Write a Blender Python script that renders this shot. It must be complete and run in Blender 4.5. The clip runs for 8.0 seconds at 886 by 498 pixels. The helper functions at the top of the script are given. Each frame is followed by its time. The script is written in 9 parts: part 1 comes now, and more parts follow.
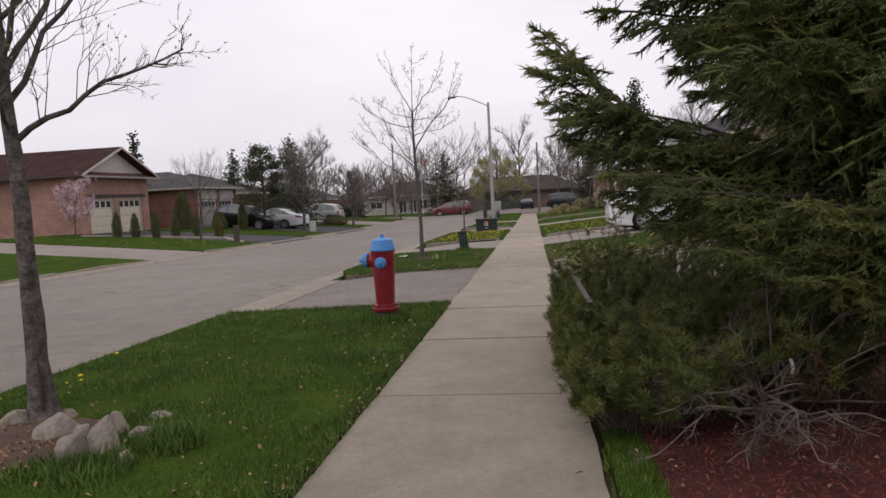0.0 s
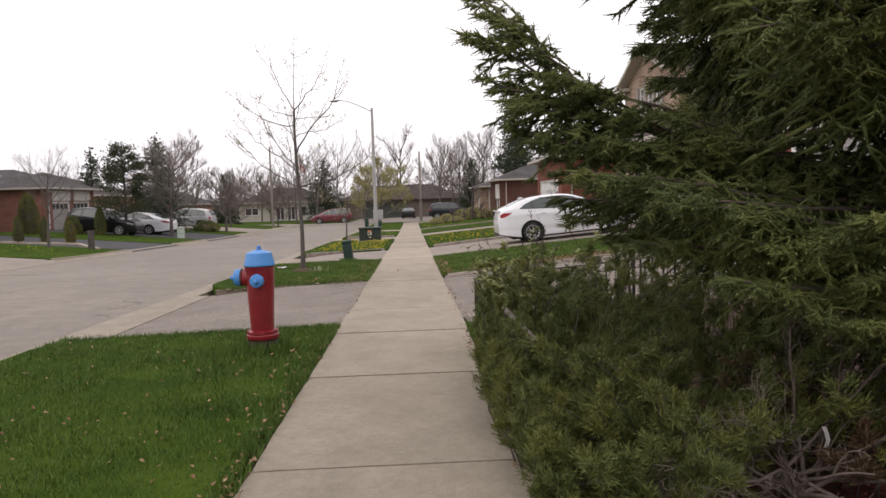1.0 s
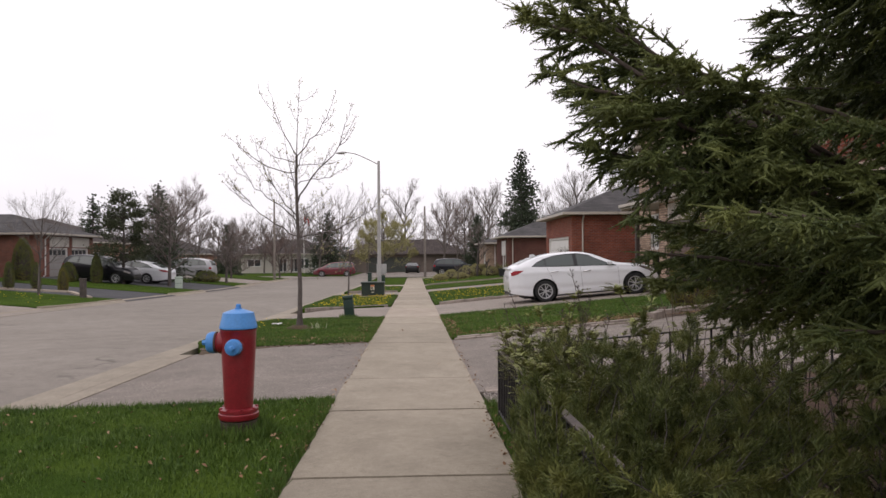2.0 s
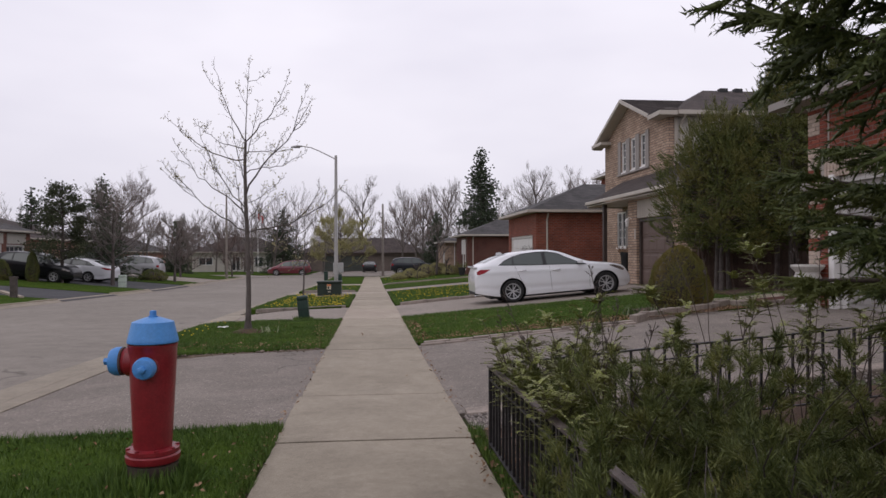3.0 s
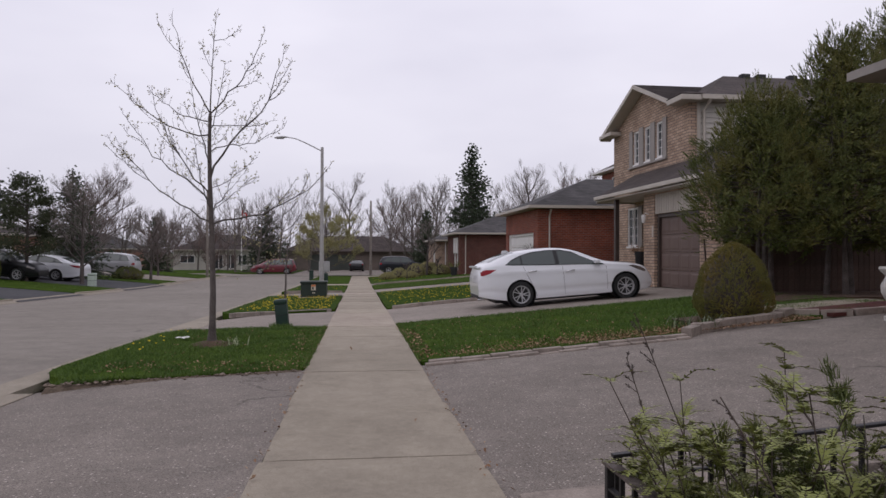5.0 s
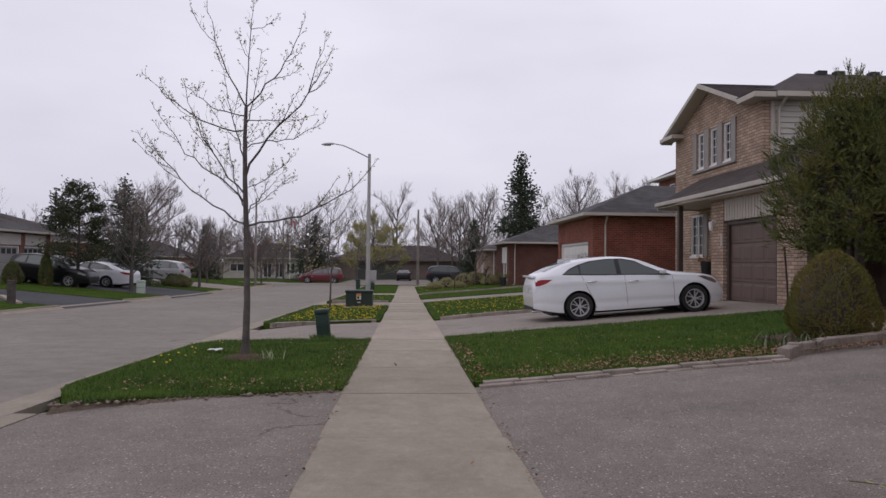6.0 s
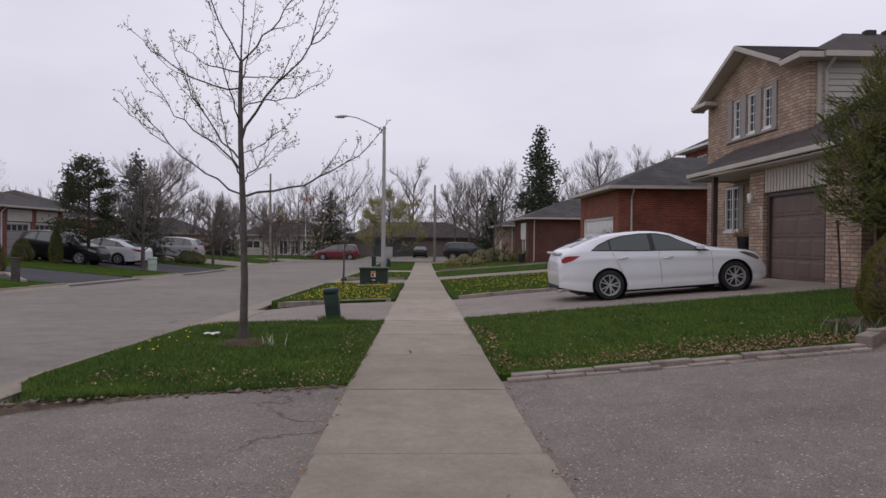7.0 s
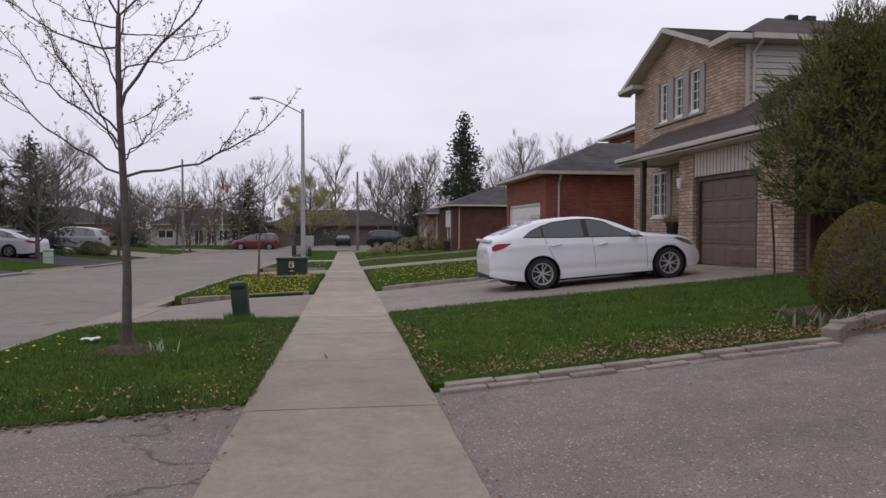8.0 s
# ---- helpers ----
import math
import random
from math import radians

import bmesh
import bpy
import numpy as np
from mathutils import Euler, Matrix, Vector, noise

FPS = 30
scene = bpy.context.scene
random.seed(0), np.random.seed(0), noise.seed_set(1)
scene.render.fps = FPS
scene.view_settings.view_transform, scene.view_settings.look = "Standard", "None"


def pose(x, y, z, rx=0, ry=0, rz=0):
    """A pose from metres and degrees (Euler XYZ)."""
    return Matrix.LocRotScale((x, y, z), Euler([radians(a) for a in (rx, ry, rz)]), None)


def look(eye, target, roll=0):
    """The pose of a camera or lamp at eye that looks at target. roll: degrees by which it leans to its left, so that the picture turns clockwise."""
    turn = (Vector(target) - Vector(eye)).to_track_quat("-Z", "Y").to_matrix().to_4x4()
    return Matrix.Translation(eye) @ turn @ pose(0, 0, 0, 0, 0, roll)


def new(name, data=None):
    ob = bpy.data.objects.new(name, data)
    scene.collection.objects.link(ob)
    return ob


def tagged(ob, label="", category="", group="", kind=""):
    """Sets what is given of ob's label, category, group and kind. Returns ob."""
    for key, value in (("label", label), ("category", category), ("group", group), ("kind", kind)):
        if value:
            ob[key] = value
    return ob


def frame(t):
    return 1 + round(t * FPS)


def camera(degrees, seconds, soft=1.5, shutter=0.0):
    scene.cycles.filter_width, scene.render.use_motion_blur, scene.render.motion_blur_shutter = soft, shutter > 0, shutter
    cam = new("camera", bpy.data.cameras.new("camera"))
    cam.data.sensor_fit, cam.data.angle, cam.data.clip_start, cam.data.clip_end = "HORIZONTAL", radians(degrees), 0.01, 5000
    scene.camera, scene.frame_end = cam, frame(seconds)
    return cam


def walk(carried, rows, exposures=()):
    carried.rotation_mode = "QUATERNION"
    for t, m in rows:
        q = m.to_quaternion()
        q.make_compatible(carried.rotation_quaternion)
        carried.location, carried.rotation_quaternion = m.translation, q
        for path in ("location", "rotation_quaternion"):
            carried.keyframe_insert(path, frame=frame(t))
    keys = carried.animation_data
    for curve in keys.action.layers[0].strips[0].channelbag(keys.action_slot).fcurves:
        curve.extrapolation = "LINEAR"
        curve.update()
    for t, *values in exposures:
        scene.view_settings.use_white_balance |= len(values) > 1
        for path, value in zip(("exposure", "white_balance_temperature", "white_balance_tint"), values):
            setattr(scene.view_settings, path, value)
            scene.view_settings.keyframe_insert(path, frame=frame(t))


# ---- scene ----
cam = camera(64.9, 8.0)
PATH = [
    (0, (0.453, -0.059, 1.346), (0.192, 1.917, 1.192), -3.1),
    (0.5, (0.281, 0.533, 1.336), (0.241, 2.527, 1.176), -2.9),
    (1, (0.17, 1.159, 1.329), (0.255, 3.152, 1.185), -1.8),
    (1.5, (0.146, 1.71, 1.323), (0.151, 3.71, 1.285), -1.5),
    (2, (0.082, 2.377, 1.312), (0.162, 4.375, 1.328), -0.4),
    (3.5, (-0.037, 4.245, 1.242), (0.18, 6.233, 1.248), -0.4),
    (4, (-0.063, 4.849, 1.227), (0.125, 6.84, 1.218), 0.1),
    (4.5, (-0.094, 5.485, 1.238), (0.161, 7.469, 1.234), 0.1),
    (6, (-0.07, 7.222, 1.173), (0.036, 9.219, 1.213), 0.6),
    (6.5, (-0.076, 7.838, 1.15), (-0.049, 9.838, 1.178), 0.6),
    (7, (-0.056, 8.421, 1.138), (0.003, 10.42, 1.111), 0.5),
    (7.5, (-0.088, 9.012, 1.132), (-0.012, 11.01, 1.082), 0.6),
    (8, (0.018, 9.557, 1.118), (0.294, 11.537, 1.058), 0.1),
]
EXPOSURES = [(0.0, 0.17, 6560, 11), (0.5, 0.50, 6700, 10), (1.0, 0.67, 6800, 9), (1.5, 0.62, 6780, 9), (2.0, 0.45, 6680, 10), (2.9, 0.12, 6380, 12), (3.5, -0.02, 6240, 13), (4.7, -0.02, 6220, 13), (6.0, -0.09, 6200, 13), (6.5, -0.14, 6200, 13), (7.0, -0.13, 6200, 13), (7.5, -0.04, 6200, 13), (8.0, 0.02, 6180, 13)]
walk(cam, [(t, look(eye, target, roll)) for t, eye, target, roll in PATH], EXPOSURES)

# ---------------------------------------------------------------- light
world = bpy.data.worlds.new("overcast_sky")
scene.world = world
world.use_nodes = True
wt = world.node_tree
sky = wt.nodes.new("ShaderNodeTexSky")
sky.sky_type = "NISHITA"
sky.sun_disc = False
sky.sun_elevation, sky.sun_rotation = radians(52), radians(200)
sky_gain = wt.nodes.new("ShaderNodeVectorMath")
sky_gain.operation = "SCALE"
sky_gain.inputs["Scale"].default_value = 0.06
wt.links.new(sky.outputs["Color"], sky_gain.inputs[0])
sky_at = wt.nodes.new("ShaderNodeTexCoord")
sky_map = wt.nodes.new("ShaderNodeMapping")
sky_map.inputs["Scale"].default_value = (1.0, 1.0, 3.0)
wt.links.new(sky_at.outputs["Generated"], sky_map.inputs["Vector"])
cloud_noise = wt.nodes.new("ShaderNodeTexNoise")
cloud_noise.inputs["Scale"].default_value = 1.6
cloud_noise.inputs["Detail"].default_value = 4.0
wt.links.new(sky_map.outputs["Vector"], cloud_noise.inputs["Vector"])
cloud_ramp = wt.nodes.new("ShaderNodeValToRGB")
cloud_ramp.color_ramp.elements[0].position, cloud_ramp.color_ramp.elements[1].position = 0.32, 0.68
cloud_ramp.color_ramp.elements[0].color = (0.74, 0.712, 0.792, 1)
cloud_ramp.color_ramp.elements[1].color = (0.93, 0.892, 0.950, 1)
wt.links.new(cloud_noise.outputs["Fac"], cloud_ramp.inputs["Fac"])
cover = wt.nodes.new("ShaderNodeMixRGB")
cover.inputs["Fac"].default_value = 0.94
wt.links.new(sky_gain.outputs["Vector"], cover.inputs["Color1"])
wt.links.new(cloud_ramp.outputs["Color"], cover.inputs["Color2"])
# an overcast sky: brighter towards the zenith than near the horizon
height = wt.nodes.new("ShaderNodeSeparateXYZ")
wt.links.new(sky_at.outputs["Generated"], height.inputs[0])
climb = wt.nodes.new("ShaderNodeMapRange")
climb.inputs["From Min"].default_value, climb.inputs["From Max"].default_value = 0.0, 0.38
climb.inputs["To Min"].default_value, climb.inputs["To Max"].default_value = 0.87, 1.05
wt.links.new(height.outputs["Z"], climb.inputs["Value"])
dome_light = wt.nodes.new("ShaderNodeVectorMath")
dome_light.operation = "SCALE"
wt.links.new(cover.outputs["Color"], dome_light.inputs[0])
wt.links.new(climb.outputs["Result"], dome_light.inputs["Scale"])
wt.links.new(dome_light.outputs["Vector"], wt.nodes["Background"].inputs["Color"])
wt.nodes["Background"].inputs["Strength"].default_value = 1.0

sun_data = bpy.data.lights.new("sun", "SUN")
sun_data.energy, sun_data.angle, sun_data.color = 0.22, radians(35), (1.0, 0.95, 0.9)
sun = new("sun", sun_data)
sun.matrix_world = look((-12, -22, 32), (0, 0, 0))


# ---------------------------------------------------------------- materials
class Tree:
    """A node material with short ways to add and join nodes."""

    def __init__(self, name):
        self.m = bpy.data.materials.new(name)
        self.m.use_nodes = True
        self.t = self.m.node_tree
        self.b = self.t.nodes["Principled BSDF"]

    def add(self, kind, **values):
        n = self.t.nodes.new("ShaderNode" + kind)
        for key, v in values.items():
            n.inputs[key.replace("_", " ")].default_value = v
        return n

    def join(self, a, b):
        self.t.links.new(a, b)

    def noise(self, at, scale, detail=3.0, rough=0.6):
        n = self.add("TexNoise", Scale=scale, Detail=detail, Roughness=rough)
        self.join(at, n.inputs["Vector"])
        return n.outputs["Fac"]

    def mix(self, fac, a, b, how="MIX"):
        n = self.add("MixRGB")
        n.blend_type = how
        for k, v in (("Fac", fac), ("Color1", a), ("Color2", b)):
            if isinstance(v, (int, float)):
                n.inputs[k].default_value = v
            elif isinstance(v, tuple):
                n.inputs[k].default_value = (*v[:3], 1)
            else:
                self.join(v, n.inputs[k])
        return n.outputs["Color"]

    def span(self, value, a, b, lo=0.0, hi=1.0):
        n = self.add("MapRange")
        n.inputs["From Min"].default_value, n.inputs["From Max"].default_value = a, b
        n.inputs["To Min"].default_value, n.inputs["To Max"].default_value = lo, hi
        self.join(value, n.inputs["Value"])
        return n.outputs["Result"]

    def grey(self, value):
        n = self.add("CombineColor")
        for k in ("Red", "Green", "Blue"):
            self.join(value, n.inputs[k])
        return n.outputs["Color"]

    def bump(self, height, strength, distance=0.01):
        n = self.add("Bump", Strength=strength, Distance=distance)
        self.join(height, n.inputs["Height"])
        self.join(n.outputs["Normal"], self.b.inputs["Normal"])

    def done(self, colour, rough=0.8, metal=0.0, spec=0.4, coat=0.0):
        if isinstance(colour, tuple):
            self.b.inputs["Base Color"].default_value = (*colour[:3], 1)
        else:
            self.join(colour, self.b.inputs["Base Color"])
        self.b.inputs["Roughness"].default_value = rough
        self.b.inputs["Metallic"].default_value = metal
        self.b.inputs["Specular IOR Level"].default_value = spec
        self.b.inputs["Coat Weight"].default_value = coat
        self.b.inputs["Coat Roughness"].default_value = 0.04
        return self.m


def where(t):
    return t.add("TexCoord").outputs["Object"]


def mat(name, c1, c2, rough=0.8, big=1.5, fine=40.0, amt=0.25, bump=0.15, metal=0.0, rand=0.0, island=0.0, spec=0.4, coat=0.0):
    """Two colours in large soft patches, a fine grain and relief, and a shift from piece to piece."""
    t = Tree(name)
    at = where(t)
    col = t.mix(t.span(t.noise(at, big), 0.35, 0.65), c1, c2)
    grain = t.noise(at, fine, 4.0, 0.7)
    col = t.mix(1.0, col, t.grey(t.span(grain, 0.25, 0.75, 1 - amt, 1 + amt)), "MULTIPLY")
    if rand:
        r = t.add("ObjectInfo").outputs["Random"]
        col = t.mix(1.0, col, t.grey(t.span(r, 0, 1, 1 - rand, 1 + rand)), "MULTIPLY")
    if island:
        r = t.add("NewGeometry").outputs["Random Per Island"]
        col = t.mix(1.0, col, t.grey(t.span(r, 0, 1, 1 - island, 1 + island)), "MULTIPLY")
    if bump:
        t.bump(grain, bump)
    return t.done(col, rough, metal, spec, coat)


def leaf_mat(name, c1, c2, c3, rough=0.6, patch=1.2):
    """Foliage: each leaf takes its own colour between three, in patches."""
    t = Tree(name)
    r = t.add("NewGeometry").outputs["Random Per Island"]
    col = t.mix(r, c1, c2)
    col = t.mix(t.span(t.noise(where(t), patch), 0.45, 0.7), col, c3)
    return t.done(col, rough, 0, 0.3)


def brick_mat(name, c1, c2, mortar, wide=0.22, high=0.076, dirt=0.25, joint=0.009):
    t = Tree(name)
    s = t.add("SeparateXYZ")
    at = where(t)
    t.join(at, s.inputs[0])
    a = t.add("Math")
    t.join(s.outputs["X"], a.inputs[0])
    t.join(s.outputs["Y"], a.inputs[1])
    v = t.add("CombineXYZ")
    t.join(a.outputs[0], v.inputs["X"])
    t.join(s.outputs["Z"], v.inputs["Y"])
    k = t.add("TexBrick", Color1=(*c1, 1), Color2=(*c2, 1), Mortar=(*mortar, 1), Scale=1.0, Mortar_Size=joint, Mortar_Smooth=0.2, Brick_Width=wide, Row_Height=high)
    t.join(v.outputs[0], k.inputs["Vector"])
    col = t.mix(1.0, k.outputs["Color"], t.grey(t.span(t.noise(at, 1.1), 0.3, 0.7, 1 - dirt, 1 + dirt * 0.6)), "MULTIPLY")
    col = t.mix(1.0, col, t.grey(t.span(t.noise(at, 55.0, 4.0), 0.3, 0.7, 0.82, 1.14)), "MULTIPLY")
    t.bump(t.span(k.outputs["Fac"], 0, 1, 1, 0), 0.6, 0.012)
    return t.done(col, 0.88, 0, 0.25)


def speckled(name, c1, c2, chip_dark, chip_light, rough=0.9, cracks=0.0, chip=220.0, big=0.35, rand=0.0, sparse=0.0):
    """Asphalt and concrete: patches, stone chips, and thin dark cracks."""
    t = Tree(name)
    at = where(t)
    col = t.mix(t.span(t.noise(at, big, 5.0, 0.65), 0.36, 0.64), c1, c2)
    chips = t.noise(at, chip, 3.0, 0.75)
    col = t.mix(t.span(chips, 0.54, 0.68), col, chip_light)
    col = t.mix(t.span(chips, 0.46, 0.34), col, chip_dark)
    if sparse:
        cell = t.add("TexVoronoi", Scale=chip * 0.42)
        t.join(at, cell.inputs["Vector"])
        pick = t.add("SeparateColor")
        t.join(cell.outputs["Color"], pick.inputs[0])
        near = t.span(cell.outputs["Distance"], 0.30, 0.16, 0.0, 0.8)
        chosen = t.span(pick.outputs["Red"], 0.72, 0.74)
        dot = t.add("Math")
        dot.operation = "MULTIPLY"
        t.join(near, dot.inputs[0])
        t.join(chosen, dot.inputs[1])
        col = t.mix(dot.outputs[0], col, tuple(sparse * q for q in chip_light))
    col = t.mix(1.0, col, t.grey(t.span(t.noise(at, 17.0, 3.0), 0.3, 0.7, 0.92, 1.08)), "MULTIPLY")
    stain = t.noise(at, 2.3, 5.0, 0.7)
    col = t.mix(1.0, col, t.grey(t.span(stain, 0.3, 0.7, 0.84, 1.12)), "MULTIPLY")
    if rand:
        r = t.add("ObjectInfo").outputs["Random"]
        col = t.mix(1.0, col, t.grey(t.span(r, 0, 1, 1 - rand, 1 + rand)), "MULTIPLY")
    if cracks:
        bend = t.add("VectorMath")
        bend.operation = "MULTIPLY_ADD"
        n = t.add("TexNoise", Scale=1.7, Detail=4.0)
        t.join(at, n.inputs["Vector"])
        t.join(n.outputs["Color"], bend.inputs[0])
        bend.inputs[1].default_value = (0.9, 0.9, 0.9)
        t.join(at, bend.inputs[2])
        v = t.add("TexVoronoi", Scale=cracks)
        v.feature = "DISTANCE_TO_EDGE"
        t.join(bend.outputs[0], v.inputs["Vector"])
        line = t.span(v.outputs["Distance"], 0.002, 0.007, 1.0, 0.0)
        keep = t.span(t.noise(at, 0.5), 0.5, 0.62, 0.0, 0.55)
        both = t.add("Math")
        both.operation = "MULTIPLY"
        t.join(line, both.inputs[0])
        t.join(keep, both.inputs[1])
        col = t.mix(both.outputs[0], col, tuple(0.45 * x for x in chip_dark))
    t.bump(chips, 0.55, 0.010)
    return t.done(col, rough, 0, 0.3)


CONCRETE = speckled("worn_concrete", (0.300, 0.259, 0.198), (0.372, 0.322, 0.250), (0.202, 0.171, 0.129), (0.440, 0.384, 0.308), chip=190.0, rand=0.06, sparse=1.1)
GUTTER = speckled("gutter_concrete", (0.275, 0.237, 0.185), (0.340, 0.295, 0.232), (0.185, 0.157, 0.123), (0.405, 0.354, 0.287), chip=190.0)
CONCRETE_PALE = speckled("pale_concrete", (0.362, 0.304, 0.241), (0.420, 0.357, 0.286), (0.268, 0.222, 0.174), (0.493, 0.425, 0.348), chip=170.0)
ROAD = speckled("grey_road_asphalt", (0.210, 0.185, 0.156), (0.268, 0.237, 0.202), (0.150, 0.130, 0.108), (0.340, 0.305, 0.265), cracks=0.12, chip=120.0, big=0.18)
ASPHALT = speckled("driveway_asphalt", (0.184, 0.157, 0.132), (0.243, 0.209, 0.178), (0.074, 0.064, 0.058), (0.340, 0.300, 0.268), cracks=0.22, chip=80.0, sparse=1.75)
DRIVE_GREY = speckled("grey_drive_surface", (0.247, 0.212, 0.180), (0.310, 0.268, 0.228), (0.173, 0.147, 0.124), (0.389, 0.340, 0.293), chip=120.0, cracks=0.15)
ASPHALT_DARK = speckled("sealed_asphalt", (0.05, 0.05, 0.055), (0.072, 0.07, 0.075), (0.03, 0.03, 0.03), (0.11, 0.11, 0.11), chip=95.0)
SOIL = mat("earth", (0.045, 0.055, 0.02), (0.06, 0.075, 0.022), 0.95, 0.25, 14.0, 0.4, 0.4)
TURF = mat("turf", (0.034, 0.062, 0.009), (0.058, 0.092, 0.013), 0.95, 1.2, 60.0, 0.5, 0.6, spec=0.02)
MULCH = mat("red_bark_mulch", (0.065, 0.018, 0.015), (0.10, 0.028, 0.021), 0.9, 3.0, 70.0, 0.6, 0.8)
CLOD = mat("dry_soil", (0.15, 0.115, 0.088), (0.24, 0.19, 0.15), 0.95, 9.0, 60.0, 0.4, 0.4, island=0.3)
CRUMB = mat("brown_crumbling_soil", (0.105, 0.078, 0.055), (0.16, 0.122, 0.088), 0.95, 6.0, 40.0, 0.5, 0.8)
BROWN_BRICK = brick_mat("red_brown_brick", (0.19, 0.070, 0.048), (0.27, 0.105, 0.072), (0.22, 0.17, 0.145))
BARK_BED = mat("brown_leaf_mould", (0.07, 0.042, 0.028), (0.10, 0.06, 0.038), 0.95, 4.0, 60.0, 0.6, 0.8)
BLADE = leaf_mat("grass_blade", (0.043, 0.086, 0.013), (0.130, 0.200, 0.034), (0.054, 0.102, 0.018), 0.6, 1.9)
DRY_LEAF = leaf_mat("dry_leaf", (0.150, 0.078, 0.042), (0.400, 0.270, 0.165), (0.230, 0.120, 0.062), 0.8, 3.0)
PETAL = mat("dandelion_yellow", (0.75, 0.55, 0.02), (0.85, 0.65, 0.03), 0.7, 3.0, 30.0, 0.1, 0)
STONE = mat("field_stone", (0.205, 0.172, 0.138), (0.295, 0.252, 0.205), 0.9, 6.0, 45.0, 0.3, 0.5, rand=0.12)
KERBSTONE = mat("kerb_stone", (0.215, 0.180, 0.151), (0.325, 0.272, 0.231), 0.9, 5.0, 60.0, 0.3, 0.4, rand=0.10)
GRAVEL = mat("gravel", (0.204, 0.176, 0.159), (0.286, 0.250, 0.222), 0.9, 9.0, 90.0, 0.4, 0.5, island=0.45)
RED_BRICK = brick_mat("red_brick", (0.20, 0.050, 0.030), (0.29, 0.078, 0.043), (0.22, 0.155, 0.13))
DARK_BRICK = brick_mat("brown_brick", (0.092, 0.029, 0.022), (0.138, 0.044, 0.031), (0.16, 0.12, 0.10))
BUFF_BRICK = brick_mat("buff_brick", (0.37, 0.250, 0.178), (0.55, 0.400, 0.295), (0.19, 0.155, 0.13), 0.27, 0.092, joint=0.012)
PINK_BRICK = brick_mat("pink_brick", (0.36, 0.17, 0.12), (0.43, 0.215, 0.155), (0.40, 0.33, 0.29))
ROOF_BROWN = brick_mat("brown_shingle", (0.060, 0.048, 0.044), (0.088, 0.070, 0.063), (0.038, 0.031, 0.029), 0.3, 0.085, 0.3)
ROOF_GREY = brick_mat("grey_shingle", (0.066, 0.062, 0.062), (0.096, 0.090, 0.088), (0.055, 0.052, 0.052), 0.3, 0.085, 0.3)
ROOF_RED = brick_mat("red_brown_shingle", (0.105, 0.055, 0.046), (0.14, 0.072, 0.06), (0.07, 0.038, 0.033), 0.3, 0.085, 0.3)
TRIM_CREAM = mat("cream_trim", (0.43, 0.385, 0.325), (0.49, 0.44, 0.38), 0.5, 1.5, 20.0, 0.06, 0.03)
TRIM_WHITE = mat("white_trim", (0.72, 0.70, 0.67), (0.78, 0.76, 0.73), 0.5, 1.5, 20.0, 0.06, 0.03)
SIDING = mat("cream_siding", (0.46, 0.43, 0.38), (0.52, 0.485, 0.43), 0.55, 0.8, 30.0, 0.06, 0.03)
SHUTTER = mat("taupe_shutter", (0.26, 0.235, 0.21), (0.30, 0.27, 0.245), 0.6, 2.0, 30.0, 0.08, 0.05)
DOOR_BROWN = mat("brown_garage_paint", (0.115, 0.077, 0.062), (0.14, 0.095, 0.077), 0.55, 1.0, 30.0, 0.08, 0.04)
DOOR_CREAM = mat("cream_garage_paint", (0.60, 0.545, 0.43), (0.66, 0.60, 0.48), 0.5, 1.0, 30.0, 0.06, 0.03)
DOOR_GREY = mat("grey_garage_paint", (0.30, 0.285, 0.265), (0.35, 0.33, 0.31), 0.5, 1.0, 30.0, 0.06, 0.03)
# dark brown trim colour, used too for the shade painted inside clipped shrubs
DARK_TRIM_AND_SHADE = mat("dark_brown_trim_and_shrub_shade", (0.05, 0.036, 0.03), (0.07, 0.05, 0.042), 0.5, 1.5, 30.0, 0.1, 0.04)
FENCE_WOOD = mat("stained_fence_wood", (0.085, 0.055, 0.042), (0.13, 0.085, 0.065), 0.85, 2.0, 30.0, 0.3, 0.3, rand=0.2)
# near-black colour that stands in for the shade of unlit rooms
ROOM_SHADE = mat("painted_room_shade", (0.02, 0.02, 0.022), (0.035, 0.033, 0.033), 0.9, 1.0, 10.0, 0.1, 0)
BARK = mat("grey_bark", (0.075, 0.062, 0.055), (0.125, 0.105, 0.095), 0.9, 5.0, 60.0, 0.5, 0.7)
BARK_DARK = mat("dark_bark", (0.055, 0.045, 0.04), (0.10, 0.082, 0.072), 0.9, 6.0, 60.0, 0.5, 0.7)
TWIG = mat("twig", (0.075, 0.056, 0.046), (0.115, 0.088, 0.073), 0.85, 4.0, 60.0, 0.3, 0.2)
TWIG_GREY = mat("grey_far_twig", (0.115, 0.096, 0.084), (0.175, 0.150, 0.132), 0.9, 0.6, 20.0, 0.25, 0)
TWIG_RED = mat("reddish_far_twig", (0.105, 0.074, 0.063), (0.155, 0.112, 0.096), 0.9, 0.6, 20.0, 0.25, 0)
DEAD_WOOD = mat("bleached_dead_twig", (0.075, 0.054, 0.044), (0.185, 0.146, 0.122), 0.9, 4.0, 60.0, 0.3, 0.2)
SPRUCE = leaf_mat("spruce_needle", (0.043, 0.062, 0.020), (0.116, 0.142, 0.042), (0.186, 0.201, 0.056), 0.55, 1.3)
SPRUCE_FAR = leaf_mat("far_conifer_needle", (0.034, 0.050, 0.030), (0.082, 0.102, 0.058), (0.060, 0.077, 0.044), 0.7, 0.5)
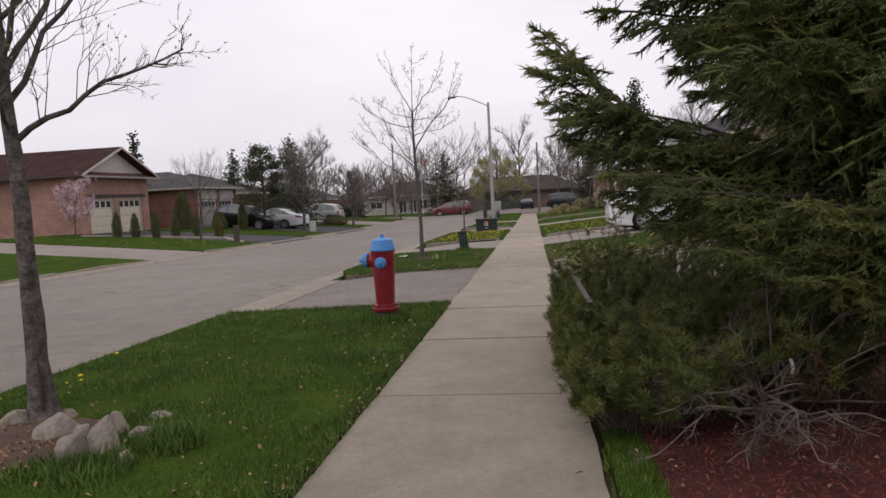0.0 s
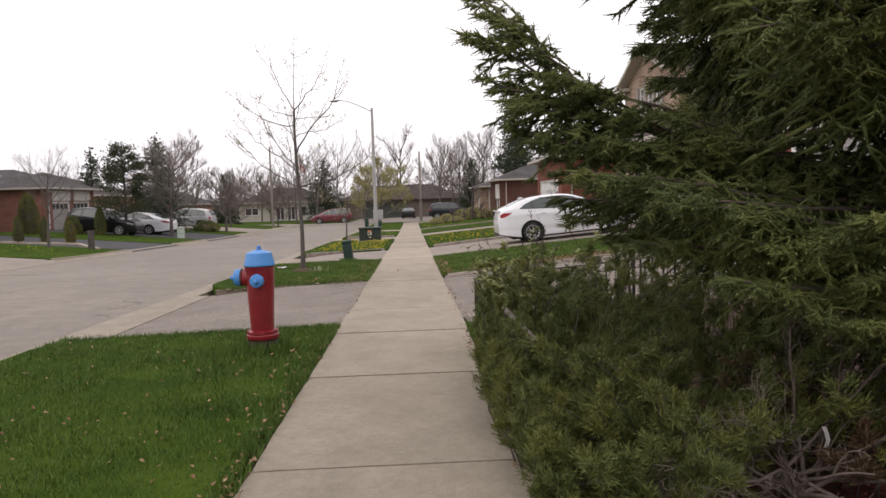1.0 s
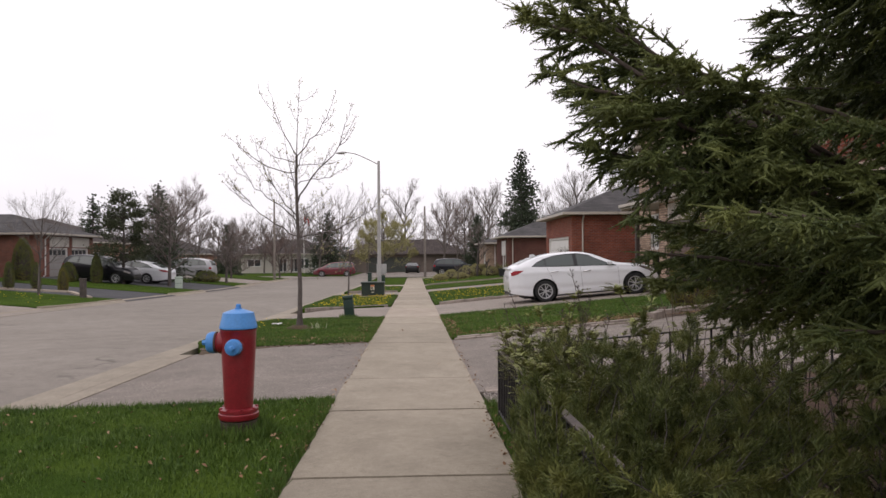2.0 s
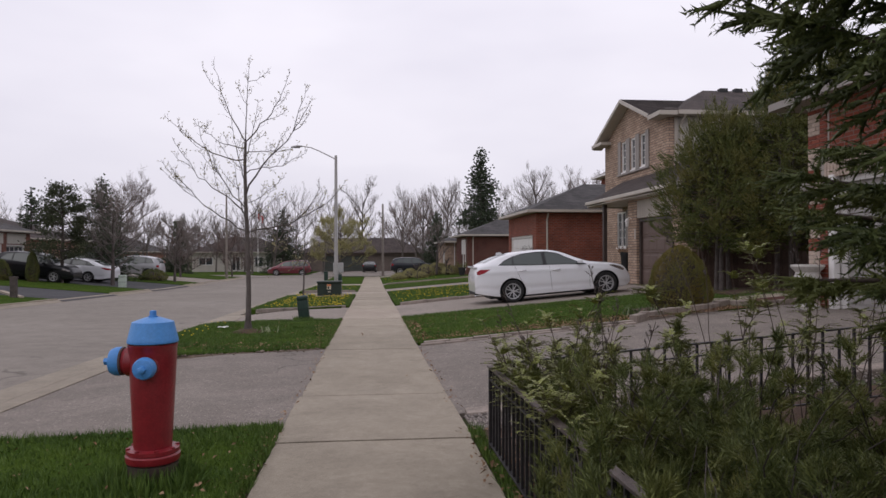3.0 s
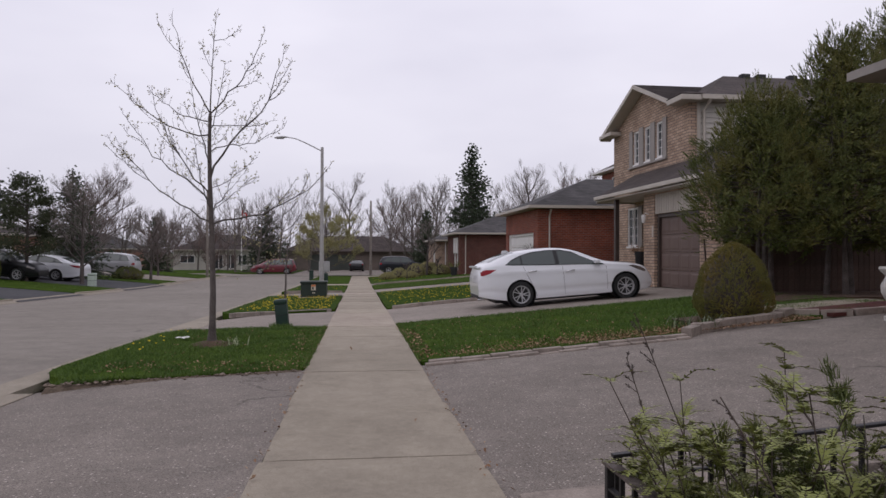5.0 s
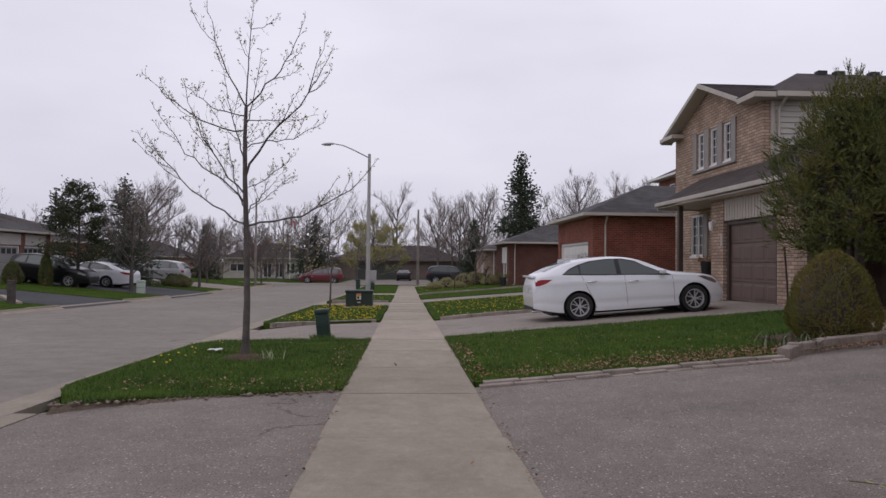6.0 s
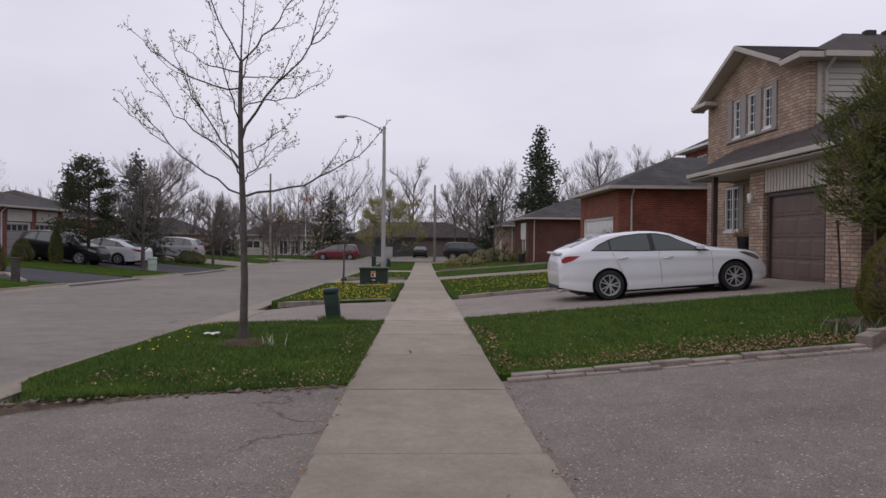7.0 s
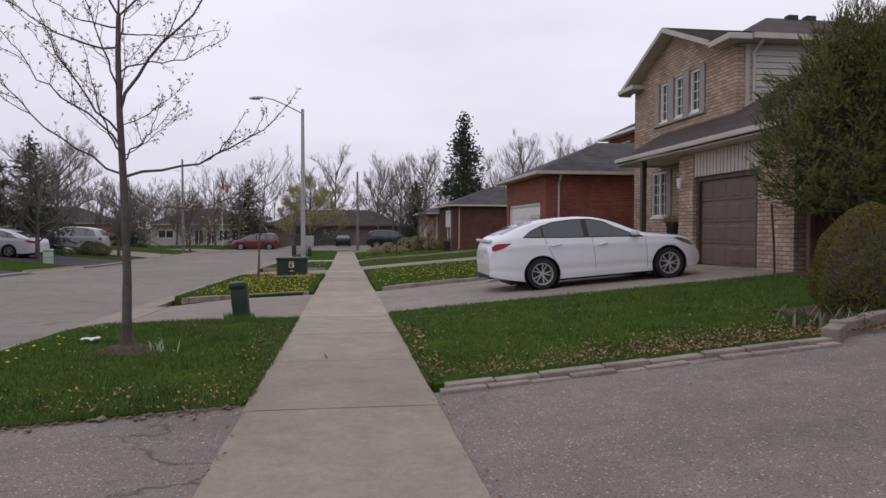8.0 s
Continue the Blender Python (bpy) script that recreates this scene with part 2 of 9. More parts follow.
PINE_FAR = leaf_mat("pine_needle", (0.036, 0.046, 0.022), (0.080, 0.090, 0.042), (0.058, 0.066, 0.032), 0.7, 0.5)
JUNIPER = leaf_mat("juniper_scale_leaf", (0.052, 0.068, 0.018), (0.132, 0.156, 0.040), (0.165, 0.166, 0.040), 0.6, 3.4)
CEDAR = leaf_mat("cedar_frond", (0.050, 0.068, 0.018), (0.140, 0.157, 0.039), (0.176, 0.156, 0.040), 0.6, 1.1)
YEW = leaf_mat("clipped_yew", (0.074, 0.078, 0.016), (0.205, 0.188, 0.036), (0.180, 0.128, 0.028), 0.6, 1.8)
NEW_LEAF = leaf_mat("young_leaf", (0.200, 0.226, 0.052), (0.275, 0.300, 0.076), (0.230, 0.245, 0.058), 0.5, 3.0)
BUD = leaf_mat("pale_bud", (0.30, 0.28, 0.12), (0.42, 0.37, 0.19), (0.34, 0.29, 0.16), 0.6, 2.0)
WILLOW = leaf_mat("yellow_green_catkin", (0.25, 0.235, 0.10), (0.38, 0.35, 0.16), (0.30, 0.27, 0.12), 0.7, 0.4)
BLOSSOM = leaf_mat("pink_blossom", (0.55, 0.36, 0.42), (0.72, 0.55, 0.60), (0.62, 0.45, 0.5), 0.6, 1.0)
IRON = mat("black_iron", (0.022, 0.020, 0.022), (0.04, 0.037, 0.038), 0.5, 4.0, 60.0, 0.3, 0.25, metal=0.3)
STEEL = mat("galvanised_steel", (0.36, 0.35, 0.35), (0.44, 0.43, 0.42), 0.5, 2.0, 30.0, 0.15, 0.08, metal=0.5)
POLE_GREY = mat("concrete_pole", (0.33, 0.32, 0.31), (0.40, 0.385, 0.37), 0.8, 2.0, 50.0, 0.15, 0.15)
POLE_WOOD = mat("weathered_pole_wood", (0.17, 0.145, 0.125), (0.24, 0.21, 0.18), 0.9, 3.0, 40.0, 0.3, 0.3)
BOX_GREEN = mat("dark_green_enamel", (0.018, 0.028, 0.020), (0.026, 0.038, 0.028), 0.55, 2.0, 30.0, 0.15, 0.05)
PEDESTAL_GREEN = mat("green_plastic", (0.012, 0.032, 0.022), (0.018, 0.043, 0.030), 0.5, 3.0, 40.0, 0.15, 0.05)
PEDESTAL_PALE = mat("pale_green_plastic", (0.38, 0.44, 0.38), (0.44, 0.50, 0.43), 0.6, 2.0, 30.0, 0.08, 0.05)
HYD_RED = mat("hydrant_red_paint", (0.20, 0.012, 0.018), (0.25, 0.017, 0.024), 0.33, 7.0, 60.0, 0.22, 0.22, spec=0.5)
HYD_BLUE = mat("hydrant_blue_paint", (0.060, 0.235, 0.56), (0.080, 0.28, 0.63), 0.45, 7.0, 60.0, 0.12, 0.12, spec=0.5)
RUST = mat("old_iron", (0.05, 0.035, 0.03), (0.09, 0.06, 0.05), 0.8, 9.0, 60.0, 0.4, 0.4)
LABEL_CREAM = mat("label_cream", (0.62, 0.55, 0.42), (0.66, 0.6, 0.47), 0.6, 5.0, 60.0, 0.05, 0)
LABEL_ORANGE = mat("label_orange", (0.62, 0.20, 0.07), (0.66, 0.23, 0.09), 0.6, 5.0, 60.0, 0.05, 0)
LABEL_DARK = mat("label_dark", (0.03, 0.03, 0.03), (0.05, 0.05, 0.05), 0.6, 5.0, 60.0, 0.05, 0)
FLAG_RED = mat("flag_red", (0.62, 0.02, 0.03), (0.68, 0.03, 0.04), 0.7, 3.0, 40.0, 0.1, 0)
FLAG_WHITE = mat("flag_white", (0.78, 0.77, 0.77), (0.8, 0.8, 0.8), 0.7, 3.0, 40.0, 0.05, 0)
URN_STONE = mat("cast_stone_urn", (0.44, 0.42, 0.38), (0.56, 0.54, 0.50), 0.85, 7.0, 50.0, 0.25, 0.3)
POT_BLACK = mat("black_pot", (0.02, 0.02, 0.022), (0.03, 0.03, 0.032), 0.5, 4.0, 40.0, 0.1, 0.05)
TYRE = mat("tyre_rubber", (0.015, 0.015, 0.015), (0.025, 0.025, 0.025), 0.85, 6.0, 60.0, 0.2, 0.2)
ALLOY = mat("alloy_wheel", (0.50, 0.50, 0.51), (0.56, 0.56, 0.57), 0.35, 6.0, 40.0, 0.05, 0, metal=0.5)
CHROME = mat("chrome", (0.62, 0.62, 0.63), (0.66, 0.66, 0.67), 0.15, 6.0, 40.0, 0.04, 0, metal=1.0)
BLACK_PLASTIC = mat("black_plastic", (0.018, 0.018, 0.019), (0.026, 0.026, 0.027), 0.6, 6.0, 60.0, 0.1, 0.05)
RED_LENS = mat("red_lamp_lens", (0.24, 0.004, 0.010), (0.29, 0.007, 0.013), 0.25, 8.0, 30.0, 0.05, 0, spec=0.3, coat=0.15)
CLEAR_LENS = mat("clear_lamp_lens", (0.10, 0.085, 0.080), (0.17, 0.14, 0.125), 0.12, 8.0, 30.0, 0.05, 0, spec=0.7, coat=0.8)
SKIRT_PLASTIC = mat("grey_plate", (0.55, 0.55, 0.56), (0.6, 0.6, 0.6), 0.5, 5.0, 30.0, 0.05, 0)


def paint(name, c, coat=0.9):
    return mat(name, c, tuple(min(0.9, 1.06 * v) for v in c), 0.32, 0.8, 300.0, 0.04, 0, spec=0.5 if coat > 0.5 else 0.25, coat=coat)


WHITE_PAINT, BLACK_PAINT = paint("white_car_paint", (0.74, 0.745, 0.765)), paint("black_car_paint", (0.010, 0.010, 0.012), 0.35)
SILVER_PAINT = paint("silver_car_paint", (0.36, 0.36, 0.37))
RED_PAINT, DARK_PAINT = paint("red_car_paint", (0.13, 0.009, 0.019)), paint("dark_blue_car_paint", (0.014, 0.016, 0.022), 0.35)


def glass_mat(name, tint, rough=0.03):
    t = Tree(name)
    t.b.inputs["IOR"].default_value = 1.5
    return t.done(tint, rough, 0, 0.35, 0.0)


CAR_DARK_GLASS = glass_mat("dark_tinted_car_glass", (0.050, 0.062, 0.057), 0.02)
CAR_DARK_GLASS.node_tree.nodes["Principled BSDF"].inputs["Specular IOR Level"].default_value = 0.7
FAR_GLASS = glass_mat("dark_far_glass", (0.05, 0.055, 0.06))

# ---------------------------------------------------------------- building helpers
ORIGIN = {}


def thing(name, at, label, category, group="", turn=0.0, kind=""):
    """A top-level Empty at the base of a thing."""
    ob = new(name)
    ob.matrix_world = pose(*at, 0, 0, turn)
    ob.empty_display_size = 0.2
    return tagged(ob, label, category, group, kind)


def world_thing(name, at, label, category, group="", kind=""):
    """The same, but its parts are given in the world's own coordinates."""
    ob = thing(name, at, label, category, group, 0.0, kind)
    ORIGIN[ob] = Vector(at)
    return ob


def part(name, bm, material, parent=None, label="", smooth=False):
    """Links a bmesh as one mesh object under a thing or a part."""
    me = bpy.data.meshes.new(name)
    if parent in ORIGIN:
        bmesh.ops.translate(bm, verts=bm.verts, vec=-ORIGIN[parent])
    bmesh.ops.recalc_face_normals(bm, faces=bm.faces)
    bm.to_mesh(me)
    bm.free()
    me.materials.append(material)
    if smooth:
        me.shade_smooth()
        me.set_sharp_from_angle(angle=radians(40))
    ob = new(name, me)
    if parent is not None:
        ob.parent = parent
        if parent in ORIGIN:
            ORIGIN[ob] = ORIGIN[parent]
    return tagged(ob, label)


def piece(name, me, parent, at, turn=(0, 0, 0), size=(1, 1, 1)):
    """One of many alike pieces on one shared mesh, placed in the parent's coordinates."""
    ob = new(name, me)
    ob.parent = parent
    ob.matrix_basis = Matrix.LocRotScale(Vector(at) - ORIGIN.get(parent, Vector()), Euler(turn), Vector(size))
    return ob


def mesh_of(name, bm, material, smooth=False):
    me = bpy.data.meshes.new(name)
    bmesh.ops.recalc_face_normals(bm, faces=bm.faces)
    bm.to_mesh(me)
    bm.free()
    me.materials.append(material)
    if smooth:
        me.shade_smooth()
        me.set_sharp_from_angle(angle=radians(40))
    return me


def box(bm, x0, x1, y0, y1, z0, z1, bevel=0.0):
    v = [bm.verts.new((x, y, z)) for x in (x0, x1) for y in (y0, y1) for z in (z0, z1)]
    faces = [bm.faces.new([v[i] for i in q]) for q in ((0, 1, 3, 2), (4, 6, 7, 5), (0, 4, 5, 1), (2, 3, 7, 6), (0, 2, 6, 4), (1, 5, 7, 3))]
    if bevel:
        bmesh.ops.bevel(bm, geom=list({e for f in faces for e in f.edges}), offset=bevel, segments=2, profile=0.6, affect="EDGES")
    return v


def boxed(*a, bevel=0.0):
    bm = bmesh.new()
    box(bm, *a, bevel=bevel)
    return bm


def prism(bm, points, vec):
    """A flat polygon pushed out along vec."""
    lo = [bm.verts.new(p) for p in points]
    hi = [bm.verts.new(Vector(p) + Vector(vec)) for p in points]
    bm.faces.new(lo)
    bm.faces.new(hi[::-1])
    for i in range(len(lo)):
        j = (i + 1) % len(lo)
        bm.faces.new((lo[i], hi[i], hi[j], lo[j]))
    return bm


def tube(bm, path, radii, n=8, cap=True):
    """A round bar along a path."""
    path = [Vector(p) for p in path]
    radii = radii if isinstance(radii, (list, tuple)) else [radii] * len(path)
    rings, side = [], None
    for i, p in enumerate(path):
        d = (path[min(i + 1, len(path) - 1)] - path[max(i - 1, 0)]).normalized()
        if side is None:
            side = d.orthogonal().normalized()
        side = (side - d * side.dot(d)).normalized()
        up = d.cross(side)
        rings.append([bm.verts.new(p + radii[i] * (math.cos(a) * side + math.sin(a) * up)) for a in (2 * math.pi * k / n for k in range(n))])
    for a, b in zip(rings, rings[1:]):
        for k in range(n):
            bm.faces.new((a[k], a[(k + 1) % n], b[(k + 1) % n], b[k]))
    if cap:
        bm.faces.new(rings[0][::-1])
        bm.faces.new(rings[-1])
    return bm


def lathe(bm, profile, n=32, m=None, cap=True):
    """A profile of (radius, height) turned round z, then laid by m."""
    rings = []
    for r, z in profile:
        ring = [Vector((r * math.cos(a), r * math.sin(a), z)) for a in (2 * math.pi * k / n for k in range(n))]
        rings.append([bm.verts.new(m @ p if m else p) for p in ring])
    for a, b in zip(rings, rings[1:]):
        for k in range(n):
            bm.faces.new((a[k], a[(k + 1) % n], b[(k + 1) % n], b[k]))
    if cap:
        bm.faces.new(rings[0][::-1])
        bm.faces.new(rings[-1])
    return bm


class Heap:
    """Gathers many triangles in arrays and makes one mesh of them."""

    def __init__(self):
        self.v, self.f, self.n = [], [], 0

    def add(self, verts, tris):
        self.v.append(np.asarray(verts, np.float32))
        self.f.append(np.asarray(tris, np.int32) + self.n)
        self.n += len(verts)

    def mesh(self, name, material, smooth=False):
        v, f = np.concatenate(self.v), np.concatenate(self.f)
        me = bpy.data.meshes.new(name)
        me.vertices.add(len(v))
        me.vertices.foreach_set("co", v.ravel())
        me.loops.add(3 * len(f))
        me.loops.foreach_set("vertex_index", f.ravel())
        me.polygons.add(len(f))
        me.polygons.foreach_set("loop_start", np.arange(0, 3 * len(f), 3, dtype=np.int32))
        me.update(calc_edges=True)
        me.validate()
        me.materials.append(material)
        if smooth:
            me.shade_smooth()
        return me

    def part(self, name, material, parent=None, label="", smooth=False):
        ob = new(name, self.mesh(name, material, smooth))
        if parent is not None:
            ob.parent = parent
        return tagged(ob, label)


# ---------------------------------------------------------------- lie of the land
def street(y):
    """Height of the pavement along the street, which falls gently and then levels out."""
    y = np.asarray(y, float)
    return np.where(y < 50, -0.018 * y, -0.9 - 0.007 * (np.clip(y, 50, 130) - 50))


def land(x, y):
    """Height of the ground: a cambered road, a level verge, and yards that rise to the houses."""
    x, y = np.asarray(x, float), np.asarray(y, float)
    fade = 1 - np.clip((y - 74) / 8, 0, 1)
    z = street(y)
    z = z + 0.082 * np.clip(x - 0.75, 0, 8.3) * fade
    z = z + 0.085 * np.clip(-13.2 - x, 0, 11) * fade
    road = (x < -3.9) & (x > -13.2)
    return z + np.where(road, -0.1 + 0.06 * (1 - ((x + 8.5) / 4.7) ** 2), 0.0)


def gz(x, y):
    return float(land(x, y))


def corner(x, y, x0, x1, a, b, near, far):
    """How far the road side of a verge draws in near its rounded ends, as a share of the way across."""
    inset = 0.0
    for d, r in ((y - a, near), (b - y, far)):
        if r and d < r:
            inset = max(inset, r - math.sqrt(max(0.0, r * r - (r - max(d, 0.0)) ** 2)))
    return inset * (x1 - x) / (x1 - x0)


def sheet(name, material, x0, x1, y0, y1, dz, step=0.4, drop=0.0, lump=0.0, parent=None, ends=(0, 0), dip=None):
    """A sheet that follows the ground between x0..x1 and the lines y0(x)..y1(x), its rim turned down by drop."""
    f0 = y0 if callable(y0) else (lambda x: y0)
    f1 = y1 if callable(y1) else (lambda x: y1)
    nx = max(2, int((x1 - x0) / step) + 1)
    ny = max(2, int(abs(f1(x0) - f0(x0)) / step) + 1)
    bm, rows = bmesh.new(), []
    for i in range(nx + 1):
        x = x0 + (x1 - x0) * i / nx
        row = []
        for j in range(ny + 1):
            y = f0(x) + (f1(x) - f0(x)) * j / ny
            rim = i in (0, nx) or j in (0, ny)
            xx = x + (corner(x, y, x0, x1, f0(x0), f1(x0), *ends) if any(ends) else 0.0)
            if any(ends):
                y = min(max(y, f0(xx)), f1(xx))
            z = gz(max(xx, -3.88) if any(ends) else xx, y) + dz + (lump * noise.noise((x * 1.3, y * 1.3, 3.1)) if lump and not rim else 0)
            row.append(bm.verts.new((xx, y, z + (dip(xx) if dip else 0.0))))
        rows.append(row)
    for a, b in zip(rows, rows[1:]):
        for j in range(ny):
            bm.faces.new((a[j], b[j], b[j + 1], a[j + 1]))
    if drop:
        rim = [e for e in bm.edges if e.is_boundary]
        got = bmesh.ops.extrude_edge_only(bm, edges=rim)["geom"]
        for v in got:
            if isinstance(v, bmesh.types.BMVert):
                v.co.z -= drop
    ob = part(name, bm, material, parent, smooth=True)
    return ob

# ---------------------------------------------------------------- ground, road, pavement, drives
def ground_sheet():
    xs = sorted({*np.arange(-40, 30, 1.0), *np.linspace(-600, -40, 15), *np.linspace(30, 600, 15), -13.3, -13.15, -3.95, -3.85, -0.8, -0.7, 0.7, 0.8})
    ys = sorted({*np.arange(-16, 132, 2.0), *np.linspace(-120, -16, 6), *np.linspace(132, 1500, 14)})
    bm = bmesh.new()
    grid = [[bm.verts.new((x, y, gz(x, y) - (0.20 if -13.25 < x < -2.5 else 0.06))) for y in ys] for x in xs]
    for a, b in zip(grid, grid[1:]):
        for j in range(len(ys) - 1):
            bm.faces.new((a[j], b[j], b[j + 1], a[j + 1]))
    tagged(part("ground", bm, SOIL, None, smooth=True), "dark earth and rough turf reaching to the horizon", "ground", kind="structure")


ground_sheet()


def setting(ob, label, category):
    return tagged(ob, label, category, kind="structure")


# the road, the cross street at its end, and their concrete edging
setting(sheet("road", ROAD, -12.75, -4.28, -30, 77, 0.0, 0.8), "wide pale grey asphalt residential road, lightly cracked", "road")
setting(sheet("road", ROAD, -60, 40, 77, 86, 0.02, 2.0), "pale grey asphalt cross street at the end of the road", "road")
for x0, x1, name in ((-4.28, -3.9005, "gutter"), (-13.2, -12.75, "gutter")):
    setting(sheet(name, GUTTER, x0, x1, -30, 77, 0.012, 0.8, 0.1), "pale concrete gutter strip along the road edge", "gutter")

# the pavement: one slab after another
SLABS = [-16.5, -14.3, -12.1, -9.9, -7.7, -5.6, -3.5, -1.4, 0.68, 2.72, 4.81, 6.91, 9.02, 10.95, 12.87, 14.94, 17.1, 19.27, 21.44]
while SLABS[-1] < 74.5:
    SLABS.append(SLABS[-1] + 2.1)
pavement = thing("pavement", (0, 0, 0), "straight concrete footpath of cast slabs with dark joints", "pavement", kind="structure")
rng = random.Random(5)
for k, (a, b) in enumerate(zip(SLABS, SLABS[1:])):
    bm, gap = bmesh.new(), 0.017 if k in (10, 12) else 0.010
    x0, x1 = -0.75 + rng.uniform(-0.015, 0.015), 0.75 + rng.uniform(-0.015, 0.015)
    tip = rng.uniform(-0.006, 0.008)
    wave = lambda q, h: 0.010 * noise.noise((q * 2.3, h, 0.3 * k)) + 0.007 * noise.noise((q * 9.0, h, 3.1))
    xs, ys = np.linspace(x0, x1, 11), np.linspace(a + gap, b - gap, 13)
    top = [(x, ys[0] + wave(x, round(a, 2)) * 0.5) for x in xs] + [(x1 + 0.9 * wave(y, 7.0), y) for y in ys[1:-1]] + [(x, ys[-1] + wave(x, round(b, 2)) * 0.5) for x in xs[::-1]] + [(x0 + 0.9 * wave(y, 2.0), y) for y in ys[-2:0:-1]]
    v = [bm.verts.new((x, y, gz(0, y) + tip * (b - y) / (b - a))) for x, y in top]
    w = [bm.verts.new((x, y, gz(0, y) - 0.14)) for x, y in top]
    bm.faces.new(v)
    for i in range(len(v)):
        j = (i + 1) % len(v)
        bm.faces.new((v[i], v[j], w[j], w[i]))
    rim = [e for e in bm.edges if all(u in v for u in e.verts)]
    bmesh.ops.bevel(bm, geom=rim, offset=0.008, segments=1, affect="EDGES")
    part("slab", bm, CONCRETE_PALE if k in (18, 19, 26) else CONCRETE, pavement)
setting(sheet("pavement_bed", BARK_BED, -0.78, 0.78, -16, 74.5, -0.045, 1.0), "dark earth under the joints of the footpath", "earth")

# drives on the near side of the road: aprons on the verge, drives up to the garages
def fall(x):
    """How far a drive apron dips on its way down to the gutter."""
    return -0.085 * min(max((-2.3 - x) / 1.36, 0.0), 1.0) ** 1.2


APRONS = [(ASPHALT, 9.45, 15.2, 0.7, -0.9), (DRIVE_GREY, 21.4, 26.6, 0.5, -1.9), (DRIVE_GREY, 36.8, 41.0, 0.4, -0.5), (CONCRETE, 52.0, 55.0, 0.3, -0.3)]
for m, a, b, near, far in APRONS:
    lean = lambda x, s, e: s + e * max(0.0, (-0.75 - x) / 3.15)
    label = "worn asphalt drive apron across the grass verge" if m is ASPHALT else "pale concrete drive apron across the grass verge"
    setting(sheet("drive_apron", m, -3.66, -0.742, (lambda x, a=a: lean(x, a, -0.15)), (lambda x, b=b, far=far: lean(x, b, far)), -0.012, 0.3, 0.06, dip=fall), label, "driveway")
    setting(sheet("gutter", GUTTER, -3.8995, -3.655, a - 0.12, b + far - 0.02, 0.006, 0.4, 0.05, dip=lambda x: -0.093), "pale concrete dropped kerb at the foot of a drive", "gutter")
setting(sheet("driveway_1", ASPHALT, 0.742, 9.4, 9.95, lambda x: 15.42 + 0.72 * min(max((x - 4.55) / 0.6, 0.0), 1.0), -0.012, 0.5, 0.06), "worn grey asphalt driveway sloping up to a garage", "driveway")
setting(sheet("driveway_2", DRIVE_GREY, 0.742, 9.2, 22.0, lambda x: 27.2 + 0.25 * min(x, 3.0), -0.012, 0.5, 0.06), "worn grey driveway under the parked white car", "driveway")
setting(sheet("driveway_3", DRIVE_GREY, 0.765, 7.7, 40.4, 44.6, -0.012, 0.8, 0.06), "pale grey driveway of the red brick house", "driveway")
setting(sheet("driveway_4", DRIVE_GREY, 0.765, 8.0, 52.2, 54.6, -0.012, 0.8, 0.06), "narrow pale driveway farther along the street", "driveway")
setting(sheet("driveway_5", DRIVE_GREY, -23.6, -12.78, 23.2, 27.6, 0.008, 0.8, 0.1), "pale driveway across the road", "driveway")
setting(sheet("driveway_6", ASPHALT_DARK, -24.0, -12.78, 34.4, 40.6, 0.008, 0.8, 0.1), "dark sealed asphalt driveway across the road", "driveway")
setting(sheet("driveway_7", ASPHALT_DARK, -24.0, -12.78, 46.6, 54.5, 0.008, 0.8, 0.1), "dark driveway with parked cars across the road", "driveway")
setting(sheet("driveway_10", DRIVE_GREY, -24.0, -12.78, 59.5, 66.5, 0.008, 0.8, 0.1), "pale driveway of the corner house across the road", "driveway")
setting(sheet("driveway_9", CONCRETE, 0.765, 7.0, 70.6, 74.6, 0.03, 0.8, 0.06), "pale driveway at the corner house", "driveway")
setting(sheet("driveway_8", ASPHALT, -7.5, 3.0, 86.0, 106, 0.03, 2.0, 0.1), "grey driveway of the garage at the end of the street", "driveway")
setting(sheet("garden_path", CONCRETE, 7.0, 9.6, 17.35, 18.4, 0.03, 0.5, 0.08), "pale concrete garden walk beside the planting bed", "path")

# ---------------------------------------------------------------- lawns and their grass
LAWNS = []


def lawn(x0, x1, y0, y1, per_m2, tall=0.06, label="mown green lawn with a few fallen leaves", dz=0.015, ends=(0, 0)):
    ob = sheet("lawn", TURF, x0, x1, y0, y1, dz, 0.3 if per_m2 else 1.0, 0.17, 0.02, None, ends)
    setting(ob, label, "lawn")
    LAWNS.append((x0, x1, y0, y1, per_m2, tall, dz, ends))


verge = lambda s, e: (lambda x: s + e * max(0.0, (-0.75 - x) / 3.15))
lawn(-3.95, -0.79, -8.0, verge(9.62, -0.35), 3300, 0.055, "rough green grass verge between the road and the footpath", 0.015, (0, 0.6))
lawn(-3.95, -0.79, verge(15.16, -0.95), verge(21.35, -0.35), 2050, 0.057, "green grass verge round a young tree", 0.015, (1.5, 1.0))
lawn(-3.85, -0.79, verge(27.1, -1.95), verge(36.7, 0.0), 750, 0.06, "grass verge full of yellow dandelions", 0.015, (1.0, 0.8))
lawn(-3.85, -0.79, 41.1, 51.9, 120, 0.07, "grass verge beyond the service box")
lawn(-3.85, -0.79, 55.1, 75.5, 0, 0.07, "far grass verge by the junction")
lawn(0.79, 9.3, lambda x: 15.60 + 0.03 * x + 0.62 * min(max((x - 4.6) / 0.6, 0.0), 1.0), lambda x: 21.95, 1350, 0.058, "sloping front lawn with drifts of dry leaves")
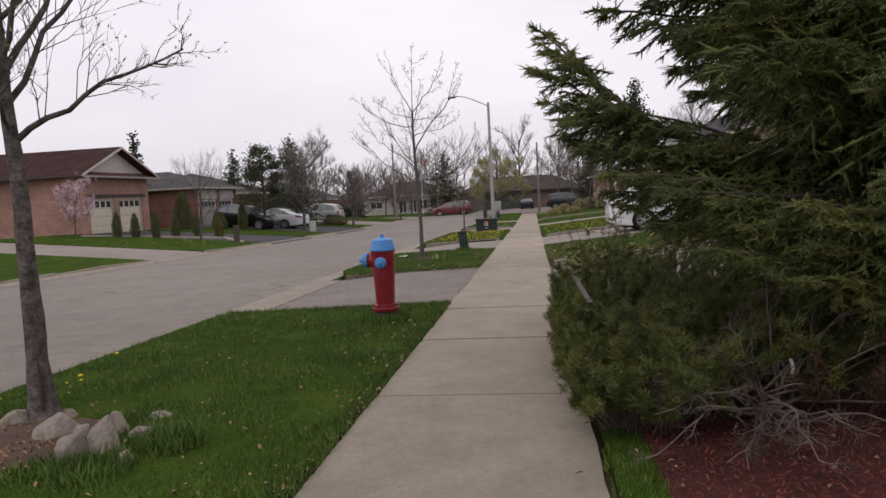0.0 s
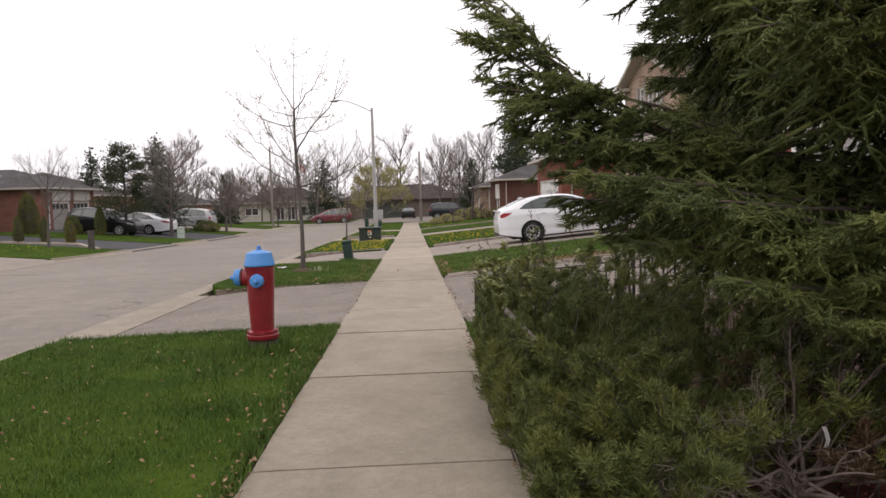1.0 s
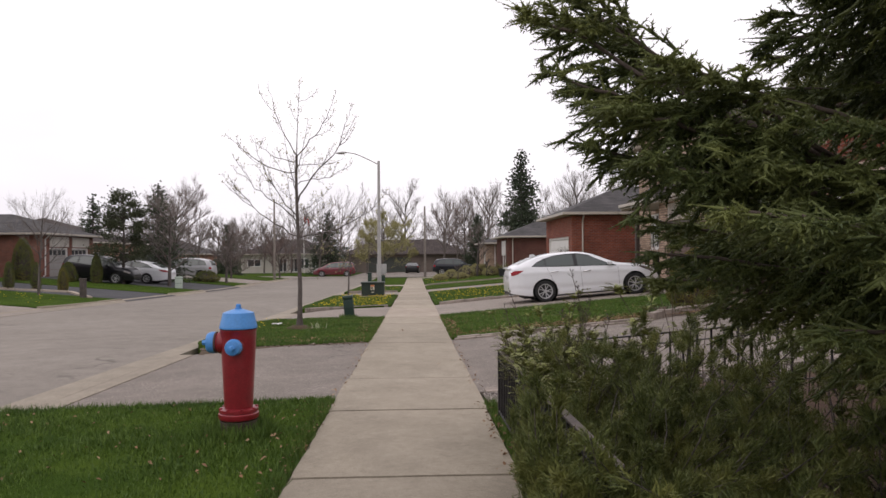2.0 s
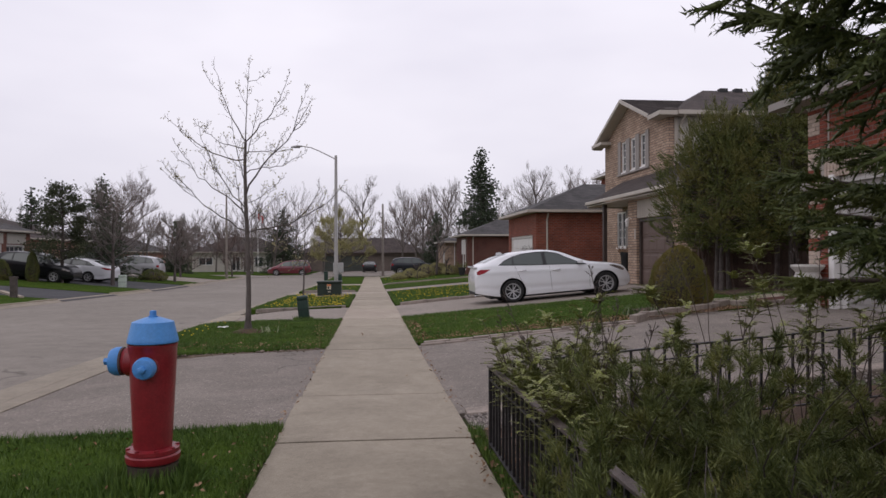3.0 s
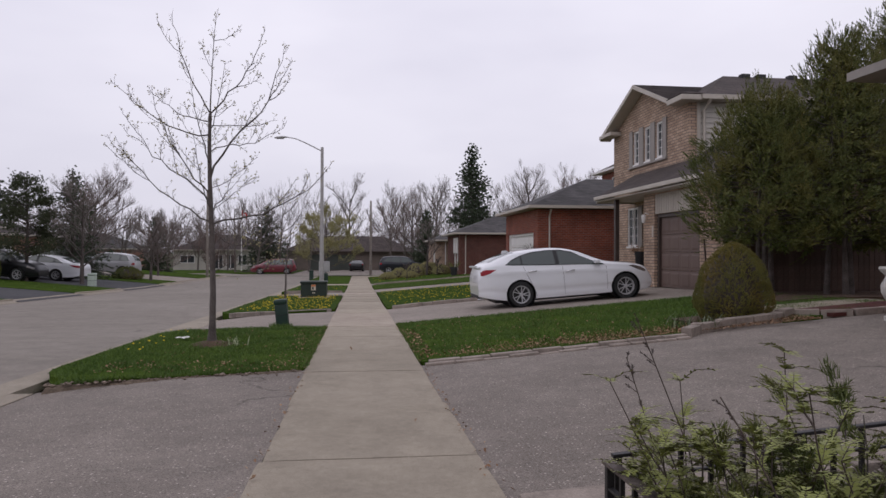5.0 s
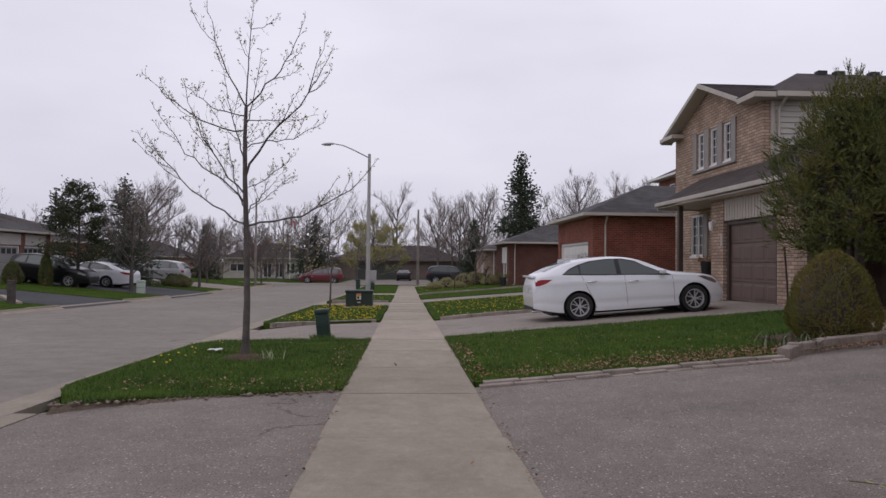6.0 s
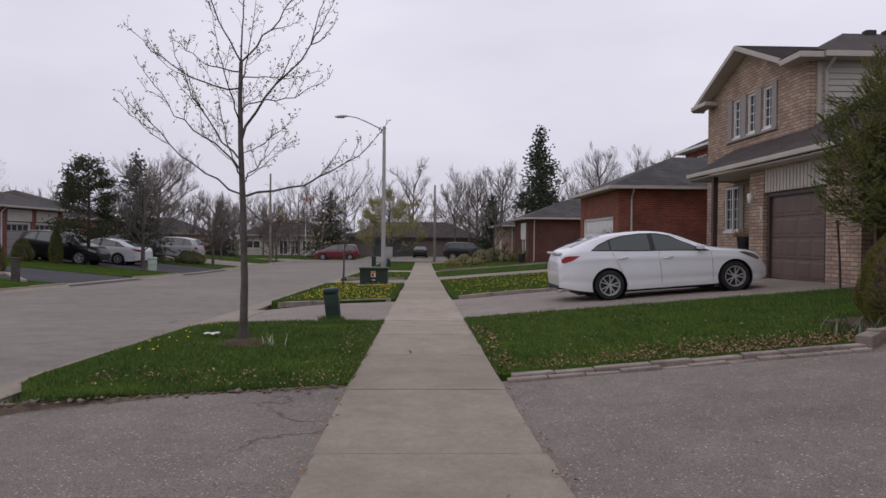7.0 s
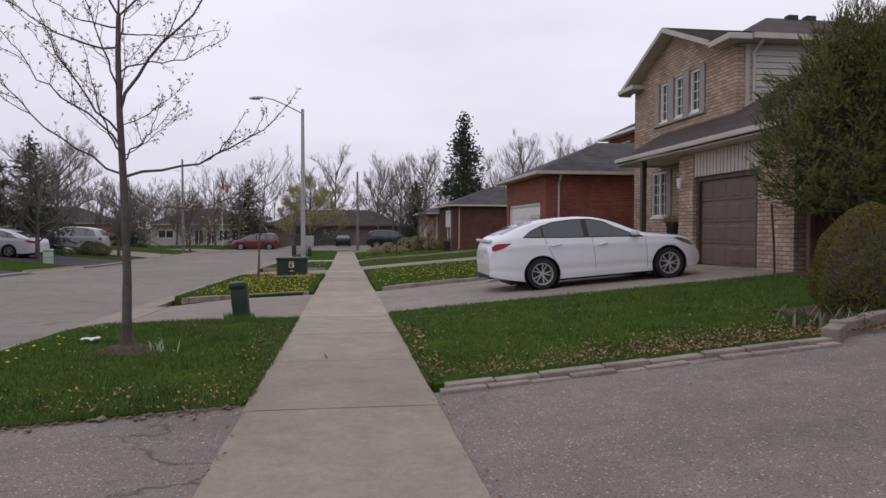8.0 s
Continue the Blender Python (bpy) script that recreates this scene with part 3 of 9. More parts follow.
lawn(0.79, 8.2, lambda x: 27.35 + 0.25 * min(x, 3.0), 40.3, 420, 0.06, "front lawn full of yellow dandelions")
lawn(0.79, 8.0, 44.7, 52.1, 100, 0.07, "front lawn of a brick house")
lawn(0.79, 8.0, 54.7, 75.5, 40, 0.07, "corner lawn with yellow shrubs")
lawn(-24, -13.2, 5, 23.1, 25, 0.08, "lawn across the road", 0.03)
lawn(-24, -13.2, 27.7, 34.3, 40, 0.08, "lawn with a row of clipped cedars across the road", 0.03)
lawn(-24, -13.2, 40.7, 46.5, 30, 0.08, "lawn strip between two driveways across the road", 0.03)
lawn(-24, -13.2, 54.6, 59.4, 25, 0.08, "lawn strip round a bare street tree across the road", 0.03)
lawn(-24, -13.2, 66.6, 76, 0, 0.08, "lawn of the corner house across the road", 0.03)
lawn(-60, -7.6, 86.1, 120, 0, 0.08, "lawns at the end of the street", 0.05)
lawn(3.1, 40, 86.1, 120, 0, 0.08, "lawns beyond the junction", 0.05)


def scatter(rs, x0, x1, y0, y1, count):
    f0 = np.vectorize(y0) if callable(y0) else (lambda x: np.full_like(x, y0))
    f1 = np.vectorize(y1) if callable(y1) else (lambda x: np.full_like(x, y1))
    x = rs.uniform(x0, x1, count)
    a, b = f0(x), f1(x)
    return x, a + (b - a) * rs.uniform(0, 1, count)


def blades(heap, rs, x, y, z, tall, wide=0.006):
    n = len(x)
    az, lean = rs.uniform(0, 6.283, n), rs.uniform(0.1, 0.75, n)
    h = tall * rs.uniform(0.55, 1.35, n)
    w = wide * rs.uniform(0.7, 1.4, n)
    base = np.stack([x, y, z], 1)
    side = np.stack([np.cos(az), np.sin(az), 0 * az], 1) * w[:, None]
    bend = rs.uniform(0, 6.283, n)
    tip = base + np.stack([np.cos(bend) * lean * h, np.sin(bend) * lean * h, h * np.sqrt(np.maximum(0.1, 1 - lean**2))], 1)
    heap.add(np.stack([base - side, base + side, tip], 1).reshape(-1, 3), np.arange(3 * n).reshape(-1, 3))


def grow_grass():
    rs = np.random.RandomState(11)
    heap, edge = Heap(), Heap()
    for x0, x1, y0, y1, per, tall, dz, ends in LAWNS:
        if not per:
            continue
        span = abs((y1((x0 + x1) / 2) if callable(y1) else y1) - (y0((x0 + x1) / 2) if callable(y0) else y0))
        x, y = scatter(rs, x0, x1, y0, y1, int(per * span * (x1 - x0)))
        if y0 == -8.0:
            x, y = x[y > 0.8], y[y > 0.8]
        if any(ends):
            a, b = (q(x0) if callable(q) else q for q in (y0, y1))
            x = x + np.array([corner(p, q, x0, x1, a, b, *ends) for p, q in zip(x, y)])
            y = np.maximum(y, np.array([y0(p) for p in x])) if callable(y0) else y
        clump = np.array([noise.noise((a * 1.6, b * 1.6, 0.0)) for a, b in zip(x, y)])
        blades(heap, rs, x, y, land(x, y) + dz - 0.015, tall * (0.92 + 0.55 * clump), 0.0043 + 0.00012 * np.clip(y, 0, 60))
    # a longer fringe where the mower does not reach: the lawns' rims, the hydrant, the tree, the bollard
    for n, x0, x1, y0, y1 in ((5000, -0.86, -0.74, 1.0, 9.6), (3000, -4.02, -3.86, 2.0, 9.4), (1800, -3.9, -0.78, 9.38, 9.62), (1200, -3.5, -0.8, 14.75, 15.2), (1800, -0.85, -0.75, 15.2, 21.3), (1500, 0.75, 0.85, 15.7, 21.9), (1500, 0.8, 9.0, 21.8, 22.0), (1500, 0.76, 0.86, 6.6, 9.3), (1000, 0.755, 1.02, 2.2, 3.7)):
        x, y = rs.uniform(x0, x1, n), rs.uniform(y0, y1, n)
        if y0 == 9.38:
            y = y - 0.35 * np.clip((-0.75 - x) / 3.15, 0, 1)
        if y0 == 14.75:
            y = 15.2 - 0.95 * np.clip((-0.75 - x) / 3.15, 0, 1) + rs.uniform(-0.05, 0.15, n)
        blades(edge, rs, x, y, land(x, y) - 0.01, 0.05 if y0 == 2.2 else 0.075, 0.004 if y0 == 2.2 else 0.005)
    for n, cx, cy, r, tall in ((1500, -1.36, 8.08, 0.30, 0.13), (500, -2.49, 18.0, 0.3, 0.1), (400, -1.75, 21.5, 0.25, 0.1), (340, -1.72, 3.72, 0.17, 0.15), (420, -1.98, 3.32, 0.24, 0.11), (260, -2.3, 3.35, 0.2, 0.08)):
        a, q = rs.uniform(0, 6.283, n), r * np.sqrt(rs.uniform(0.1, 1, n))
        x, y = cx + q * np.cos(a), cy + q * np.sin(a)
        blades(edge, rs, x, y, land(x, y), tall, 0.006)
    for h, what in ((heap, "blades of green lawn grass"), (edge, "longer tufts of grass along edges and posts")):
        ob = h.part("grass", BLADE)
        tagged(ob, what, "grass", kind="stuff")


grow_grass()


def litter():
    """Dry leaves blown against the kerbs, and dandelion heads."""
    rs = np.random.RandomState(23)
    heap = Heap()

    def leaves(x, y, size, lift=0.035):
        n = len(x)
        a, t = rs.uniform(0, 6.283, n), rs.uniform(-0.7, 0.7, (n, 2))
        s = size * rs.uniform(0.5, 1.3, n)
        u = np.stack([np.cos(a), np.sin(a), t[:, 0]], 1) * s[:, None]
        v = np.stack([-np.sin(a), np.cos(a), t[:, 1]], 1) * (0.62 * s)[:, None]
        c = np.stack([x, y, land(x, y) + lift + 0.02 * rs.uniform(0, 1, n)], 1)
        fold = np.array([0, 0, 1.0]) * (0.35 * s)[:, None]
        pts = np.stack([c - u, c + v + fold, c + u, c - v + fold, c + 1.3 * u], 1).reshape(-1, 3)
        k = 5 * np.arange(n)[:, None]
        heap.add(pts, np.concatenate([k + [0, 2, 1], k + [0, 3, 2], k + [2, 4, 1]]))

    for n, x0, x1, y0, y1 in ((300, -3.6, -0.9, 2.5, 9.3), (60, -1.05, -0.78, 3.0, 9.5), (260, -3.3, -0.85, 14.9, 15.8), (150, -3.2, -0.85, 15.5, 20.5), (160, -1.2, -0.8, 15.3, 20.5)):
        leaves(rs.uniform(x0, x1, n), rs.uniform(y0, y1, n), 0.016)
    leaves(-2.66 + rs.normal(0, 0.24, 420), 3.72 + rs.normal(0, 0.22, 420), 0.013, 0.035)
    x = 0.9 + 6.0 * rs.beta(1.6, 1.0, 4200)
    leaves(x, 15.66 + 0.03 * x + np.abs(rs.normal(0, 0.50, 4200)), 0.0155)
    x = rs.uniform(0.85, 5.5, 500)
    leaves(x, 16.0 + rs.uniform(0, 5.5, 500), 0.016)
    leaves(rs.uniform(0.78, 1.0, 120), rs.uniform(15.8, 20, 120), 0.025)
    leaves(rs.uniform(0.8, 3.2, 240), rs.uniform(1.0, 4.2, 240), 0.013, 0.015)
    leaves(rs.uniform(0.76, 1.1, 110), rs.uniform(6.5, 9.2, 110), 0.022, 0.02)
    for n, x0, y0, y1 in ((420, -0.80, 1.0, 9.4), (200, -0.80, 15.2, 21.3), (160, 0.79, 15.6, 21.8), (60, -0.77, 9.4, 15.2), (60, 0.77, 10, 15.4), (90, 0.72, 4.0, 9.3)):
        leaves(x0 + rs.normal(0, 0.035, n), rs.uniform(y0, y1, n), 0.017, 0.006)
    leaves(np.array([0.62, -0.2, 0.4]), np.array([3.3, 17.2, 12.0]), 0.028, 0.008)
    tagged(heap.part("dry_leaves", DRY_LEAF), "curled brown and tan leaves lying on the lawns", "leaf litter", kind="stuff")

    heads = Heap()
    for n, x0, x1, y0, y1 in ((620, -3.4, -0.95, 25.9, 36.4), (600, 0.95, 6.5, 28.2, 40.0), (14, -3.75, -3.3, 17.0, 20.0), (60, -3.6, -0.95, 41.5, 51), (10, -3.7, -3.0, 3.2, 6.4), (60, -20, -14, 29, 33), (130, 1.0, 5.0, 55.5, 66)):
        x, y = rs.uniform(x0, x1, n), rs.uniform(y0, y1, n)
        if y0 == 25.9:
            y = np.maximum(y, 27.3 - 1.95 * np.clip((-0.75 - x) / 3.15, 0, 1))
        z = land(x, y) + rs.uniform(0.06, 0.12, n)
        r = rs.uniform(0.013, 0.026, n)
        ang = np.arange(6) * math.pi / 3
        ring = np.stack([x[:, None] + r[:, None] * np.cos(ang), y[:, None] + r[:, None] * np.sin(ang), np.repeat(z[:, None], 6, 1)], 2)
        top = np.stack([x, y, z + 0.5 * r], 1)[:, None]
        low = np.stack([x, y, z - 0.6 * r], 1)[:, None]
        pts = np.concatenate([ring, top, low], 1).reshape(-1, 3)
        k = 8 * np.arange(n)[:, None]
        heads.add(pts, np.concatenate([k + [i, (i + 1) % 6, 6] for i in range(6)] + [k + [(i + 1) % 6, i, 7] for i in range(6)]))
    tagged(heads.part("dandelions", PETAL), "yellow dandelion heads scattered over the grass", "flowers", kind="stuff")


litter()


# ---------------------------------------------------------------- kerbs
def kerb(path, high, wide, stones, label, lo=0.4, hi=0.6, seed=1, bury=0.08, mat_=None):
    """Stones laid end to end along a line of (x, y)."""
    k = thing("kerb", (path[0][0], path[0][1], gz(*path[0])), label, "kerb", kind="structure")
    ORIGIN[k] = k.matrix_world.translation.copy()
    r = random.Random(seed)
    for (xa, ya), (xb, yb) in zip(path, path[1:]):
        run, far = 0.0, math.hypot(xb - xa, yb - ya)
        a = math.atan2(yb - ya, xb - xa)
        while run < far - 0.05:
            n = min(r.uniform(lo, hi), far - run)
            n = far - run if far - run - n < 0.12 else n
            c = (run + n / 2) / far
            x, y = xa + (xb - xa) * c, ya + (yb - ya) * c
            bm = boxed(-n / 2 + 0.006, n / 2 - 0.006, -wide / 2, wide / 2, -bury, high + r.uniform(-0.012, 0.012), bevel=0.014)
            for v in bm.verts:
                v.co += 0.008 * Vector((0, noise.noise(v.co * 9 + Vector((x, y, 0))), noise.noise(v.co * 7 + Vector((y, x, 5)))))
            rise = math.atan2(gz(xb, yb) - gz(xa, ya), far)
            bmesh.ops.transform(bm, verts=bm.verts, matrix=Matrix.Translation((x, y + r.uniform(-0.01, 0.01), gz(x, y))) @ Matrix.Rotation(a + r.uniform(-0.02, 0.02), 4, "Z") @ Matrix.Rotation(-rise + r.uniform(-0.015, 0.015), 4, "Y"))
            part("stone" if stones else "kerb_block", bm, mat_ or KERBSTONE, k)
            run += n
    return k


kerb([(0.80, 15.37), (4.6, 15.49)], 0.012, 0.10, True, "flush row of flat stones at the edge of the asphalt", 0.28, 0.42, seed=2)
kerb([(0.86, 15.50), (4.6, 15.62)], 0.042, 0.115, True, "line of worn kerb stones between asphalt and lawn", seed=3)
kerb([(4.6, 15.62), (4.95, 15.92), (5.6, 16.14), (6.3, 16.30), (6.95, 16.75)], 0.14, 0.16, True, "curved raised kerb round the planting bed", 0.3, 0.45, seed=4)
kerb([(7.0, 16.75), (7.7, 16.25), (9.2, 16.1)], 0.10, 0.14, True, "kerb along the mulched bed by the garage", 0.3, 0.45, seed=5)
kerb([(0.95, 27.42), (2.2, 27.74), (5.2, 28.1), (8.2, 28.1)], 0.09, 0.13, False, "low concrete kerb beside the driveway", 0.7, 1.0, seed=6)
kerb([(-0.9, 27.05), (-1.6, 26.75), (-3.5, 25.25)], 0.055, 0.12, False, "low concrete kerb round the dandelion verge", 0.7, 1.0, seed=7)
kerb([(0.95, 52.1), (3, 52.4), (7.8, 52.4)], 0.10, 0.15, False, "low kerb beside a far driveway", 0.9, 1.3, seed=8)
kerb([(-0.9, 41.05), (-3.6, 41.0)], 0.08, 0.13, False, "low kerb along the far verge", 0.9, 1.3, seed=9)
kerb([(0.82, 9.86), (1.7, 9.87), (5.5, 9.87)], 0.025, 0.24, False, "flat concrete edging slab beside the asphalt", 0.8, 1.1, seed=10)
for a, b in ((-30, 8.9), (16.4, 20.0), (26.4, 36.0), (41.1, 51.9), (55.2, 75.0)):
    s = max(a, -6)
    kerb([(-3.93, s), (-3.93, b)], 0.0, 0.13, False, "concrete road kerb along the grass verge", 1.4, 1.8, seed=int(b), bury=0.16, mat_=CONCRETE)
for a, b in ((4, 23.2), (27.6, 34.4), (40.6, 46.6), (54.5, 76)):
    kerb([(-13.22, a), (-13.22, b)], 0.04, 0.14, False, "concrete road kerb on the far side", 2.0, 2.6, seed=int(b) + 50, bury=0.2, mat_=CONCRETE)
kerb([(-14.2, 33.6), (-16.4, 36.3), (-22.6, 33.0)], 0.10, 0.2, False, "pale stone edging under the row of clipped cedars", 0.8, 1.2, seed=81, mat_=CONCRETE_PALE)

# beds and gravel
setting(sheet("bed", MULCH, 1.0, 8.0, -6.0, 4.0, 0.0, 0.25, 0.06, 0.05), "garden bed of red bark mulch beside the footpath", "bed")
setting(sheet("bed", BARK_BED, 0.80, 8.0, 4.0, 9.25, 0.0, 0.25, 0.06, 0.05), "brown earth bed under juniper shrubs", "bed")
setting(sheet("lawn", TURF, 0.79, 1.0, -6.0, 4.0, 0.0, 0.25, 0.06, 0.01), "thin strip of grass beside the footpath", "lawn")
setting(sheet("bed", MULCH, 7.35, 9.2, 16.25, 17.3, 0.05, 0.25, 0.06, 0.03), "small bed of red bark mulch by the garage", "bed")
setting(sheet("bed", BARK_BED, 5.3, 6.95, lambda x: 16.12 + 0.3 * (x - 5.3), 17.6, 0.05, 0.25, 0.08, 0.04), "earth bed round the clipped round shrub", "bed")
setting(sheet("bed", BARK_BED, 8.2, 14.0, 18.9, 21.9, 0.04, 0.5, 0.08, 0.05), "dark earth under the tall cedars", "bed")


def broken_edge():
    """Crumbling earth where the verge meets the asphalt apron."""
    bm, rows = bmesh.new(), []
    for i in range(61):
        x = -3.55 + 2.75 * i / 60
        y = 15.16 - 0.95 * (-0.75 - x) / 3.15
        near = y - 0.07 - 0.10 * noise.noise((x * 2.1, 0.0, 4.0)) - 0.05 * noise.noise((x * 9.0, 1.0, 4.0))
        far = y + 0.16 + 0.16 * noise.noise((x * 1.7, 3.0, 2.0)) + 0.05 * noise.noise((x * 8.0, 5.0, 2.0))
        ys = [near, near + 0.03, (near + far) / 2, far]
        rows.append([bm.verts.new((x, q, gz(max(x, -3.88), q) + h + fall(x) * (1.0 if i_ < 2 else 0.5) + 0.012 * noise.noise((x * 12, q * 12, 0)))) for i_, (q, h) in enumerate(zip(ys, (-0.03, -0.004, 0.010, 0.006)))])
    for p, q in zip(rows, rows[1:]):
        for k in range(3):
            bm.faces.new((p[k], q[k], q[k + 1], p[k + 1]))
    setting(part("bed", bm, CRUMB, None, "", True), "bare crumbling earth along the broken grass edge", "earth")


broken_edge()


def gravel():
    rs = np.random.RandomState(4)
    heap = Heap()
    n = 2600
    x, y = 0.80 + 4.5 * rs.beta(0.7, 1.6, n), rs.uniform(9.20, 9.72, n)
    r = rs.uniform(0.009, 0.020, n)
    base = np.array([[1, 0, 0], [0, 1, 0], [-1, 0, 0], [0, -1, 0], [0, 0, 0.8], [0, 0, -0.8]])
    pts = base[None] * rs.uniform(0.6, 1.3, (n, 6, 1)) * r[:, None, None]
    a = rs.uniform(0, 6.28, n)
    rot = np.stack([np.cos(a), -np.sin(a), np.sin(a), np.cos(a)], 1).reshape(-1, 2, 2)
    pts[:, :, :2] = np.einsum("nij,nkj->nki", rot, pts[:, :, :2])
    pts += np.stack([x, y, land(x, y) + 0.005 + rs.uniform(0, 0.015, n)], 1)[:, None]
    k = 6 * np.arange(n)[:, None]
    heap.add(pts.reshape(-1, 3), np.concatenate([k + [i, (i + 1) % 4, 4] for i in range(4)] + [k + [(i + 1) % 4, i, 5] for i in range(4)]))
    tagged(heap.part("gravel", GRAVEL), "loose grey pebbles along the driveway edge", "gravel", kind="stuff")
    clods, n = Heap(), 190
    x = rs.uniform(-3.6, -0.85, n)
    y = 15.14 - 0.95 * np.clip((-0.75 - x) / 3.15, 0, 1) + rs.normal(0, 0.08, n)
    r = rs.uniform(0.008, 0.032, n) * np.where(rs.uniform(0, 1, n) < 0.15, 1.5, 0.8)
    pts = base[None] * rs.uniform(0.6, 1.3, (n, 6, 1)) * r[:, None, None] * [1.2, 1.0, 0.7]
    pts += np.stack([x, y, land(x, y) + 0.004], 1)[:, None]
    k = 6 * np.arange(n)[:, None]
    clods.add(pts.reshape(-1, 3), np.concatenate([k + [i, (i + 1) % 4, 4] for i in range(4)] + [k + [(i + 1) % 4, i, 5] for i in range(4)]))
    tagged(clods.part("soil_clods", CLOD), "crumbs of brown soil along the broken grass edge", "soil", kind="stuff")


gravel()

# ---------------------------------------------------------------- houses
def wall_x(bm, X, t, y0, y1, z0, z1, holes=()):
    """A wall in the plane x = X, t thick towards +x, with openings (y0, y1, z0, z1) right through it."""
    ys = sorted({y0, y1, *(q for h in holes for q in h[:2])})
    zs = sorted({z0, z1, *(q for h in holes for q in h[2:4])})
    solid = {}
    for i, (a, b) in enumerate(zip(ys, ys[1:])):
        for j, (c, d) in enumerate(zip(zs, zs[1:])):
            y, z = (a + b) / 2, (c + d) / 2
            solid[i, j] = y0 <= y <= y1 and z0 <= z <= z1 and not any(h[0] < y < h[1] and h[2] < z < h[3] for h in holes)
    seen = {}

    def v(side, i, j):
        if (side, i, j) not in seen:
            seen[side, i, j] = bm.verts.new((X + side * t, ys[i], zs[j]))
        return seen[side, i, j]

    for (i, j), ok in solid.items():
        if not ok:
            continue
        for side in (0, 1):
            bm.faces.new((v(side, i, j), v(side, i + 1, j), v(side, i + 1, j + 1), v(side, i, j + 1)))
        for (di, dj), (p, q) in (((-1, 0), ((0, 0), (0, 1))), ((1, 0), ((1, 0), (1, 1))), ((0, -1), ((0, 0), (1, 0))), ((0, 1), ((0, 1), (1, 1)))):
            if not solid.get((i + di, j + dj)):
                bm.faces.new((v(0, i + p[0], j + p[1]), v(0, i + q[0], j + q[1]), v(1, i + q[0], j + q[1]), v(1, i + p[0], j + p[1])))
    return bm


def window(parent, X, out, y0, y1, z0, z1, name, cols=2, rows=4, frame=None, shutters=None, glass=None, sill=True, sashes=1):
    """A framed window in a wall that faces out (-1 or +1 along x): frame, panes behind bars, sill, shutters."""
    frame = frame or TRIM_WHITE
    f = 0.06
    bm = bmesh.new()
    x0, x1 = sorted((X + out * 0.03, X - out * 0.06))
    for a, b, c, d in ((y0, y0 + f, z0, z1), (y1 - f, y1, z0, z1), (y0 + f, y1 - f, z0, z0 + f), (y0 + f, y1 - f, z1 - f, z1)):
        box(bm, x0, x1, a, b, c, d)
    for k in range(1, sashes):
        m = y0 + (y1 - y0) * k / sashes
        box(bm, x0, x1, m - f * 0.6, m + f * 0.6, z0 + f, z1 - f)
    w = part(name, bm, frame, parent, "white window frame" if frame is TRIM_WHITE else "")
    bars = bmesh.new()
    xb0, xb1 = sorted((X - out * 0.005, X - out * 0.025))
    for k in range(1, cols):
        m = y0 + f + (y1 - y0 - 2 * f) * k / cols
        box(bars, xb0, xb1, m - 0.011, m + 0.011, z0 + f, z1 - f)
    for k in range(1, rows):
        m = z0 + f + (z1 - z0 - 2 * f) * k / rows
        box(bars, xb0 - 0.002, xb1 + 0.002, y0 + f, y1 - f, m - 0.011, m + 0.011)
    if cols > 1 or rows > 1:
        part("glazing_grid", bars, frame, w)
    xg0, xg1 = sorted((X - out * 0.03, X - out * 0.036))
    for k in range(sashes):
        a = y0 + f + (y1 - y0 - 2 * f) * k / sashes
        b = y0 + f + (y1 - y0 - 2 * f) * (k + 1) / sashes
        p = part("pane", boxed(xg0, xg1, a + 0.002, b - 0.002, z0 + f, z1 - f), glass or FAR_GLASS, w, "dark reflecting glass")
    if sill:
        s0, s1 = sorted((X + out * 0.08, X + out * 0.001))
        part("sill", boxed(s0, s1, y0 - 0.05, y1 + 0.05, z0 - 0.07, z0 - 0.002, bevel=0.006), frame, w)
    for a, b in shutters or ():
        sh = bmesh.new()
        s0, s1 = sorted((X + out * 0.045, X + out * 0.002))
        box(sh, s0, s1, a, b, z0 - 0.03, z1 + 0.03, bevel=0.006)
        n = int((z1 - z0) / 0.07)
        for k in range(n):
            z = z0 + 0.05 + k * (z1 - z0 - 0.1) / n
            box(sh, *sorted((X + out * 0.055, X + out * 0.045)), a + 0.03, b - 0.03, z, z + 0.04)
        part("shutter", sh, SHUTTER, w, "taupe louvred shutter")
    return w


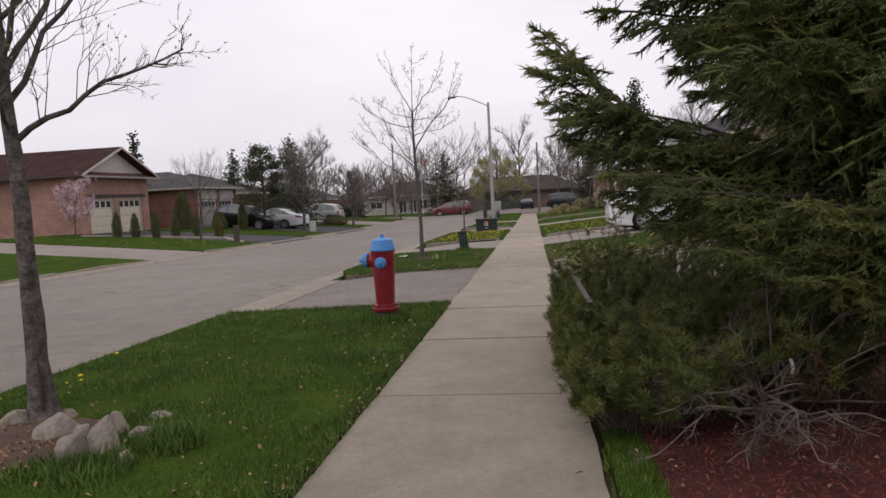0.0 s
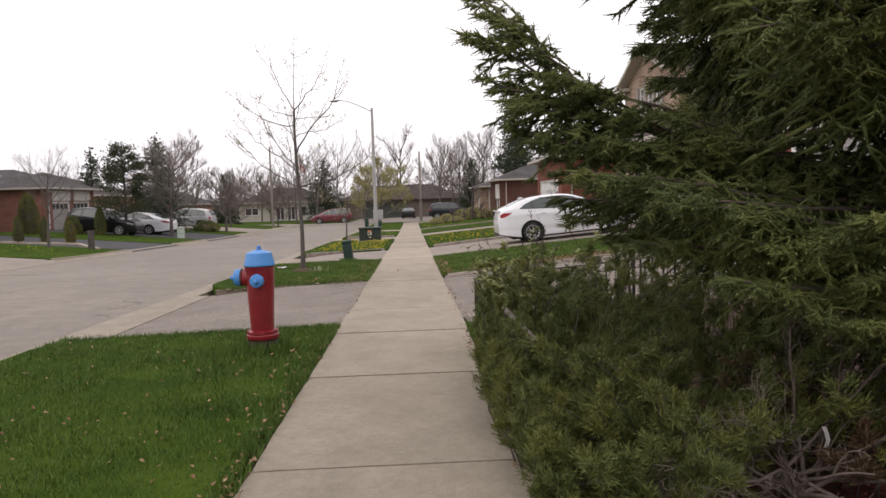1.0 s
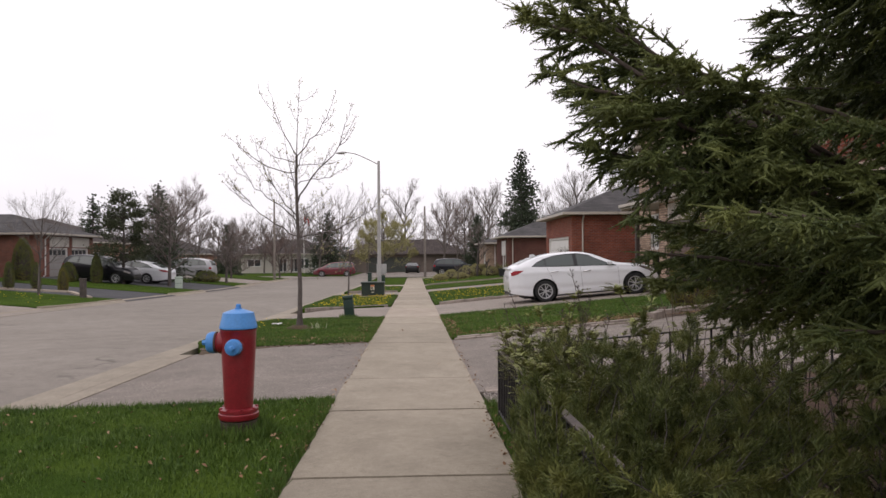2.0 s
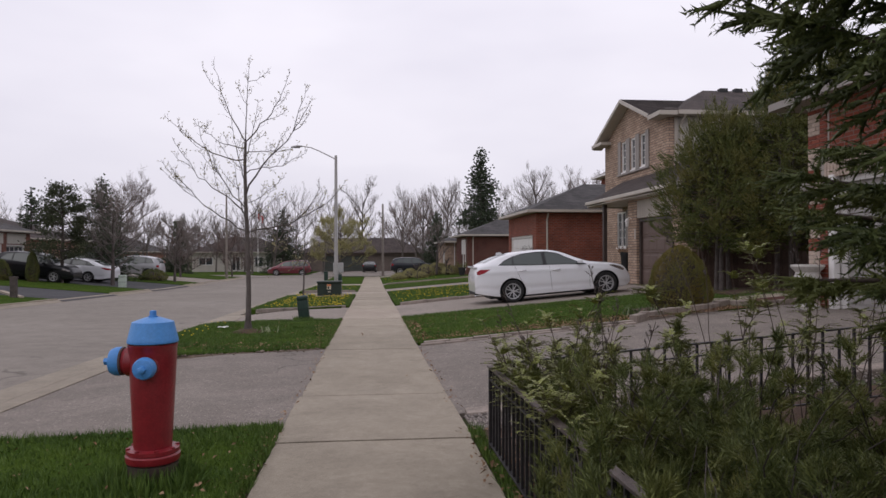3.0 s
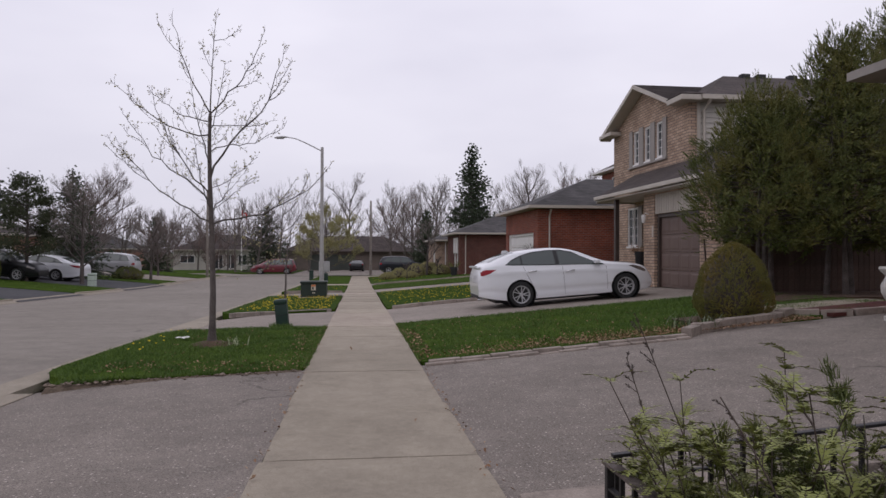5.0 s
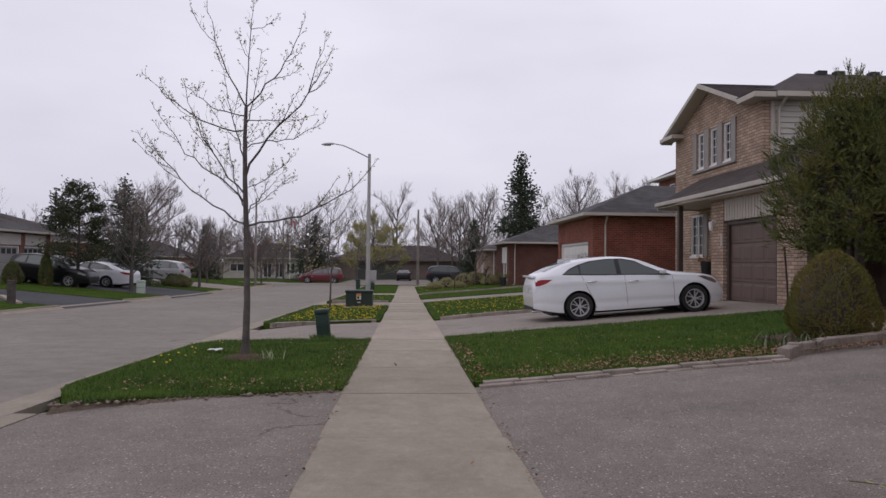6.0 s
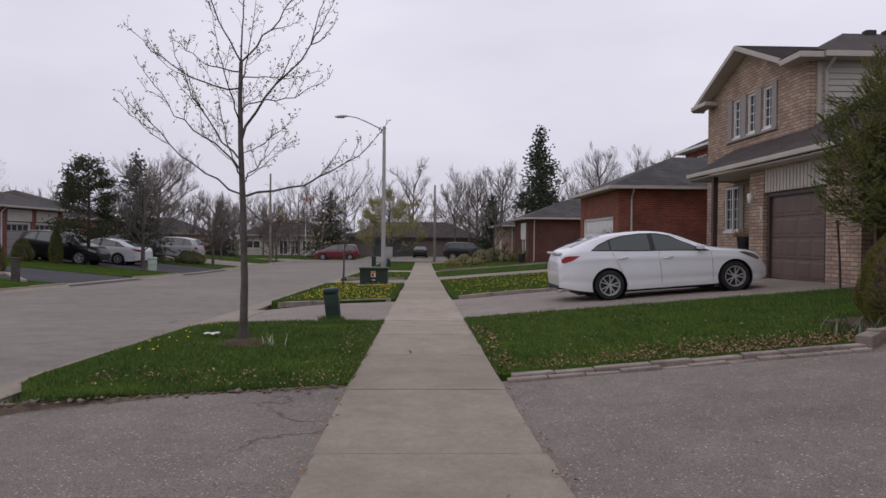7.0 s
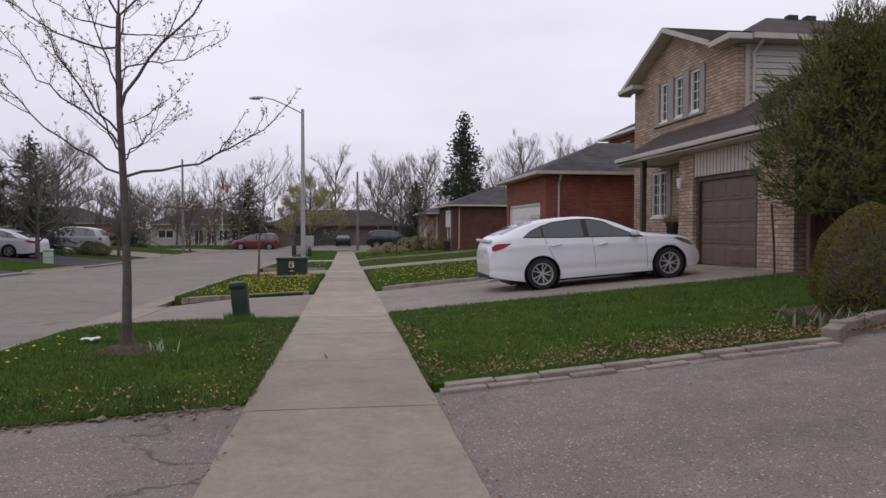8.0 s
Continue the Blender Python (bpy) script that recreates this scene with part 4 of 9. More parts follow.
def garage_door(parent, X, out, y0, y1, z0, z1, material, cols=4, rows=4, frame=None, lights=False, label=""):
    """A sectional door: a frame and its raised panels, one by one; the top row may be glazed."""
    fr = bmesh.new()
    g0, g1 = sorted((X + out * 0.02, X - out * 0.10))
    for a, b, c, d in ((y0 - 0.10, y0, z0, z1 + 0.10), (y1, y1 + 0.10, z0, z1 + 0.10), (y0, y1, z1, z1 + 0.10)):
        box(fr, g0, g1, a, b, c, d)
    door = part("garage_door", fr, frame or material, parent, label)
    xs = sorted((X - out * 0.06, X - out * 0.10))
    h = (z1 - z0) / rows
    for r in range(rows):
        zz = z0 + r * h
        sect = part("door_section", boxed(*xs, y0, y1, zz + 0.006, zz + h - 0.006, bevel=0.004), material, door)
        for c in range(cols):
            a, b = y0 + (y1 - y0) * c / cols, y0 + (y1 - y0) * (c + 1) / cols
            bm = bmesh.new()
            m = 0.07
            p0, p1 = X - out * 0.06, X - out * 0.048
            if lights and r == rows - 1:
                glass = boxed(*sorted((p0, X - out * 0.056)), a + m, b - m, zz + m, zz + h - m)
                part("pane", glass, FAR_GLASS, sect)
                continue
            ring = [(p0, a + m, zz + m), (p0, b - m, zz + m), (p0, b - m, zz + h - m), (p0, a + m, zz + h - m)]
            top = [(p1, a + m + 0.04, zz + m + 0.04), (p1, b - m - 0.04, zz + m + 0.04), (p1, b - m - 0.04, zz + h - m - 0.04), (p1, a + m + 0.04, zz + h - m - 0.04)]
            v, w = [bm.verts.new(q) for q in ring], [bm.verts.new(q) for q in top]
            bm.faces.new(w)
            for i in range(4):
                bm.faces.new((v[i], v[(i + 1) % 4], w[(i + 1) % 4], w[i]))
            part("panel", bm, material, sect)
    return door


def hip_roof(parent, x0, x1, y0, y1, z, slope, material, over=0.45, thick=0.18, trim=None, label="shingle roof", hip=1.0):
    """A hipped roof over a rectangle with eaves that overhang, a fascia board with a gutter, and a soffit."""
    a, b, c, d = x0 - over, x1 + over, y0 - over, y1 + over
    wx, wy = b - a, d - c
    half = min(wx, wy) / 2
    top = z + slope * half
    bm = bmesh.new()
    low = [bm.verts.new(p) for p in ((a, c, z), (b, c, z), (b, d, z), (a, d, z))]
    if wx > wy:
        r = [bm.verts.new((a + half * hip, (c + d) / 2, top)), bm.verts.new((b - half, (c + d) / 2, top))]
        for q in ((low[0], low[1], r[1], r[0]), (low[1], low[2], r[1]), (low[2], low[3], r[0], r[1]), (low[3], low[0], r[0])):
            bm.faces.new(q)
    else:
        r = [bm.verts.new(((a + b) / 2, c + half, top)), bm.verts.new(((a + b) / 2, d - half, top))]
        for q in ((low[0], low[1], r[0]), (low[1], low[2], r[1], r[0]), (low[2], low[3], r[1]), (low[3], low[0], r[0], r[1])):
            bm.faces.new(q)
    roof = part("roof", bm, material, parent, label)
    gutter = bmesh.new()
    t = thick
    for q in ((a - 0.05, b + 0.05, c - 0.06, c + 0.02, z - t, z + 0.01), (a - 0.05, b + 0.05, d - 0.02, d + 0.06, z - t, z + 0.01), (a - 0.06, a + 0.02, c + 0.021, d - 0.021, z - t, z + 0.01), (b - 0.02, b + 0.06, c + 0.021, d - 0.021, z - t, z + 0.01)):
        box(gutter, *q)
    part("gutter", gutter, trim or TRIM_CREAM, roof, "painted gutter and fascia board")
    part("soffit", boxed(a + 0.021, b - 0.021, c + 0.021, d - 0.021, z - t, z - t + 0.03), trim or TRIM_CREAM, roof)
    return roof


def downspout(parent, x, y, z0, z1, material=None, kick=(0, 0)):
    bm = bmesh.new()
    tube(bm, [(x + kick[0], y + kick[1], z1), (x + kick[0] * 0.7, y + kick[1] * 0.7, z1 - 0.1), (x, y, z1 - 0.32), (x, y, z0 + 0.15), (x - 0.12, y - 0.05, z0 + 0.04)], 0.042, 8)
    return part("downspout", bm, material or TRIM_CREAM, parent, "painted metal downspout", smooth=True)


def sconce(parent, x, y, z, material):
    bm = bmesh.new()
    tube(bm, [(x, y, z + 0.12), (x - 0.1, y, z + 0.16), (x - 0.16, y, z + 0.1)], 0.014, 6)
    lathe(bm, [(0.02, 0.12), (0.08, 0.08), (0.075, 0.02), (0.06, -0.12), (0.03, -0.16)], 8, Matrix.Translation((x - 0.16, y, z)))
    return part("wall_lamp", bm, material, parent, "white lantern wall lamp, unlit", smooth=True)


# the beige two-storey house with the brown garage door
def beige_house():
    z0 = gz(9.2, 26) - 0.02
    h = world_thing("house", (9.0, 27.5, z0), "two-storey buff brick house with brown garage door and white siding", "house", "houses along the street")
    g = 0.16
    # front garage wall with the door opening, and its side walls
    bm = wall_x(bmesh.new(), 9.0, 0.24, 22.55, 27.5, z0, 3.1, [(23.82, 26.72, z0, 2.45), (23.82, 26.72, 2.452, 3.06)])
    part("wall", bm, BUFF_BRICK, h, "buff brick garage front")
    part("wall", boxed(9.241, 15.0, 22.55, 22.79, z0, 3.1), BUFF_BRICK, h, "brick side wall of the garage")
    part("wall", boxed(9.241, 9.999, 27.26, 27.5, z0, 3.1), BUFF_BRICK, h)
    end = prism(bmesh.new(), [(9.0, 22.56, 3.101), (14.9, 22.56, 3.101), (12.2, 22.56, 5.0), (9.05, 22.56, 3.36)], (0, 0.2, 0))
    part("gable", end, SIDING, h, "cream siding on the end of the garage roof")
    # ribbed white siding over the door
    rib = bmesh.new()
    box(rib, 9.03, 9.06, 23.83, 26.71, 2.456, 3.056)
    for k in range(18):
        y = 23.86 + k * 0.158
        box(rib, 9.012, 9.03, y, y + 0.10, 2.46, 3.05)
    part("siding", rib, TRIM_CREAM, h, "cream vertical siding above the garage door")
    garage_door(h, 9.10, -1, 24.02, 26.55, z0 + 0.02, 2.34, DOOR_BROWN, 4, 4, DARK_TRIM_AND_SHADE, label="brown panelled garage door, closed")
    # main block: front wall with windows
    holes = [(28.30, 28.86, 4.50, 5.70), (29.28, 29.84, 4.50, 5.70), (30.26, 30.82, 4.50, 5.70), (30.30, 31.40, 1.50, 2.92), (28.0, 28.95, z0, 2.25)]
    bm = wall_x(bmesh.new(), 10.0, 0.24, 26.43, 32.8, z0, 5.9, holes)
    part("wall", bm, BUFF_BRICK, h, "buff brick front wall")
    gable = bmesh.new()
    prism(gable, [(10.0, 26.43, 5.9), (10.0, 32.8, 5.9), (10.0, 32.6, 6.02), (10.0, 29.85, 7.05), (10.0, 27.1, 6.02), (10.0, 26.43, 6.02)], (0.2, 0, 0))
    part("wall", gable, BUFF_BRICK, h, "buff brick gable")
    sid = bmesh.new()
    box(sid, 10.24, 20.0, 26.45, 26.6, z0, 5.9)
    for k in range(12):
        z = 4.0 + k * 0.16
        v = [bm_v for bm_v in ((10.26, 26.45, z), (10.26, 26.415, z), (10.26, 26.448, z + 0.155))]
        prism(sid, v, (9.7, 0, 0))
    part("siding", sid, SIDING, h, "cream horizontal clapboard side wall")
    part("corner_board", boxed(10.24, 10.34, 26.40, 26.449, 3.9, 5.9), TRIM_CREAM, h)
    part("wall", boxed(10.24, 20.0, 32.56, 32.8, z0, 5.9), BUFF_BRICK, h)
    part("wall", boxed(19.8, 20.0, 26.61, 32.55, z0, 5.9), BUFF_BRICK, h)
    for k, (a, b, *_) in enumerate(holes[:3]):
        window(h, 10.06, -1, a, b, 4.5, 5.7, "window", 2, 4, sill=True)
    for a, b in ((27.98, 28.27), (28.89, 29.25), (29.87, 30.23), (30.85, 31.14)):
        part("shutter", boxed(9.955, 9.998, a, b, 4.44, 5.76, bevel=0.008), SHUTTER, h, "taupe shutter beside a window")
    part("window_ledge", boxed(9.92, 9.999, 27.95, 31.2, 4.36, 4.43, bevel=0.008), SHUTTER, h)
    window(h, 10.06, -1, 30.30, 31.40, 1.5, 2.92, "window", 4, 4, sashes=2)
    part("shutter", boxed(9.955, 9.998, 29.95, 30.27, 1.46, 2.96, bevel=0.008), SHUTTER, h, "taupe shutter beside a window")
    part("front_door", boxed(10.06, 10.12, 28.0, 28.95, z0, 2.25), DARK_TRIM_AND_SHADE, h, "dark front door in the porch shade")
    # added inner board and slab, coloured near-black as the shade indoors
    part("room_wall", boxed(10.9, 11.0, 26.7, 32.5, z0, 5.8), ROOM_SHADE, h)
    part("floor_slab", boxed(10.3, 10.88, 26.7, 32.5, 3.4, 3.5), ROOM_SHADE, h)
    part("porch_floor", boxed(8.9, 9.998, 27.51, 32.0, z0 - 0.1, z0 + 0.14, bevel=0.015), CONCRETE, h)
    part("porch_post", boxed(8.68, 8.82, 29.15, 29.31, z0 + 0.141 - 0.2, 3.09, bevel=0.01), DARK_TRIM_AND_SHADE, h, "dark brown timber porch post")
    # lean-to roof over porch and garage, with fascia, gutter and soffit
    up = 0.58
    lean = bmesh.new()
    prism(lean, [(8.55, 22.15, 3.28), (9.999, 22.15, 3.28 + 1.45 * up), (9.999, 22.15, 3.12 + 1.45 * up), (8.55, 22.15, 3.20)], (0, 8.55, 0))
    roof = part("roof", lean, ROOF_BROWN, h, "brown shingle lean-to roof")
    back = bmesh.new()
    prism(back, [(10.0, 22.15, 3.28 + 1.45 * up), (12.2, 22.15, 3.28 + 3.65 * up), (15.4, 22.15, 3.28 + 0.6), (15.4, 22.15, 3.2), (10.0, 22.15, 3.2)], (0, 4.22, 0))
    part("garage_roof", back, ROOF_BROWN, h)
    part("gutter", boxed(8.45, 8.549, 22.10, 30.75, 3.16, 3.285, bevel=0.02), TRIM_CREAM, roof, "cream gutter and fascia")
    part("soffit", boxed(8.551, 9.0, 22.15, 30.70, 3.10, 3.135), TRIM_CREAM, roof)
    part("soffit", boxed(9.001, 9.998, 27.51, 30.70, 3.10, 3.135), TRIM_CREAM, roof)
    part("fascia", boxed(8.551, 10.0, 30.70, 30.74, 3.05, 3.30), TRIM_CREAM, roof)
    # main roof: hip, and the front gable with its rake boards
    hip = hip_roof(h, 10.66, 20.0, 26.43, 32.8, 6.05, 0.43, ROOF_BROWN, 0.42, 0.13, TRIM_CREAM, "brown shingle hip roof", 0.72)
    front = bmesh.new()
    for y1 in (27.0, 33.2):
        z1 = 7.24 - 0.40 * abs(y1 - 29.85)
        f = [front.verts.new(p) for p in ((9.60, 29.85, 7.24), (9.60, y1, z1), (13.4, y1, z1), (13.4, 29.85, 7.24))]
        front.faces.new(f)
    bmesh.ops.solidify(front, geom=front.faces[:], thickness=0.05)
    part("gable_roof", front, ROOF_BROWN, hip)
    for y1 in (27.0, 33.2):
        z1 = 7.24 - 0.40 * abs(y1 - 29.85)
        rake = prism(bmesh.new(), [(9.56, 29.85, 7.23), (9.56, y1, z1 - 0.01), (9.56, y1, z1 - 0.15), (9.56, 29.85, 7.09)], (0.05, 0, 0))
        part("rake_board", rake, TRIM_CREAM, hip, "cream gable board")
        under = prism(bmesh.new(), [(9.611, 29.85, 7.10), (9.611, y1, z1 - 0.13), (9.611, y1, z1 - 0.16), (9.611, 29.85, 7.07)], (0.388, 0, 0))
        part("rake_soffit", under, TRIM_CREAM, hip)
    part("eave_return", boxed(9.54, 9.998, 32.0, 33.25, 5.80, 5.94, bevel=0.02), TRIM_CREAM, hip, "boxed eave return of the gable")
    part("eave_return", boxed(9.54, 10.18, 26.0, 27.05, 5.89, 6.05, bevel=0.02), TRIM_CREAM, hip, "boxed eave return of the gable")
    flat = prism(bmesh.new(), [(9.54, 26.0, 6.051), (9.54, 27.05, 6.051), (10.3, 27.05, 6.36), (10.3, 26.0, 6.06)], (0, 0, 0.03))
    part("roof_edge", flat, ROOF_BROWN, hip)
    for x in (13.4, 14.0, 15.2):
        part("roof_vent", boxed(x, x + 0.32, 29.32, 29.58, 7.42, 7.645, bevel=0.03), BLACK_PLASTIC, hip, "dark roof vent")
    downspout(h, 10.45, 26.36, 3.9, 5.95, TRIM_CREAM, (0.05, -0.35))
    downspout(h, 9.9, 22.47, z0, 3.15, TRIM_CREAM, (-0.05, -0.2))
    sconce(h, 9.0, 27.15, 2.35, TRIM_WHITE)
    part("door_chime_box", boxed(8.98, 9.05, 26.76, 26.86, 1.75, 2.1, bevel=0.01), TRIM_CREAM, h)
    return h


beige_house()


# the brick house with striped corner quoins beside the near driveway
def quoin_house():
    z0 = gz(7.9, 14) - 0.03
    X, yc = 7.82, 15.47
    h = world_thing("house", (X, 12.0, z0), "red brick house with buff striped corners and a pale garage door", "house", "houses along the street")
    door_y = (9.55, 14.72)
    part("wall", wall_x(bmesh.new(), X + 0.012, 0.22, 4.0, yc - 0.012, z0, 3.86, [(door_y[0] - 0.10, door_y[1] + 0.16, z0, 2.62), (5.6, 7.6, 1.1, 2.5)]), RED_BRICK, h, "red brick garage front")
    part("wall", boxed(X + 0.234, 17.0, yc - 0.23, yc - 0.012, z0, 3.86), RED_BRICK, h)
    part("wall", boxed(X + 0.234, 17.0, 4.0, 4.2, z0, 3.86), RED_BRICK, h)
    part("wall", boxed(16.8, 17.0, 4.201, yc - 0.24, z0, 3.86), RED_BRICK, h)
    garage_door(h, X + 0.14, -1, door_y[0], door_y[1], z0 + 0.01, 2.46, DOOR_GREY, 6, 4, TRIM_WHITE, label="pale grey panelled garage door with white frame")
    part("door_post", boxed(X - 0.03, X + 0.08, door_y[1] + 0.02, door_y[1] + 0.16, z0, 2.60, bevel=0.012), TRIM_WHITE, h, "white painted door post")
    part("door_ornament", boxed(X + 0.06, X + 0.075, 14.1, 14.55, 1.45, 1.72, bevel=0.005), IRON, h, "dark wrought ornament on the door")
    window(h, X + 0.06, -1, 5.6, 7.6, 1.1, 2.5, "window", 2, 2, sashes=2)
    part("room_wall", boxed(9.0, 9.1, 4.3, 15.0, z0, 3.7), ROOM_SHADE, h)
    # corner: bands of red and buff bricks, each brick laid on its own
    BUFF_PIECE = mat("buff_brick_piece", (0.46, 0.36, 0.29), (0.55, 0.45, 0.37), 0.9, 9.0, 60.0, 0.2, 0.3, rand=0.12)
    RED_PIECE = mat("red_brick_piece", (0.20, 0.056, 0.036), (0.28, 0.082, 0.050), 0.9, 9.0, 60.0, 0.2, 0.3, rand=0.18)
    MORTAR = mat("mortar", (0.36, 0.32, 0.28), (0.42, 0.37, 0.33), 0.95, 6.0, 60.0, 0.2, 0.2)
    part("mortar_bed", boxed(X + 0.006, X + 0.0115, 14.9, yc - 0.013, z0, 3.86), MORTAR, h)
    meshes = {}

    def lay(m, key, yy, w, z, h_):
        if (key, round(w, 3), h_) not in meshes:
            bm = boxed(-0.012, 0.05, -w / 2 + 0.005, w / 2 - 0.005, 0.005, h_ - 0.005, bevel=0.004)
            meshes[key, round(w, 3), h_] = mesh_of("brick", bm, m)
        piece("brick", meshes[key, round(w, 3), h_], h, (X + 0.004, yy - w / 2, z))

    z, row = z0, 0
    while z < 3.80:
        light, step = row % 8 < 5, 0.076
        if z + step > 3.86:
            break
        widths = ([0.21, 0.12] if row % 2 else [0.12, 0.21]) if light else ([0.22, 0.11] if row % 2 else [0.11, 0.22])
        yy = yc
        for w in widths:
            lay(BUFF_PIECE if light else RED_PIECE, "b" if light else "r", yy, w, z, step)
            yy -= w
        if z > 2.9 or z + step < 2.5:
            lay(RED_PIECE, "r", yy, 0.2, z, step)
        z, row = z + step, row + 1
    brick = {"s": mesh_of("brick", boxed(-0.012, 0.05, -0.0325, 0.0325, 0.005, 0.295, bevel=0.004), BUFF_PIECE)}
    for k in range(66):
        y = 14.98 - k * 0.082
        if y < 9.6:
            break
        piece("brick", brick["s"], h, (X - 0.002, y, 2.56), (0, 0, 0), (1, 1, 1.05))
    hip_roof(h, X, 17.0, 4.0, yc, 4.0, 0.45, ROOF_BROWN, 0.42, 0.12, SHUTTER, "brown shingle roof with a taupe gutter")
    lamp = bmesh.new()
    lathe(lamp, [(0.03, 0.16), (0.09, 0.12), (0.11, 0.02), (0.10, -0.02)], 12, Matrix.Translation((X - 0.14, 15.3, 2.38)))
    tube(lamp, [(X, 15.3, 2.42), (X - 0.14, 15.3, 2.53)], 0.02, 8)
    part("wall_lamp", lamp, SHUTTER, h, "grey wall lamp on the brick corner, unlit", smooth=True)


quoin_house()


def bungalow(name_label, x0, x1, y0, y1, high, slope, brick, roof, door=None, trim=None, extra=None, group="houses along the street", facing=-1):
    """A single-storey brick house with a hip roof; its front looks to the road."""
    X = x0 if facing < 0 else x1
    z0 = gz(X, (y0 + y1) / 2) - 0.05
    h = world_thing("house", (X, (y0 + y1) / 2, z0), name_label, "house", group)
    holes = [d[:4] for d in door or ()]
    part("wall", wall_x(bmesh.new(), X, -0.22 * facing, y0, y1, z0 - 0.2, high, [(a, b, max(c, z0 - 0.2), d) for a, b, c, d in holes]), brick, h, "brick front wall")
    sx = (x0 + 0.221, x1) if facing < 0 else (x0, x1 - 0.221)
    part("wall", boxed(*sx, y0, y0 + 0.22, z0 - 0.2, high), brick, h, "brick side wall")
    part("wall", boxed(*sx, y1 - 0.22, y1, z0 - 0.2, high), brick, h)
    bx = (x1 - 0.2, x1) if facing < 0 else (x0, x0 + 0.2)
    part("wall", boxed(*bx, y0 + 0.221, y1 - 0.221, z0 - 0.2, high), brick, h)
    mid = (x0 + x1) / 2
    part("room_wall", boxed(mid, mid + 0.1, y0 + 0.3, y1 - 0.3, z0, high - 0.1), ROOM_SHADE, h)
    for d in door or ():
        a, b, c, e = d[:4]
        if d[4] == "garage":
            garage_door(h, X + facing * -0.08, facing, a + 0.1, b - 0.1, c, e - 0.1, d[5], 4, 4, TRIM_WHITE, len(d) > 6, "panelled garage door, closed")
        else:
            window(h, X + facing * -0.05, facing, a, b, c, e, "window", 2, 3, sashes=2)
    hip_roof(h, x0, x1, y0, y1, high + 0.14, slope, roof, 0.45, 0.11, trim or TRIM_CREAM, "dark shingle hip roof")
    return h


# red brick house behind the white car
z = gz(7.7, 38)
red = bungalow("red brick house with grey hip roof and white garage door", 7.6, 16.5, 35.5, 42.0, 3.14, 0.42, RED_BRICK, ROOF_GREY, [(36.25, 41.5, z, 2.15, "garage", TRIM_WHITE)])
downspout(red, 8.1, 35.42, z, 3.15, TRIM_CREAM, (0.0, -0.3))
# upper storey of the house behind it
two = bungalow("two-storey red brick house seen above the roofs", 14.8, 23, 43.4, 47.55, 6.05, 0.5, RED_BRICK, ROOF_BROWN, [(44.6, 45.9, 4.7, 5.75, "window")], TRIM_WHITE)
# brown brick house and the buff one past it
z = gz(7.5, 61)
dark = bungalow("dark brown brick bungalow with white panels by the entrance", 7.45, 16, 58.0, 65, 2.62, 0.38, DARK_BRICK, ROOF_GREY, [(58.8, 59.6, 0.0, 2.3, "window"), (60.0, 60.9, 0.0, 2.3, "window")], TRIM_CREAM)
part("panel", boxed(7.38, 7.449, 58.75, 59.65, 1.2, 2.4), TRIM_WHITE, dark, "white wall panel")
part("panel", boxed(7.38, 7.449, 59.95, 60.95, 1.2, 2.4), TRIM_WHITE, dark, "white wall panel")
downspout(dark, 7.9, 57.92, z, 2.7, TRIM_CREAM, (0, -0.3))
buff = bungalow("buff brick bungalow with grey roof near the junction", 6.7, 15, 67.0, 74, 2.25, 0.36, BUFF_BRICK, ROOF_GREY, [(68, 69.5, -0.2, 1.4, "window")], TRIM_CREAM)
downspout(buff, 7.5, 66.92, gz(7, 67), 2.3, TRIM_WHITE, (0, -0.3))


